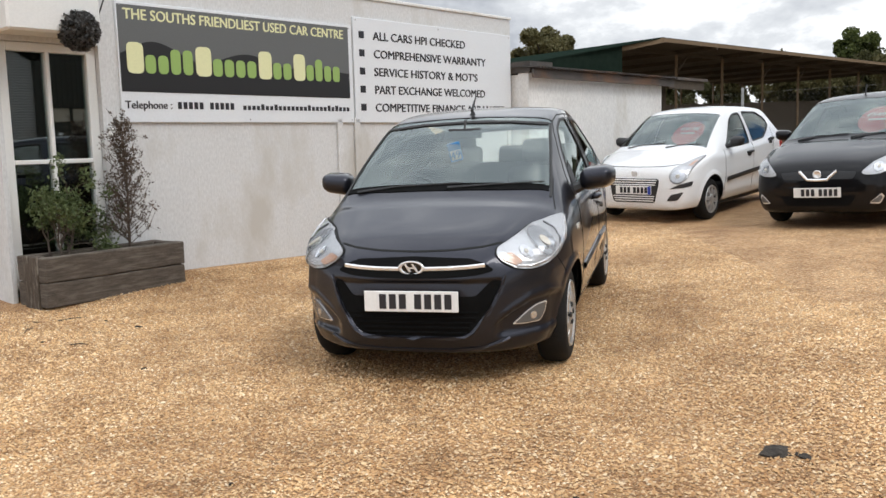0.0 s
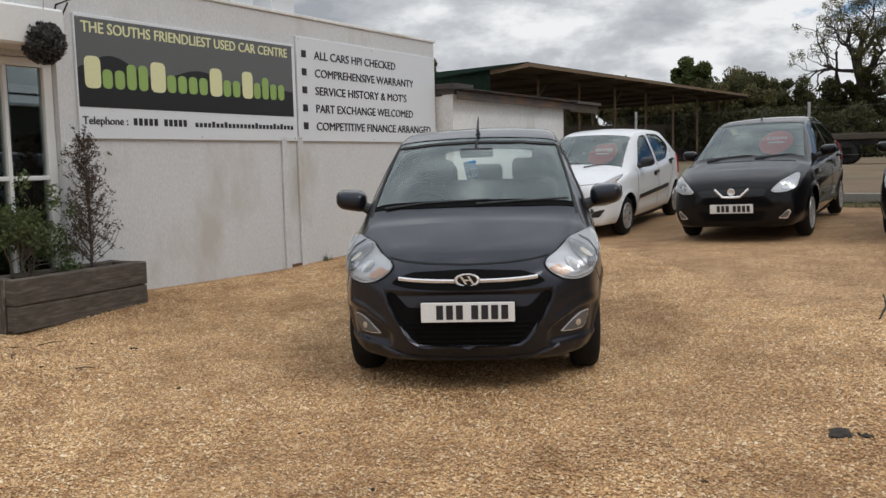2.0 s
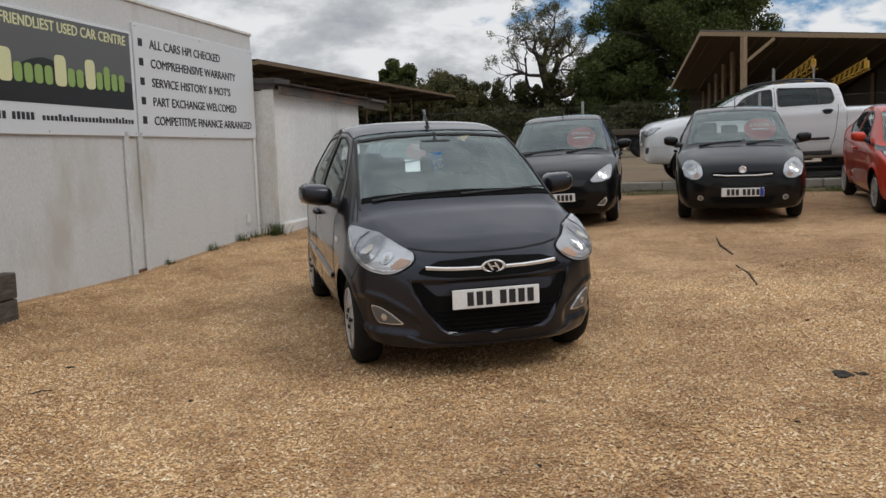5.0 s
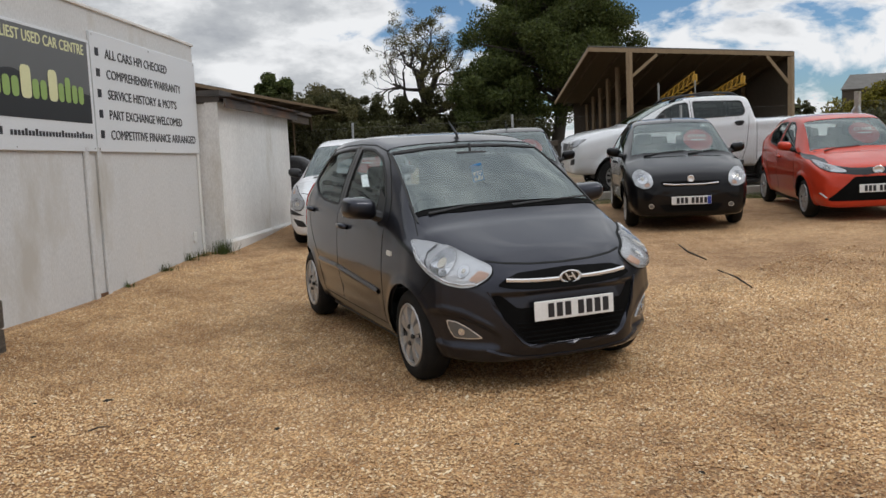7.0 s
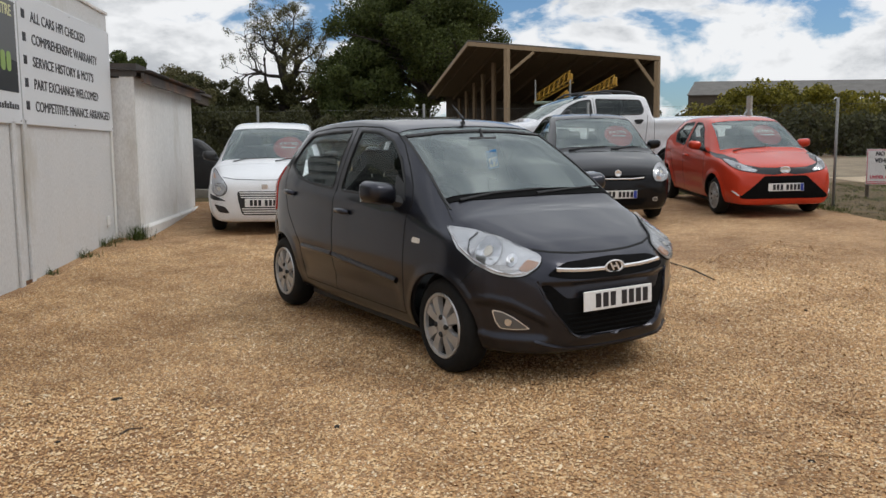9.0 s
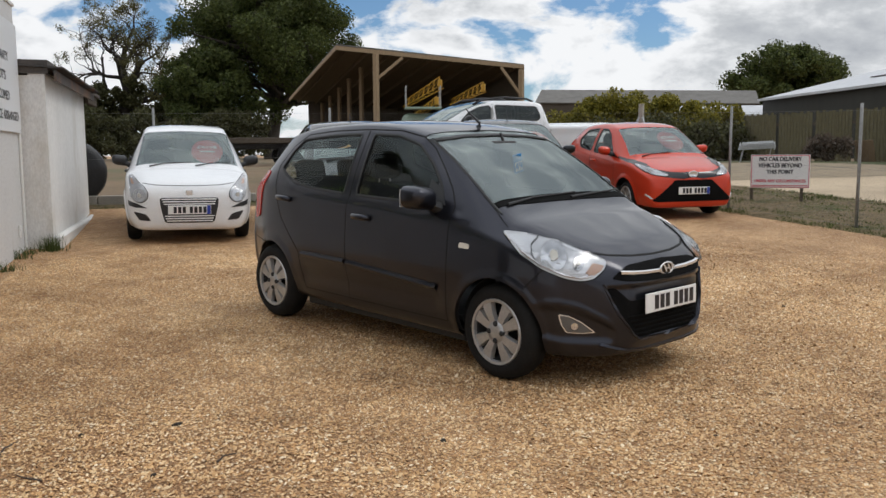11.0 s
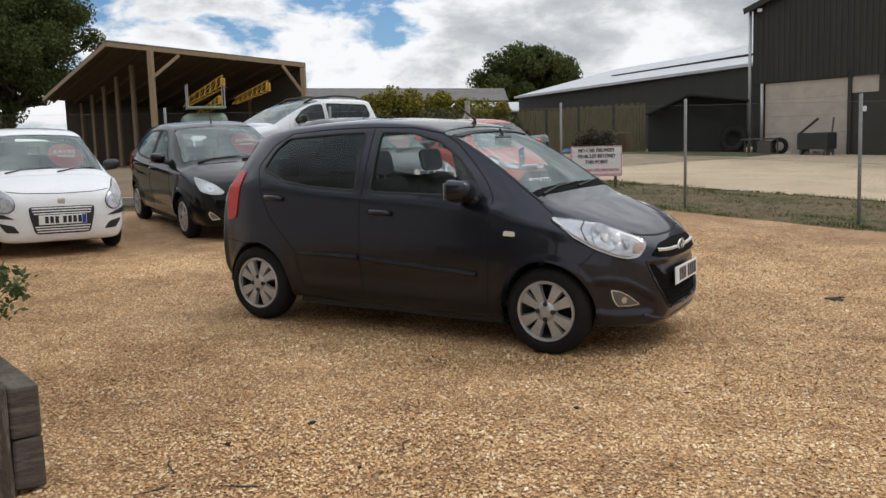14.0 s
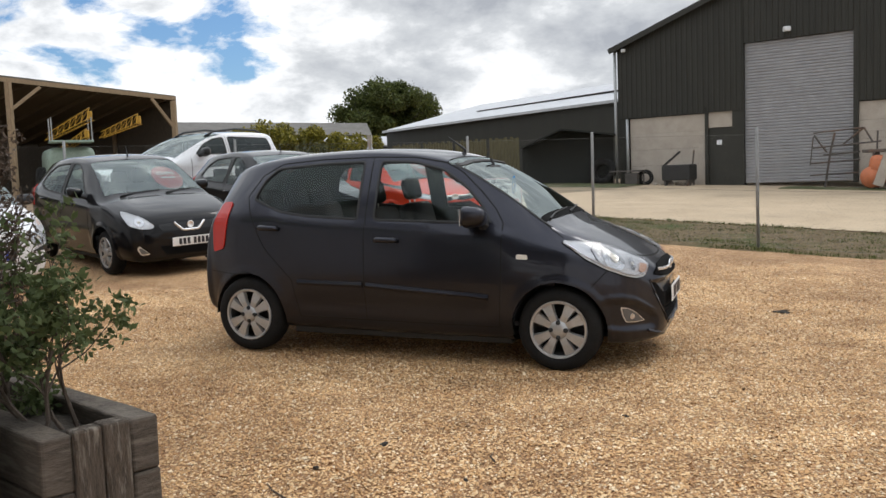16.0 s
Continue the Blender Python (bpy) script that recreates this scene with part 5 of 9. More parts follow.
# ---- the row of cars for sale behind ----
PAINT_BLACK = car_paint("black_paint", (0.0035, 0.0035, 0.0045), 0.0, 0.3, 0.004, 1.29)
PAINT_WHITE = car_paint("white_paint", (0.74, 0.75, 0.76), 0.0, 0.4)
PAINT_RED = car_paint("orange_red_paint", (0.52, 0.045, 0.018), 0.15, 0.35)
STEEL_TRIM = dict(spokes=8, twin=False, gap=0, wi=0.018, wo=0.034, mat=M_ALLOY, turn=0.2, label="silver plastic wheel trim")
ALLOY5 = dict(spokes=5, twin=True, gap=0.22, wi=0.014, wo=0.026, mat=M_ALLOY, turn=0.2)



def pressed(wheelbase, wheel_r, arch, belt, lip=0.014):
    """Arch lips, a waist crease and hollow doors for a small car; belt gives (x, z) along the waist."""
    def f(V):
        V = V.copy()
        x, y, z = V[:, 0], V[:, 1], V[:, 2]
        s, ay = np.sign(y), np.abs(y)
        flank = smooth(0.45, 0.62, ay) * (z < belt[0][1] + 0.12)
        for wx in (0.0, -wheelbase):
            d = np.hypot(x - wx, z - wheel_r) - arch
            V[:, 1] += s * flank * lip * (1 - smooth(0.025, 0.055, d)) * (d > -0.08)
        xs, zs = [p[0] for p in belt], [p[1] for p in belt]
        zb = np.interp(x, xs, zs)
        along = smooth(xs[0], xs[0] + 0.3, x) * (1 - smooth(xs[-1] - 0.1, xs[-1] + 0.25, x))
        V[:, 1] += s * flank * along * 0.014 * (1 - smooth(zb - 0.02, zb + 0.004, z)) * smooth(zb - 0.20, zb - 0.03, z)
        V[:, 1] -= s * flank * smooth(-wheelbase + 0.36, -wheelbase + 0.5, x) * (1 - smooth(-0.52, -0.40, x)) * 0.018 * np.exp(-((z - 0.42) / 0.08) ** 2)
        return V
    return f


SUPERMINI = dict(
    rows=[(0.80, 0.36, 0.52, 0.30, 0.48, 0.20), (0.785, 0.26, 0.62, 0.52, 0.52, 0.42), (0.74, 0.21, 0.72, 0.65, 0.60, 0.53), (0.64, 0.19, 0.80, 0.74, 0.68, 0.60),
          (0.42, 0.19, 0.885, 0.80, 0.78, 0.66), (0.10, 0.19, 0.965, 0.825, 0.88, 0.69), (-0.10, 0.19, 1.01, 0.83, 0.91, 0.70), (-0.50, 0.19, 1.26, 0.832, 0.93, 0.63),
          (-0.90, 0.19, 1.455, 0.832, 0.945, 0.575), (-1.4, 0.19, 1.51, 0.832, 0.96, 0.56), (-2.0, 0.19, 1.485, 0.83, 0.985, 0.55), (-2.5, 0.20, 1.415, 0.81, 1.01, 0.53),
          (-2.80, 0.24, 1.29, 0.77, 1.02, 0.49), (-2.93, 0.27, 1.05, 0.73, 0.97, 0.50), (-3.0, 0.31, 0.80, 0.68, 0.72, 0.50), (-3.02, 0.38, 0.60, 0.5, 0.55, 0.4)],
    steps=12, sculpt=pressed(2.45, 0.29, 0.345, ((-2.6, 1.02), (-1.4, 0.95), (-0.3, 0.90))), paint=PAINT_BLACK, wheelbase=2.45, wheel_r=0.29, rim_r=0.195, arch=0.345, half=0.83, wheel_y=0.80,
    screen_u=(6.2, 7.95), rear_u=(11.9, 12.9), dash_x=-0.14,
    side_windows=[[(-0.56, 0.96), (-1.40, 0.985), (-1.40, 1.41), (-1.20, 1.40), (-1.00, 1.32)],
                  [(-1.48, 0.99), (-2.15, 1.03), (-2.42, 1.10), (-2.30, 1.27), (-2.05, 1.37), (-1.48, 1.41)]],
    wheel=ALLOY5)


def supermini(m, label, nose, wheel, sticker):
    spec = dict(SUPERMINI, wheel=wheel)
    car, sh = build_car("supermini", spec, m, label)
    for s in (1, -1):
        v = "L" if s > 0 else "R"
        for line in ([(-0.44, 0.95), (-0.44, 0.60), (-0.38, 0.30)], [(-1.44, 1.42), (-1.44, 0.28)], [(-2.42, 1.06), (-2.28, 0.78), (-2.03, 0.55), (-1.98, 0.28)]):
            ribbon(sh, "door_gap", line, v, 0.008, M_GAP, car)
        handle(car, sh, -1.26, 0.86, s, PAINT_BLACK)
        handle(car, sh, -2.14, 0.89, s, PAINT_BLACK)
        mirror(car, sh, -0.60, 0.99, s, PAINT_BLACK)
        decal(sh, "tail_lamp", round_poly([(-2.62, 0.78), (-2.80, 0.76), (-2.78, 1.05), (-2.68, 1.10)], 0.03), v, M_TAIL, car, 0.008, 0.015, 0.04)
        if nose == "vee":
            headlamp(car, sh, [(0.72, 0.66), (0.62, 0.62), (0.50, 0.62), (0.46, 0.645), (0.56, 0.74), (0.66, 0.80), (0.72, 0.83), (0.745, 0.76)], "F", s, [(0.62, 0.70, 0.05)])
            decal(sh, "fog_lamp", round_poly([(s * 0.54, 0.31), (s * 0.64, 0.30), (s * 0.68, 0.38), (s * 0.66, 0.42)], 0.02), "F", M_CHROME, car, 0.006, 0.012, 0.03)
            decal(sh, "fog_lens", round_poly([(s * 0.556, 0.322), (s * 0.634, 0.316), (s * 0.664, 0.375), (s * 0.650, 0.400)], 0.018), "F", M_FOG, car, 0.011, 0.006, 0.03)
            ribbon(sh, "grille_vee", [(s * 0.205, 0.672), (s * 0.105, 0.578), (0, 0.574)], "F", 0.028, M_CHROME, car, 0.012, 0.008, label="chrome grille vee")
        else:
            headlamp(car, sh, [(0.705, 0.63), (0.62, 0.585), (0.53, 0.595), (0.485, 0.66), (0.51, 0.755), (0.60, 0.815), (0.68, 0.82), (0.74, 0.74)], "F", s, [(0.62, 0.71, 0.065)], [(0.53, 0.62), (0.60, 0.605), (0.60, 0.645), (0.54, 0.665)])
            decal(sh, "fog_lamp", [(s * 0.52 + 0.036 * math.cos(k * math.pi / 8), 0.35 + 0.032 * math.sin(k * math.pi / 8)) for k in range(16)], "F", M_CHROME, car, 0.006, 0.012, 0.03)
            decal(sh, "fog_lens", [(s * 0.52 + 0.029 * math.cos(k * math.pi / 8), 0.35 + 0.025 * math.sin(k * math.pi / 8)) for k in range(16)], "F", M_FOG, car, 0.010, 0.006, 0.03)
    if nose == "vee":
        decal(sh, "upper_grille", round_poly([(-0.42, 0.66), (-0.38, 0.58), (0.38, 0.58), (0.42, 0.66), (0.2, 0.675), (-0.2, 0.675)], 0.03), "F", M_GLOSSBLACK, car, 0.004, 0.01, 0.04)
        decal(sh, "lower_grille", round_poly([(-0.42, 0.40), (-0.34, 0.28), (0.34, 0.28), (0.42, 0.40)], 0.03), "F", M_GRILLE, car, 0.004, 0.01, 0.04)
    else:
        decal(sh, "upper_grille", round_poly([(-0.40, 0.675), (-0.36, 0.61), (0.36, 0.61), (0.40, 0.675)], 0.03), "F", M_GRILLE, car, 0.004, 0.008, 0.04)
        ribbon(sh, "grille_bar", [(-0.36, 0.645), (-0.2, 0.63), (0.2, 0.63), (0.36, 0.645)], "F", 0.016, M_CHROME, car, 0.008, 0.006, label="thin chrome grille bar")
        decal(sh, "lower_grille", round_poly([(-0.42, 0.37), (-0.34, 0.27), (0.34, 0.27), (0.42, 0.37)], 0.03), "F", M_GRILLE, car, 0.004, 0.01, 0.04)
    b = part("badge", bm_lathe([(0.044, 0.0), (0.048, 0.008), (0.037, 0.010), (0.032, 0.004), (0.0, 0.003)], 20, 'y'), M_CHROME, car, "round chrome badge", smooth=True)
    b.matrix_basis = Matrix.Translation(sh.hit("F", 0, 0.635 if nose == "vee" else 0.70, 0.014)[0]) @ Matrix.Rotation(radians(-90), 4, 'Z')
    plate(car, sh, 0.435 if nose == "vee" else 0.42, blue=nose != "vee")
    price_sticker(car, sh, 0.30, 1.20, sticker)
    wiper(car, sh, [(-0.08, -0.52), (-0.13, -0.3), (-0.15, 0.05)])
    wiper(car, sh, [(-0.07, 0.10), (-0.13, 0.3), (-0.18, 0.60)])
    a0 = sh.hit("T", -1.0, 0.0, 0.0)[0]
    part("aerial", bm_tube([a0, a0 + Vector((-0.05, 0, 0.14))], [0.012, 0.004], 6), M_BLACKPL, car)
    return car


supermini(car_matrix(4.58, 10.92, -0.655, -0.755, 2.45), "black supermini with a chrome vee grille and red price sticker", "vee", ALLOY5, "£5495")
supermini(car_matrix(6.41, 9.33, -0.69, -0.724, 2.45), "black supermini with round headlamps and red price sticker", "bar", STEEL_TRIM, "£4295")

CITY = dict(
    rows=[(0.70, 0.34, 0.50, 0.30, 0.46, 0.20), (0.685, 0.25, 0.60, 0.50, 0.50, 0.40), (0.65, 0.20, 0.70, 0.62, 0.57, 0.52), (0.57, 0.185, 0.78, 0.70, 0.66, 0.58),
          (0.38, 0.185, 0.85, 0.76, 0.75, 0.62), (0.10, 0.185, 0.92, 0.79, 0.84, 0.65), (-0.05, 0.185, 0.965, 0.795, 0.87, 0.66), (-0.42, 0.185, 1.20, 0.798, 0.89, 0.60),
          (-0.82, 0.185, 1.405, 0.80, 0.90, 0.55), (-1.3, 0.185, 1.465, 0.80, 0.915, 0.54), (-1.85, 0.19, 1.45, 0.798, 0.94, 0.53), (-2.35, 0.20, 1.40, 0.775, 0.98, 0.51),
          (-2.60, 0.23, 1.31, 0.745, 1.0, 0.47), (-2.72, 0.26, 1.05, 0.72, 0.95, 0.47), (-2.78, 0.30, 0.80, 0.67, 0.72, 0.5), (-2.80, 0.36, 0.6, 0.5, 0.55, 0.4)],
    steps=12, sculpt=pressed(2.36, 0.277, 0.33, ((-2.4, 0.98), (-1.3, 0.905), (-0.2, 0.86))), paint=PAINT_WHITE, wheelbase=2.36, wheel_r=0.277, rim_r=0.18, arch=0.33, half=0.80, wheel_y=0.77,
    screen_u=(6.2, 7.95), rear_u=(12.0, 12.9), dash_x=-0.10,
    side_windows=[[(-0.50, 0.915), (-1.30, 0.935), (-1.34, 1.36), (-1.12, 1.35), (-0.92, 1.27)],
                  [(-1.42, 0.95), (-1.85, 0.98), (-2.22, 1.14), (-2.22, 1.24), (-2.0, 1.34), (-1.44, 1.37)]],
    wheel=STEEL_TRIM)
car, sh = build_car("city_car", CITY, car_matrix(2.745, 12.51, -0.64, -0.77, 2.36), "white city car with black side mouldings and red price sticker")
for s in (1, -1):
    v = "L" if s > 0 else "R"
    for line in ([(-0.40, 0.90), (-0.40, 0.58), (-0.35, 0.28)], [(-1.38, 1.38), (-1.36, 0.28)], [(-2.26, 1.10), (-2.15, 0.78), (-1.95, 0.55), (-1.9, 0.28)]):
        ribbon(sh, "door_gap", line, v, 0.007, M_GAP, car)
    ribbon(sh, "side_moulding", [(-0.44, 0.50), (-1.86, 0.56)], v, 0.06, M_BLACKPL, car, 0.008, 0.006, label="black side moulding")
    handle(car, sh, -1.22, 0.80, s, M_BLACKPL)
    handle(car, sh, -2.06, 0.92, s, M_BLACKPL)
    mirror(car, sh, -0.56, 0.945, s, M_BLACKPL)
    decal(sh, "tail_lamp", round_poly([(-2.50, 0.70), (-2.64, 0.68), (-2.62, 0.98), (-2.52, 1.02)], 0.03), v, M_TAIL, car, 0.008, 0.015, 0.04)
    headlamp(car, sh, [(0.728, 0.858), (0.70, 0.855), (0.61, 0.785), (0.53, 0.725), (0.492, 0.66), (0.505, 0.59), (0.56, 0.548), (0.63, 0.548), (0.685, 0.60), (0.70, 0.70), (0.715, 0.78)], "F", s, [(0.592, 0.632, 0.078)], [(0.655, 0.752), (0.690, 0.755), (0.705, 0.815), (0.680, 0.805)])
    decal(sh, "bumper_slot", round_poly([(s * 0.50, 0.475), (s * 0.66, 0.485), (s * 0.725, 0.50), (s * 0.735, 0.565), (s * 0.62, 0.53)], 0.012), "F", M_BLACKPL, car, 0.005, 0.01, 0.03)
    decal(sh, "fog_recess", round_poly([(s * 0.46, 0.315), (s * 0.60, 0.325), (s * 0.67, 0.435), (s * 0.52, 0.40)], 0.025), "F", M_BLACKPL, car, 0.005, 0.01, 0.03)
decal(sh, "grille", round_poly([(-0.36, 0.605), (-0.35, 0.50), (-0.30, 0.29), (0.30, 0.29), (0.35, 0.50), (0.36, 0.605)], 0.04), "F", M_BLACKPL, car, 0.004, 0.01, 0.04)
for k, z in enumerate((0.585, 0.555, 0.525, 0.375, 0.345, 0.315)):
    ribbon(sh, "grille_slat", [(-0.33 + 0.01 * k, z), (0.33 - 0.01 * k, z)], "F", 0.014, M_PLATE, car, 0.009, 0.004)
ribbon(sh, "bonnet_gap", [(-0.56, 0.778), (-0.38, 0.757), (0, 0.748), (0.38, 0.757), (0.56, 0.778)], "F", 0.007, M_GAP, car)
b = part("badge", bm_box((0.012, 0.08, 0.075), (0, 0, 0), 0.012, 2), M_CHROME, car, "chrome badge")
b.matrix_basis = Matrix.Translation(sh.hit("F", 0, 0.66, 0.004)[0])
plate(car, sh, 0.455, blue=True)
price_sticker(car, sh, 0.27, 1.15, "£4195")
wiper(car, sh, [(-0.04, -0.48), (-0.09, -0.3), (-0.11, 0.05)])
wiper(car, sh, [(-0.03, 0.10), (-0.09, 0.3), (-0.13, 0.56)])

RED = dict(
    rows=[(0.74, 0.34, 0.48, 0.30, 0.44, 0.20), (0.725, 0.25, 0.58, 0.50, 0.48, 0.40), (0.69, 0.20, 0.68, 0.63, 0.56, 0.52), (0.60, 0.185, 0.76, 0.71, 0.66, 0.58),
          (0.40, 0.185, 0.83, 0.77, 0.75, 0.62), (0.10, 0.185, 0.91, 0.80, 0.84, 0.65), (-0.08, 0.185, 0.96, 0.805, 0.87, 0.66), (-0.45, 0.185, 1.20, 0.807, 0.90, 0.60),
          (-0.85, 0.185, 1.395, 0.807, 0.92, 0.55), (-1.3, 0.185, 1.455, 0.807, 0.945, 0.54), (-1.85, 0.19, 1.44, 0.805, 0.985, 0.53), (-2.30, 0.20, 1.385, 0.785, 1.03, 0.51),
          (-2.52, 0.23, 1.30, 0.755, 1.04, 0.47), (-2.64, 0.26, 1.05, 0.72, 0.97, 0.47), (-2.70, 0.30, 0.80, 0.67, 0.72, 0.5), (-2.72, 0.36, 0.6, 0.5, 0.55, 0.4)],
    steps=12, sculpt=pressed(2.34, 0.283, 0.337, ((-2.3, 1.0), (-1.3, 0.93), (-0.2, 0.87))), paint=PAINT_RED, wheelbase=2.34, wheel_r=0.283, rim_r=0.195, arch=0.337, half=0.807, wheel_y=0.78,
    screen_u=(6.2, 7.95), rear_u=(12.0, 12.9), dash_x=-0.12,
    side_windows=[[(-0.54, 0.935), (-1.34, 0.965), (-1.38, 1.35), (-1.15, 1.345), (-0.95, 1.265)],
                  [(-1.46, 0.98), (-1.95, 1.03), (-2.12, 1.16), (-1.98, 1.32), (-1.48, 1.355)]],
    wheel=dict(STEEL_TRIM, spokes=10, wi=0.012, wo=0.022))
car, sh = build_car("city_car", RED, car_matrix(8.55, 7.85, -0.69, -0.72, 2.34), "orange-red city car with a black cross-shaped nose")
for s in (1, -1):
    v = "L" if s > 0 else "R"
    for line in ([(-0.42, 0.92), (-0.42, 0.58), (-0.36, 0.28)], [(-1.42, 1.36), (-1.40, 0.28)], [(-2.16, 1.10), (-2.1, 0.80), (-1.92, 0.55), (-1.88, 0.28)]):
        ribbon(sh, "door_gap", line, v, 0.007, M_GAP, car)
    handle(car, sh, -1.22, 0.82, s, PAINT_RED)
    mirror(car, sh, -0.60, 0.96, s, PAINT_RED)
    decal(sh, "mirror_sail", [(-0.30, 0.90), (-0.62, 0.935), (-0.66, 1.02), (-0.50, 0.955)], v, M_GLOSSBLACK, car, 0.004, 0.006)
    decal(sh, "tail_lamp", round_poly([(-2.46, 0.62), (-2.58, 0.60), (-2.56, 1.05), (-2.42, 1.15)], 0.03), v, M_TAIL, car, 0.008, 0.015, 0.04)
    headlamp(car, sh, [(0.725, 0.825), (0.70, 0.835), (0.60, 0.785), (0.49, 0.735), (0.40, 0.690), (0.42, 0.675), (0.52, 0.680), (0.63, 0.700), (0.705, 0.755)], "F", s, [(0.62, 0.735, 0.034)])
    # the black arms of the nose, and the black sweep from lamp to mirror
    decal(sh, "nose_arm", round_poly([(s * 0.001, 0.655), (s * 0.16, 0.63), (s * 0.34, 0.645), (s * 0.52, 0.672), (s * 0.40, 0.688), (s * 0.48, 0.735), (s * 0.58, 0.782), (s * 0.50, 0.765), (s * 0.34, 0.735), (s * 0.16, 0.728), (s * 0.001, 0.735)], 0.012), "F", M_GLOSSBLACK, car, 0.003, 0.01, 0.03, "gloss black arm of the nose")
    decal(sh, "lamp_sweep", [(0.40, 0.775), (0.10, 0.845), (-0.34, 0.905), (-0.36, 0.94), (-0.05, 0.90), (0.25, 0.845), (0.40, 0.80)], v, M_GLOSSBLACK, car, 0.003, 0.008, 0.03, "gloss black sweep from lamp to mirror")
    ribbon(sh, "bumper_flash", [(s * 0.655, 0.335), (s * 0.72, 0.40)], "F", 0.020, M_CHROME, car, 0.006, 0.004)
decal(sh, "grille", round_poly([(-0.31, 0.615), (-0.40, 0.53), (-0.53, 0.42), (-0.655, 0.315), (-0.61, 0.290), (0.61, 0.290), (0.655, 0.315), (0.53, 0.42), (0.40, 0.53), (0.31, 0.615)], 0.03), "F", M_GRILLE, car, 0.005, 0.01, 0.04)
b = part("badge", bm_lathe([(0.055, 0.0), (0.06, 0.008), (0.048, 0.010), (0.042, 0.004), (0.0, 0.003)], 20, 'y'), M_CHROME, car, "oval chrome badge", smooth=True)
b.matrix_basis = Matrix.Translation(sh.hit("F", 0, 0.69, 0.016)[0]) @ Matrix.Rotation(radians(-90), 4, 'Z') @ Matrix.Diagonal((1.3, 1, 0.9, 1))
plate(car, sh, 0.455, blue=True)
price_sticker(car, sh, 0.20, 1.18, "£7495")
wiper(car, sh, [(-0.06, -0.48), (-0.11, -0.3), (-0.13, 0.05)])

PICKUP = dict(
    rows=[(0.90, 0.62, 0.90, 0.50, 0.84, 0.40), (0.88, 0.52, 1.06, 0.72, 0.92, 0.58), (0.82, 0.48, 1.18, 0.84, 1.02, 0.66), (0.66, 0.46, 1.26, 0.90, 1.10, 0.72),
          (0.20, 0.46, 1.34, 0.92, 1.20, 0.77), (-0.20, 0.46, 1.39, 0.925, 1.30, 0.80), (-0.52, 0.46, 1.55, 0.925, 1.38, 0.78), (-0.90, 0.46, 1.74, 0.925, 1.40, 0.73), (-1.34, 0.46, 1.865, 0.925, 1.405, 0.70),
          (-2.0, 0.46, 1.895, 0.925, 1.41, 0.69), (-2.52, 0.47, 1.86, 0.925, 1.415, 0.69), (-2.64, 0.47, 1.72, 0.925, 1.41, 0.70), (-2.71, 0.47, 1.43, 0.925, 1.36, 0.85),
          (-2.9, 0.48, 1.41, 0.925, 1.36, 0.87), (-4.15, 0.52, 1.42, 0.92, 1.37, 0.87), (-4.38, 0.56, 1.40, 0.90, 1.34, 0.85), (-4.42, 0.65, 1.2, 0.80, 1.1, 0.75)],
    steps=9, sculpt=pressed(3.15, 0.40, 0.47, ((-4.3, 1.36), (-2.6, 1.37), (-0.2, 1.30)), 0.03), paint=PAINT_WHITE, wheelbase=3.15, wheel_r=0.40, rim_r=0.25, arch=0.47, half=0.925, wheel_y=0.895, crown=0.04,
    screen_u=(5.2, 7.95), rear_u=(10.2, 11.8), dash_x=-0.35,
    side_windows=[[(-0.70, 1.445), (-1.40, 1.455), (-1.40, 1.775), (-1.16, 1.745), (-0.92, 1.64)], [(-1.50, 1.455), (-2.44, 1.475), (-2.50, 1.55), (-2.45, 1.755), (-1.50, 1.785)]],
    wheel=dict(ALLOY5, spokes=6), pane=M_TINT)
car, sh = build_car("pickup_truck", PICKUP, car_matrix(9.71, 13.68, -0.806, 0.592, 3.15), "white double-cab pickup truck with roof bars")
for s in (1, -1):
    v = "L" if s > 0 else "R"
    for line in ([(-0.58, 1.38), (-0.56, 0.56)], [(-1.45, 1.80), (-1.45, 0.56)], [(-2.56, 1.45), (-2.50, 0.9), (-2.40, 0.56)], [(-2.70, 1.38), (-2.70, 0.6)]):
        ribbon(sh, "door_gap", line, v, 0.009, M_GAP, car)
    handle(car, sh, -1.28, 1.30, s, M_BLACKPL)
    handle(car, sh, -2.36, 1.33, s, M_BLACKPL)
    mirror(car, sh, -0.80, 1.44, s, M_BLACKPL, 1.25)
    headlamp(car, sh, [(0.84, 1.04), (0.66, 0.98), (0.56, 0.98), (0.56, 1.04), (0.70, 1.13), (0.82, 1.16)], "F", s, [(0.66, 1.04, 0.05)])
    pts = [sh.hit("T", x, s * 0.56, 0.0)[0] + Vector((0, 0, dz)) for x, dz in ((-1.1, 0.0), (-1.3, 0.05), (-1.8, 0.07), (-2.3, 0.05), (-2.45, 0.0))]
    part("roof_bar", bm_tube(pts, 0.022, 8), M_BLACKPL, car, "black roof bar", smooth=True)
decal(sh, "grille", round_poly([(-0.48, 1.08), (-0.40, 0.80), (0.40, 0.80), (0.48, 1.08)], 0.05), "F", M_BLACKPL, car, 0.006, 0.01, 0.05)
ribbon(sh, "grille_vee", [(-0.40, 1.10), (-0.28, 0.82), (0.28, 0.82), (0.40, 1.10)], "F", 0.06, M_CHROME, car, 0.012, 0.01)
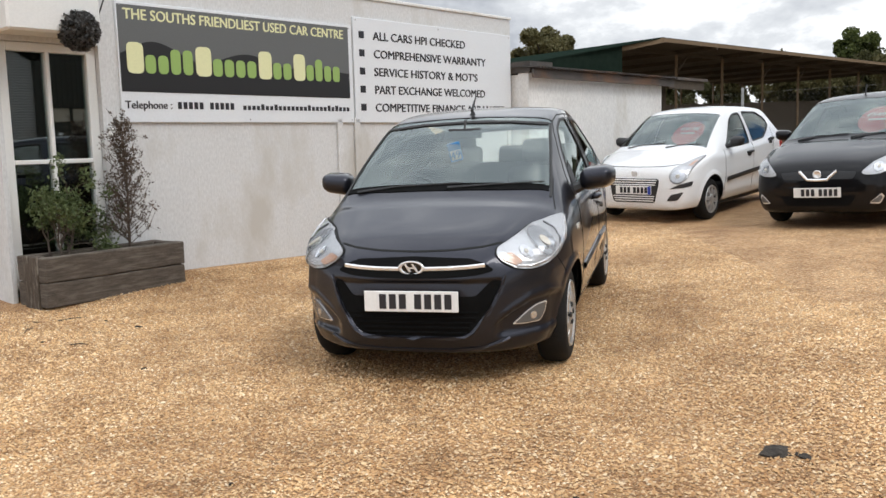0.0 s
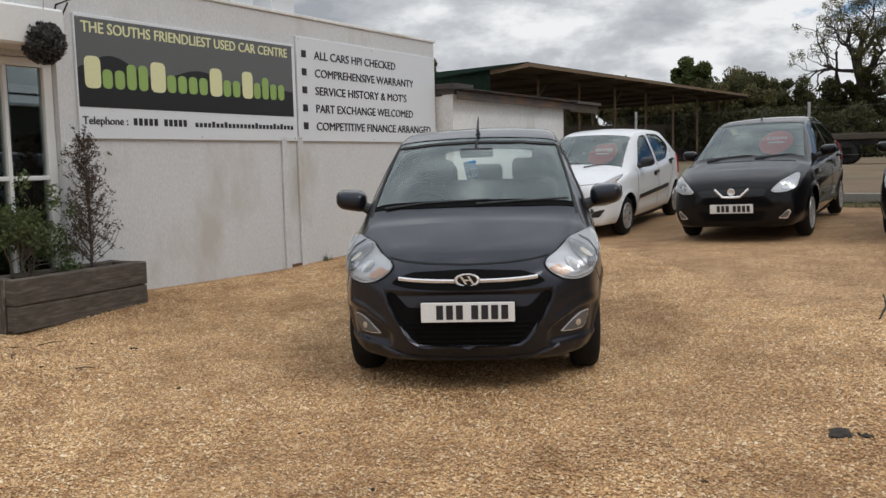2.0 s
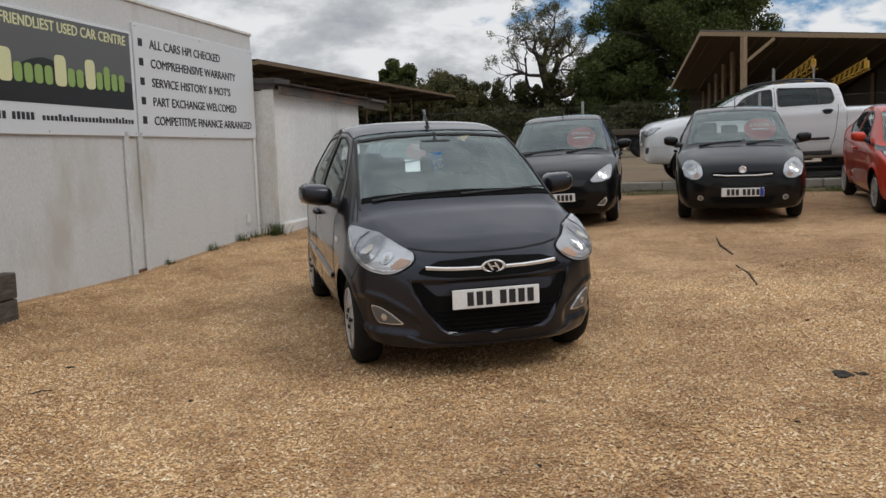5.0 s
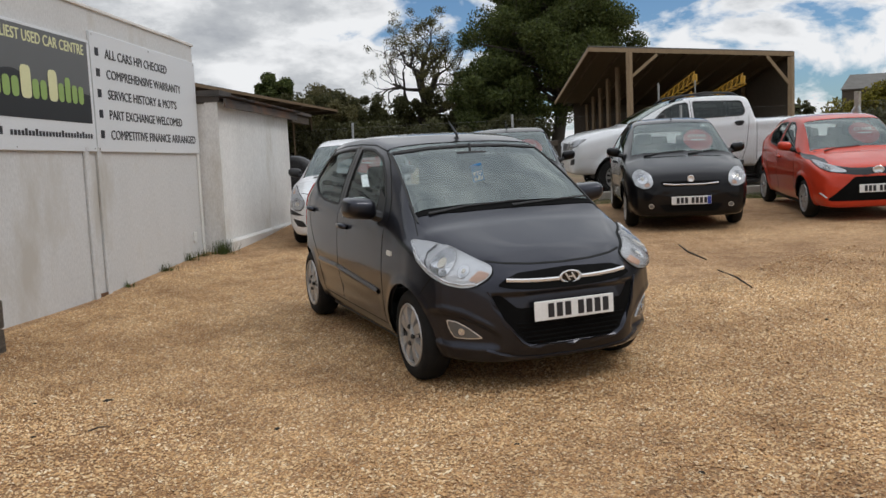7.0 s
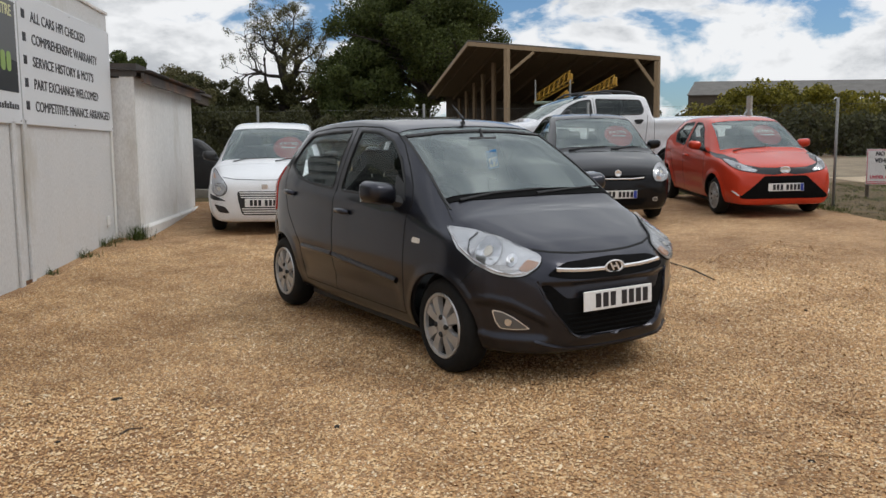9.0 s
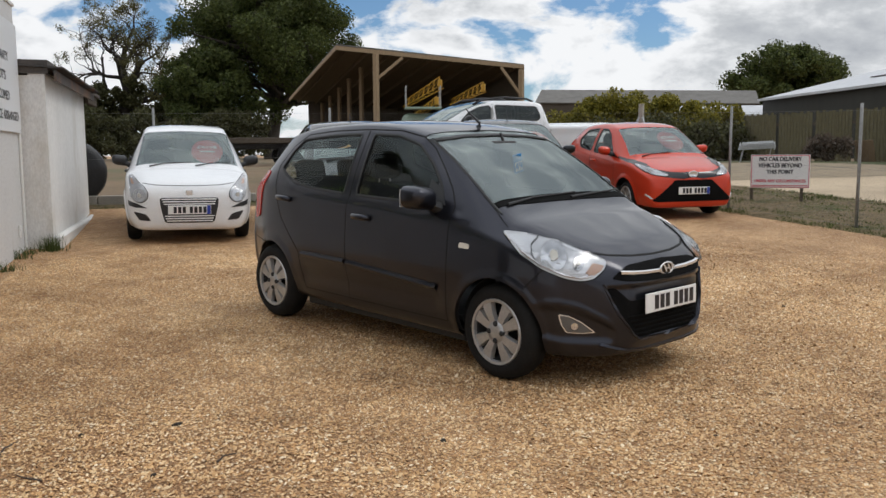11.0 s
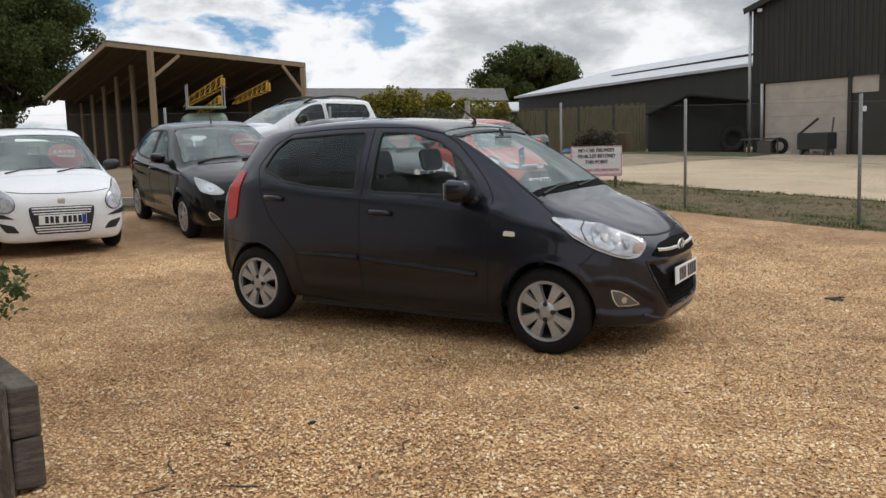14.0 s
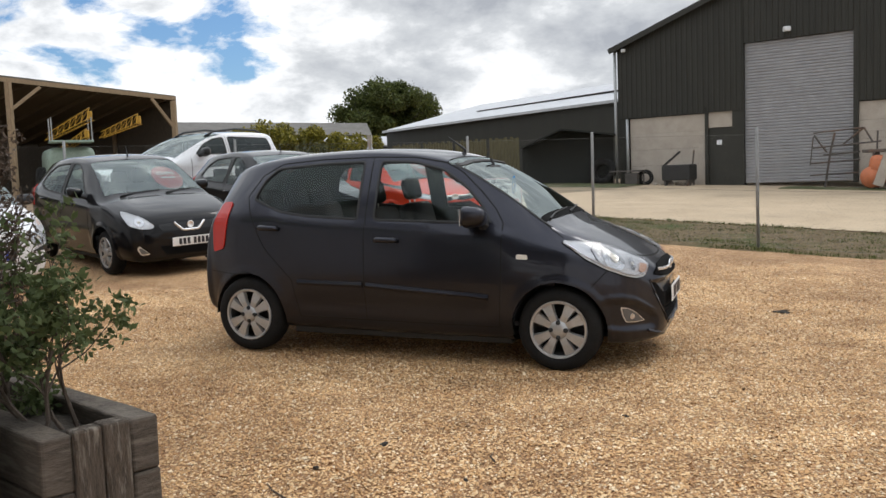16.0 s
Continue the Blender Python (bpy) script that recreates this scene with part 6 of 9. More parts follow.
for s in (1, -1):
    v = "L" if s > 0 else "R"
    ribbon(sh, "side_step", [(-0.55, 0.57), (-2.45, 0.58)], v, 0.07, M_BLACKPL, car, 0.03, 0.02, label="black side step")
    ribbon(sh, "door_strip", [(-1.62, 0.83), (-2.40, 0.84)], v, 0.05, M_BLACKPL, car, 0.006, 0.004, label="black door strip")
    decal(sh, "bumper_slot", round_poly([(s * 0.60, 0.66), (s * 0.80, 0.68), (s * 0.82, 0.80), (s * 0.64, 0.76)], 0.02), "F", M_BLACKPL, car, 0.006, 0.01, 0.04)


# ---- sign boards on the office wall ----
def flat_on_wall(a, z, off):
    """A matrix whose x runs along the wall, y up it and z out of it."""
    p = WALL0 + WD * a + WN * off
    return Matrix(((WD.x, 0, WN.x, p.x), (WD.y, 0, WN.y, p.y), (0, 1, 0, z), (0, 0, 0, 1)))


def shape_on(parent, name, pts, z, material, label=""):
    bm = bmesh.new()
    vs = [bm.verts.new((x, y, z)) for x, y in pts]
    f = bm.faces.new(vs)
    r = bmesh.ops.extrude_face_region(bm, geom=[f])
    bmesh.ops.translate(bm, verts=[v for v in r["geom"] if isinstance(v, bmesh.types.BMVert)], vec=(0, 0, 0.0015))
    bmesh.ops.recalc_face_normals(bm, faces=bm.faces)
    return part(name, bm, material, parent, label)


sign = thing("sign_board", flat_on_wall(-0.02, 1.568, 0.0), "white framed sign board with a grey printed panel", "sign")
part("board", bm_box((2.90, 1.115, 0.028), (1.45, 0.557, 0.016), 0.004), M_WHITE_SIGN, sign)
shape_on(sign, "printed_panel", [(0.012, 0.285), (2.845, 0.28), (2.845, 1.09), (0.012, 1.085)], 0.0305, M_GREY_SIGN)
hill = [(0.014, 0.286), (2.843, 0.282)] + [(2.843 - 2.829 * k / 60, 0.55 + max(0.21 * math.exp(-((2.843 - 2.829 * k / 60 - 0.36) / 0.36) ** 2), 0.15 * math.exp(-((2.843 - 2.829 * k / 60 - 1.42) / 0.40) ** 2), 0.06 * math.exp(-((2.843 - 2.829 * k / 60 - 2.3) / 0.4) ** 2))) for k in range(61)]
shape_on(sign, "printed_hill", hill, 0.032, M_BLACK_SIGN, "black printed hills")
text_ob("slogan_lettering", "THE SOUTHS FRIENDLIEST USED CAR CENTRE", 0.098, M_CREAM_INK, sign, pose(0.07, 0.955, 0.032), 'LEFT', 0.0035, 2.70)
# the trader's name stands as plain blocks
x = 0.08
for word, first, width in (("a", 0.17, 0.134), ("b", 0.18, 0.138), ("c", 0.17, 0.135), ("d", 0.16, 0.128)):
    cap = shape_on(sign, "name_block", round_poly([(x, 0.455), (x + first, 0.455), (x + first, 0.745), (x, 0.745)], 0.06), 0.035, M_CREAM_INK)
    x += first + 0.016
    for k in range({"a": 4, "b": 4, "c": 2, "d": 4}[word]):
        tall = (word, k) in (("a", 2), ("a", 3), ("d", 1))
        shape_on(sign, "name_block", round_poly([(x, 0.46), (x + width - 0.026, 0.46), (x + width - 0.026, 0.70 if tall else 0.635), (x, 0.70 if tall else 0.635)], 0.05), 0.035, M_GREEN_INK)
        x += width
    x += 0.008
text_ob("telephone_lettering", "Telephone :", 0.072, M_INK, sign, pose(0.035, 0.13, 0.0305), 'LEFT', 0.003, 0.49)
for k in range(11):
    if k != 5:
        shape_on(sign, "number_bar", [(0.585 + k * 0.0605, 0.13), (0.628 + k * 0.0605, 0.13), (0.628 + k * 0.0605, 0.198), (0.585 + k * 0.0605, 0.198)], 0.0305, M_INK)
for k in range(26):
    h = 0.062 if k in (4, 7, 15, 20, 22) else 0.045
    shape_on(sign, "address_bar", [(1.345 + k * 0.0575, 0.13), (1.386 + k * 0.0575, 0.13), (1.386 + k * 0.0575, 0.13 + h), (1.345 + k * 0.0575, 0.13 + h)], 0.0305, M_INK)

sign2 = thing("sign_board", flat_on_wall(2.91, 1.568, 0.0), "white sign board with black lettering and square bullets", "sign")
part("board", bm_box((3.0, 1.225, 0.028), (1.50, 0.612, 0.016), 0.004), M_WHITE_SIGN, sign2)
for k, (words, wide) in enumerate((("ALL CARS HPI CHECKED", 1.70), ("COMPREHENSIVE WARRANTY", 2.12), ("SERVICE HISTORY & MOT'S", 1.94), ("PART EXCHANGE WELCOMED", 2.09), ("COMPETITIVE FINANCE ARRANGED", 2.54))):
    zz = 0.978 - k * 0.2115
    shape_on(sign2, "bullet", [(0.085, zz + 0.008), (0.17, zz + 0.008), (0.17, zz + 0.09), (0.085, zz + 0.09)], 0.0305, M_INK)
    text_ob("lettering", words, 0.098, M_INK, sign2, pose(0.315, zz, 0.0305), 'LEFT', 0.0045, wide)
for sg, w, h in ((sign, 2.86, 1.08), (sign2, 2.96, 1.19)):
    for px in (0.04, w / 2, w):
        for pz in (0.03, h):
            b = part("screw", bm_lathe([(0.0, 0.004), (0.008, 0.003), (0.009, 0.0)], 8, 'z'), M_GALV, sg)
            b.matrix_basis = pose(px, pz, 0.030)


# ---- foliage makers ----
def leaf_cloud(name, centres, spread, count, size, material, parent=None, seed=1, flat=1.0, label="", long=1.6):
    """Small separate leaves scattered round the given centres, as one mesh."""
    rng = np.random.default_rng(seed)
    C = np.array([tuple(c) for c in centres])
    sp = np.broadcast_to(np.asarray(spread, float), (len(C),))
    k = rng.integers(0, len(C), count)
    r = rng.normal(0, 1, (count, 3))
    r /= np.linalg.norm(r, axis=1)[:, None]
    rad = sp[k] * rng.random(count) ** 0.45
    P = C[k] + r * rad[:, None] * np.array((1, 1, flat))
    a = rng.normal(0, 1, (count, 3)); a /= np.linalg.norm(a, axis=1)[:, None]
    b = np.cross(a, rng.normal(0, 1, (count, 3))); b /= np.linalg.norm(b, axis=1)[:, None]
    s = size * (0.6 + 0.8 * rng.random(count))[:, None]
    n = np.cross(a, b)
    V = np.stack([P - a * s * long, P - b * s + n * s * 0.25, P + a * s * long, P + b * s + n * s * 0.25], 1).reshape(-1, 3)
    me = bpy.data.meshes.new(name)
    me.vertices.add(len(V)); me.vertices.foreach_set("co", V.ravel())
    me.loops.add(4 * count); me.loops.foreach_set("vertex_index", np.arange(4 * count))
    me.polygons.add(count); me.polygons.foreach_set("loop_start", np.arange(0, 4 * count, 4))
    me.update(calc_edges=True)
    me.materials.append(material)
    ob = new(name, me)
    if parent:
        ob.parent = parent
    if label:
        tagged(ob, label)
    return ob


def limbs(rng, base, direction, length, radius, depth, bm, tips, bend=0.35, split=(2, 4), up=0.15, keep=0.68):
    """Tapered limbs that fork; collects the tips."""
    pts, rad = [Vector(base)], [radius]
    d = Vector(direction).normalized()
    n = 4
    for i in range(n):
        d = (d + Vector(rng.normal(0, bend * 0.4, 3)) + Vector((0, 0, up * 0.3))).normalized()
        pts.append(pts[-1] + d * length / n)
        rad.append(radius * (1 - 0.42 * (i + 1) / n))
    bm_tube(pts, rad, 7 if radius > 0.1 else 5, bm, cap=False)
    if depth == 0:
        tips.append(pts[-1])
        tips.append(pts[-2])
        return
    for _ in range(int(rng.integers(split[0], split[1] + 1))):
        at = pts[int(rng.integers(2, n + 1))]
        side = Vector(rng.normal(0, 1, 3))
        side = (side - d * side.dot(d)).normalized()
        limbs(rng, at, d * (0.75 + 0.3 * rng.random()) + side * (0.6 + 0.5 * rng.random()) + Vector((0, 0, up)), length * (keep + 0.15 * (rng.random() - 0.5)), radius * 0.52, depth - 1, bm, tips, bend, split, up, keep)


def tree(name, place, height, width, seed, label, leaf, leaves, leaf_size, clump=0.2, clumps=40, bole=0.12, trunk=0.35, bare=0.0, bark=None):
    """A forking trunk whose limbs reach out to leafy clumps that fill an uneven crown. bare: the share of limbs that end in twigs."""
    rng = np.random.default_rng(seed)
    x, y = place
    root = thing(name, pose(x, y, float(ground_z(x, y)) - 0.05), label, "tree")
    bm, tips, spread = bmesh.new(), [], []
    zc, rz, rx = height * (1 + bole) / 2, height * (1 - bole) / 2, width / 2
    fork = Vector((rng.normal(0, 0.2), rng.normal(0, 0.2), height * (bole + 0.10)))
    bm_tube([(0, 0, -0.2), (0.05, 0, height * bole * 0.5), fork], [trunk * 1.25, trunk, trunk * 0.85], 9, bm, False)
    leader = Vector((rng.normal(0, rx * 0.12), rng.normal(0, rx * 0.12), height * 0.72))
    bm_tube([fork, fork.lerp(leader, 0.5) + Vector((rng.normal(0, rx * 0.06), 0, 0)), leader], [trunk * 0.8, trunk * 0.5, trunk * 0.2], 7, bm, False)
    for k in range(clumps):
        q = rng.normal(0, 1, 3)
        q = q / np.linalg.norm(q) * (rng.random() ** 0.4) * (0.78 + 0.22 * noise.noise(Vector(q) * 1.3 + Vector((seed, 0, 0))))
        c = Vector((q[0] * rx, q[1] * rx, zc + q[2] * rz))
        base = fork.lerp(leader, min(0.95, max(0.0, (c.z - fork.z) / max(0.1, leader.z - fork.z) - 0.25)))
        mid = base.lerp(c, 0.5) + Vector(rng.normal(0, 0.06 * height, 3)) * 0.6
        r0 = trunk * (0.30 + 0.25 * rng.random())
        bm_tube([base, base.lerp(mid, 0.6), mid, mid.lerp(c, 0.6) + Vector(rng.normal(0, 0.02 * height, 3)), c], [r0, r0 * 0.75, r0 * 0.5, r0 * 0.3, r0 * 0.12], 5, bm, False)
        for _ in range(5):
            e = c + Vector(rng.normal(0, clump * rx * 0.55, 3))
            bm_tube([mid.lerp(c, 0.7), e], [r0 * 0.22, r0 * 0.05], 4, bm, False)
            if rng.random() < 0.5:
                bm_tube([e, e + Vector(rng.normal(0, clump * rx * 0.3, 3))], [r0 * 0.08, r0 * 0.03], 3, bm, False)
        if rng.random() >= bare:
            tips.append(c)
            spread.append(clump * rx * (0.7 + 0.8 * rng.random()))
    part("trunk", bm, bark or M_BARK, root, smooth=True)
    leaf_cloud("crown", tips, spread, leaves, leaf_size, leaf, root, seed, 0.8)
    return root


# ---- planter by the door ----
PU, PV = Vector((0.58, 0.815, 0)).normalized(), Vector((-0.815, 0.58, 0)).normalized()
PL_M = Matrix(((PU.x, PV.x, 0, -3.40), (PU.y, PV.y, 0, 7.33), (0, 0, 1, 0), (0, 0, 0, 1)))
planter = thing("planter", PL_M, "weathered railway-sleeper planter box on the gravel", "planter")
PLEN, PWID, PTH = 1.36, 0.45, 0.115


def sleeper(size, centre, seed):
    bm = bm_box(size, centre, 0.012, 2)
    bmesh.ops.subdivide_edges(bm, edges=[e for e in bm.edges if e.calc_length() > 0.2], cuts=6, use_grid_fill=True)
    for v in bm.verts:
        v.co += Vector(noise.noise_vector(v.co * 7 + Vector((seed, 0, 0)))) * 0.006
    return bm


for k, (z0, z1) in enumerate(((0.03, 0.232), (0.237, 0.445))):
    part("sleeper", sleeper((PLEN, PTH, z1 - z0), (PLEN / 2, PTH / 2, (z0 + z1) / 2), k), M_SLEEPER, planter)
    part("sleeper", sleeper((PLEN, PTH, z1 - z0), (PLEN / 2, PWID - PTH / 2, (z0 + z1) / 2), k + 5), M_SLEEPER, planter)
    part("sleeper", sleeper((0.09, PWID - 2 * PTH - 0.004, z1 - z0), (PLEN - 0.05, PWID / 2, (z0 + z1) / 2), k + 8), M_SLEEPER, planter)
for k, y in enumerate((0.1705, 0.2795)):
    part("end_board", sleeper((0.085, 0.106, 0.445), (0.028, y, 0.232), k + 11), M_END_BOARD, planter)
bm = bmesh.new()
bmesh.ops.create_grid(bm, x_segments=20, y_segments=8, size=0.5, matrix=Matrix.Translation((PLEN / 2, PWID / 2, 0.38)) @ Matrix.Diagonal((PLEN - 0.19, PWID - 2 * PTH - 0.01, 1, 1)))
for v in bm.verts:
    v.co.z += 0.02 * noise.noise(v.co * 9)
part("soil", bm, M_SOIL, planter)


def shrub(place, z, height, seed, label, leaf, leaves, leaf_size, spread, wood, depth=3, cone=False, stems=5):
    rng = np.random.default_rng(seed)
    root = thing("shrub", pose(place[0], place[1], z), label, "shrub")
    bm, tips = bmesh.new(), []
    if cone:
        bm_tube([(0, 0, 0), (0.01, 0.01, height * 0.5), (0, 0, height)], [0.014, 0.009, 0.003], 6, bm)
        for i in range(90):
            h = height * (0.06 + 0.9 * i / 90)
            a = rng.random() * 6.28
            l = 0.20 * (1 - (h / height) ** 1.4) ** 0.8 * (0.55 + 0.6 * rng.random()) + 0.03
            p = Vector((0, 0, h)); q = p + Vector((math.cos(a) * l * 0.7, math.sin(a) * l * 0.7, l * 0.6)); r = p + Vector((math.cos(a) * l, math.sin(a) * l, l * 1.25))
            bm_tube([p, q, r], [0.004, 0.003, 0.0015], 4, bm, False)
            tips += [q, r, (p + q) / 2]
            for _ in range(2):
                e = q + Vector(rng.normal(0, 0.05, 3)) + Vector((0, 0, 0.05))
                bm_tube([q, e], [0.002, 0.001], 3, bm, False)
                tips.append(e)
    else:
        for _ in range(stems):
            d = Vector((rng.normal(0, 0.55), rng.normal(0, 0.55), 1))
            limbs(rng, (rng.normal(0, 0.05), rng.normal(0, 0.03), 0), d, height * (0.30 + 0.15 * rng.random()), 0.010, depth, bm, tips, 0.5, (2, 4), 0.10, 0.72)
    part("branchwork", bm, wood, root)
    leaf_cloud("leaves", tips, spread, leaves, leaf_size, leaf, root, seed, 1.0, long=2.0)
    return root


p1 = PL_M @ Vector((0.30, 0.22, 0))
p2 = PL_M @ Vector((0.92, 0.20, 0))
shrub((p1.x, p1.y), 0.37, 0.88, 21, "green leafy shrub growing in the planter", M_LEAF_SHRUB, 4000, 0.0095, 0.075, M_TWIG, 3, stems=5)
shrub((p2.x, p2.y), 0.37, 1.22, 5, "browned dead conical conifer in the planter", M_LEAF_BROWN, 3600, 0.006, 0.035, M_TWIG, cone=True)

# hanging topiary ball under the shutter box
ball = thing("hanging_ball", pose(-3.22, 7.90, 2.33), "dark clipped artificial topiary ball hanging by the door", "topiary ball")
rng = np.random.default_rng(4)
q = rng.normal(0, 1, (700, 3)); q = q / np.linalg.norm(q, axis=1)[:, None] * 0.15
leaf_cloud("leaves", q, 0.03, 5000, 0.010, M_LEAF_BALL, ball, 8)
part("core", bm_lathe([(0.001, -0.14), (0.08, -0.115), (0.125, -0.06), (0.14, 0), (0.125, 0.06), (0.08, 0.115), (0.001, 0.14)], 16, 'z'), M_SOIL, ball, smooth=True)
part("chain", bm_tube([(0, 0, 0.14), (0.02, 0.02, 0.42)], 0.004, 6), M_GALV, ball)
bracket = thing("hanging_bracket", flat_on_wall(-0.18, 2.62, 0.0), "black iron hanging bracket on the wall", "bracket")
part("arm", bm_tube([(0, 0, 0.0), (0, 0.10, 0.03), (0, 0.13, 0.30), (-0.05, 0.11, 0.42)], 0.009, 6), M_BLACKPL, bracket)
part("brace", bm_tube([(0, -0.12, 0.0), (0, 0.10, 0.2)], 0.007, 6), M_BLACKPL, bracket)


# ---- wire fence ----
def fence_run(p0, p1, n, height, label):
    run = thing("wire_fence", pose(0, 0, 0), label, "fence", "yard fence")
    for k in range(n + 1):
        p = p0 + (p1 - p0) * k / n
        z = float(ground_z(p.x, p.y))
        lean = Vector((0.012 * math.sin(k * 2.3), 0.012 * math.cos(k * 1.7), 0))
        part("post", bm_tube([(p.x, p.y, z - 0.1), (p.x + lean.x, p.y + lean.y, z + height + 0.10)], 0.023, 10), M_POST, run, smooth=True)
    d = p1 - p0
    length = d.length
    d = d.normalized()
    side = Vector((-d.y, d.x, 0)) * 0.03
    vs, fs = [], []

    def wire(a, za, b, zb, r=0.00046):
        pa, pb = p0 + d * a + side, p0 + d * b + side
        A = Vector((pa.x, pa.y, float(ground_z(pa.x, pa.y)) + za)); B = Vector((pb.x, pb.y, float(ground_z(pb.x, pb.y)) + zb))
        t = (B - A).normalized()
        u = side.normalized() * r
        w = t.cross(u).normalized() * r
        k = len(vs)
        for P in (A, B):
            vs.extend([tuple(P + u), tuple(P - u * 0.5 + w * 0.87), tuple(P - u * 0.5 - w * 0.87)])
        fs.extend([(k, k + 1, k + 4, k + 3), (k + 1, k + 2, k + 5, k + 4), (k + 2, k, k + 3, k + 5)])
    step, h0, h1 = 0.062, 0.04, height
    run_h = h1 - h0
    a = -run_h
    while a < length:
        for s in (1, -1):
            a0, z0, a1, z1 = a, (h0 if s > 0 else h1), a + run_h, (h1 if s > 0 else h0)
            if a0 < 0:
                z0 += (z1 - z0) * (0 - a0) / (a1 - a0); a0 = 0
            if a1 > length:
                z1 = z0 + (z1 - z0) * (length - a0) / (a1 - a0); a1 = length
            wire(a0, z0, a1, z1)
        a += step
    for z in (h0, (h0 + h1) / 2, h1):
        for k in range(n):
            wire(length * k / n, z, length * (k + 1) / n, z, 0.0018)
    mesh = mesh_ob("chain_link", vs, fs, M_WIRE, run)
    tagged(mesh, kind="stuff")
    return run


FSTEP = 2.84
fence_run(FENCE0 - FD * FSTEP * 5, CORNER, 7, 1.62, "galvanised chain-link fence on slim steel posts")
back_end = CORNER + BACK_D * 12.3
run = fence_run(CORNER, back_end, 4, 1.62, "galvanised chain-link fence behind the row of cars")
cz = float(ground_z(CORNER.x, CORNER.y))
part("corner_post", bm_box((0.09, 0.09, 1.9), (CORNER.x, CORNER.y, cz + 0.85), 0.008), M_KERB, run, "concrete corner post")
part("stay", bm_tube([(CORNER.x, CORNER.y, cz + 1.6), (CORNER.x - 0.9 * FD.x, CORNER.y - 0.9 * FD.y, cz)], 0.025, 8), M_GALV, run)
part("stay", bm_tube([(CORNER.x, CORNER.y, cz + 1.6), (CORNER.x + 0.9 * BACK_D.x, CORNER.y + 0.9 * BACK_D.y, cz)], 0.025, 8), M_GALV, run)

# kerb along the back of the yard
for k in range(14):
    a = k * 0.92
    p = CORNER + BACK_D * (a + 0.6) + BACK_N * 0.35
    z = float(ground_z(p.x, p.y))
    b = part("kerb_stone", bm_box((0.90, 0.16, 0.26), (0, 0, 0), 0.015, 2), M_KERB)
    b.matrix_world = Matrix.Translation((p.x, p.y, z + 0.04)) @ Matrix.Rotation(math.atan2(BACK_D.y, BACK_D.x), 4, 'Z')
    tagged(b, "worn pale concrete kerb stone", "kerb", "back kerb")

# notice beyond the fence
NX = Vector((0.12, -0.99, 0)).normalized()
nz = float(ground_z(11.5, 6.8))
notice = thing("notice_board", Matrix(((NX.x, 0, NX.y, 11.44), (NX.y, 0, -NX.x, 7.29), (0, 1, 0, nz - 0.06), (0, 0, 0, 1))) @ Matrix.Diagonal((1.1, 1.08, 1, 1)), "white notice on two wooden legs by the fence", "sign")
part("board", bm_box((0.92, 0.56, 0.02), (0.46, 0.57, 0), 0.004), M_UPVC, notice)
for xx in (0.02, 0.80):
    part("leg", bm_box((0.05, 0.80, 0.05), (xx, 0.38, -0.04), 0.004), M_TIMBER_DARK, notice)
for k, (words, wide) in enumerate((("NO CAR DELIVERY", 0.66), ("VEHICLES BEYOND", 0.68), ("THIS POINT", 0.42))):
    text_ob("lettering", words, 0.068, M_INK, notice, pose(0.46, 0.745 - k * 0.108, 0.0105), 'CENTER', 0.0055, wide)
text_ob("lettering", "UNDER ANY CIRCUMSTANCES", 0.05, M_RED_INK, notice, pose(0.46, 0.385, 0.0105), 'CENTER', 0.0035, 0.80)
shape_on(notice, "red_band", [(0.03, 0.325), (0.89, 0.325), (0.89, 0.338), (0.03, 0.338)], 0.0105, M_RED_INK)
for a, b in (((0.01, 0.30), (0.91, 0.312)), ((0.01, 0.83), (0.91, 0.842)), ((0.01, 0.312), (0.02, 0.83)), ((0.90, 0.312), (0.91, 0.83))):
    shape_on(notice, "red_border", [a, (b[0], a[1]), b, (a[0], b[1])], 0.0102, M_RED_INK)


# ---- timber machinery shed beyond the back fence ----
def beam(name, p, q, w, h, material, parent, bevel=0.0):
    """A squared timber from p to q."""
    p, q = Vector(p), Vector(q)
    d = q - p
    x = d.normalized()
    y = Vector((0, 0, 1)).cross(x)
    y = y.normalized() if y.length > 1e-3 else Vector((0, 1, 0))
    z = x.cross(y)
    c = (p + q) / 2
    m = Matrix(((x.x, y.x, z.x, c.x), (x.y, y.y, z.y, c.y), (x.z, y.z, z.z, c.z), (0, 0, 0, 1)))
    bm = bm_box((d.length, w, h), (0, 0, 0), bevel)
    bmesh.ops.transform(bm, matrix=m, verts=bm.verts)
    return part(name, bm, material, parent)


def sheet(name, pts, thick, material, parent, label=""):
    """A flat slab with the given corners."""
    bm = bmesh.new()
    f = bm.faces.new([bm.verts.new(p) for p in pts])
    f.normal_update()
    n = f.normal.copy()
    r = bmesh.ops.extrude_face_region(bm, geom=[f])
    bmesh.ops.translate(bm, verts=[v for v in r["geom"] if isinstance(v, bmesh.types.BMVert)], vec=-n * thick)
    bmesh.ops.recalc_face_normals(bm, faces=bm.faces)
    return part(name, bm, material, parent, label)


def gz(p):
    return float(ground_z(p[0], p[1]))


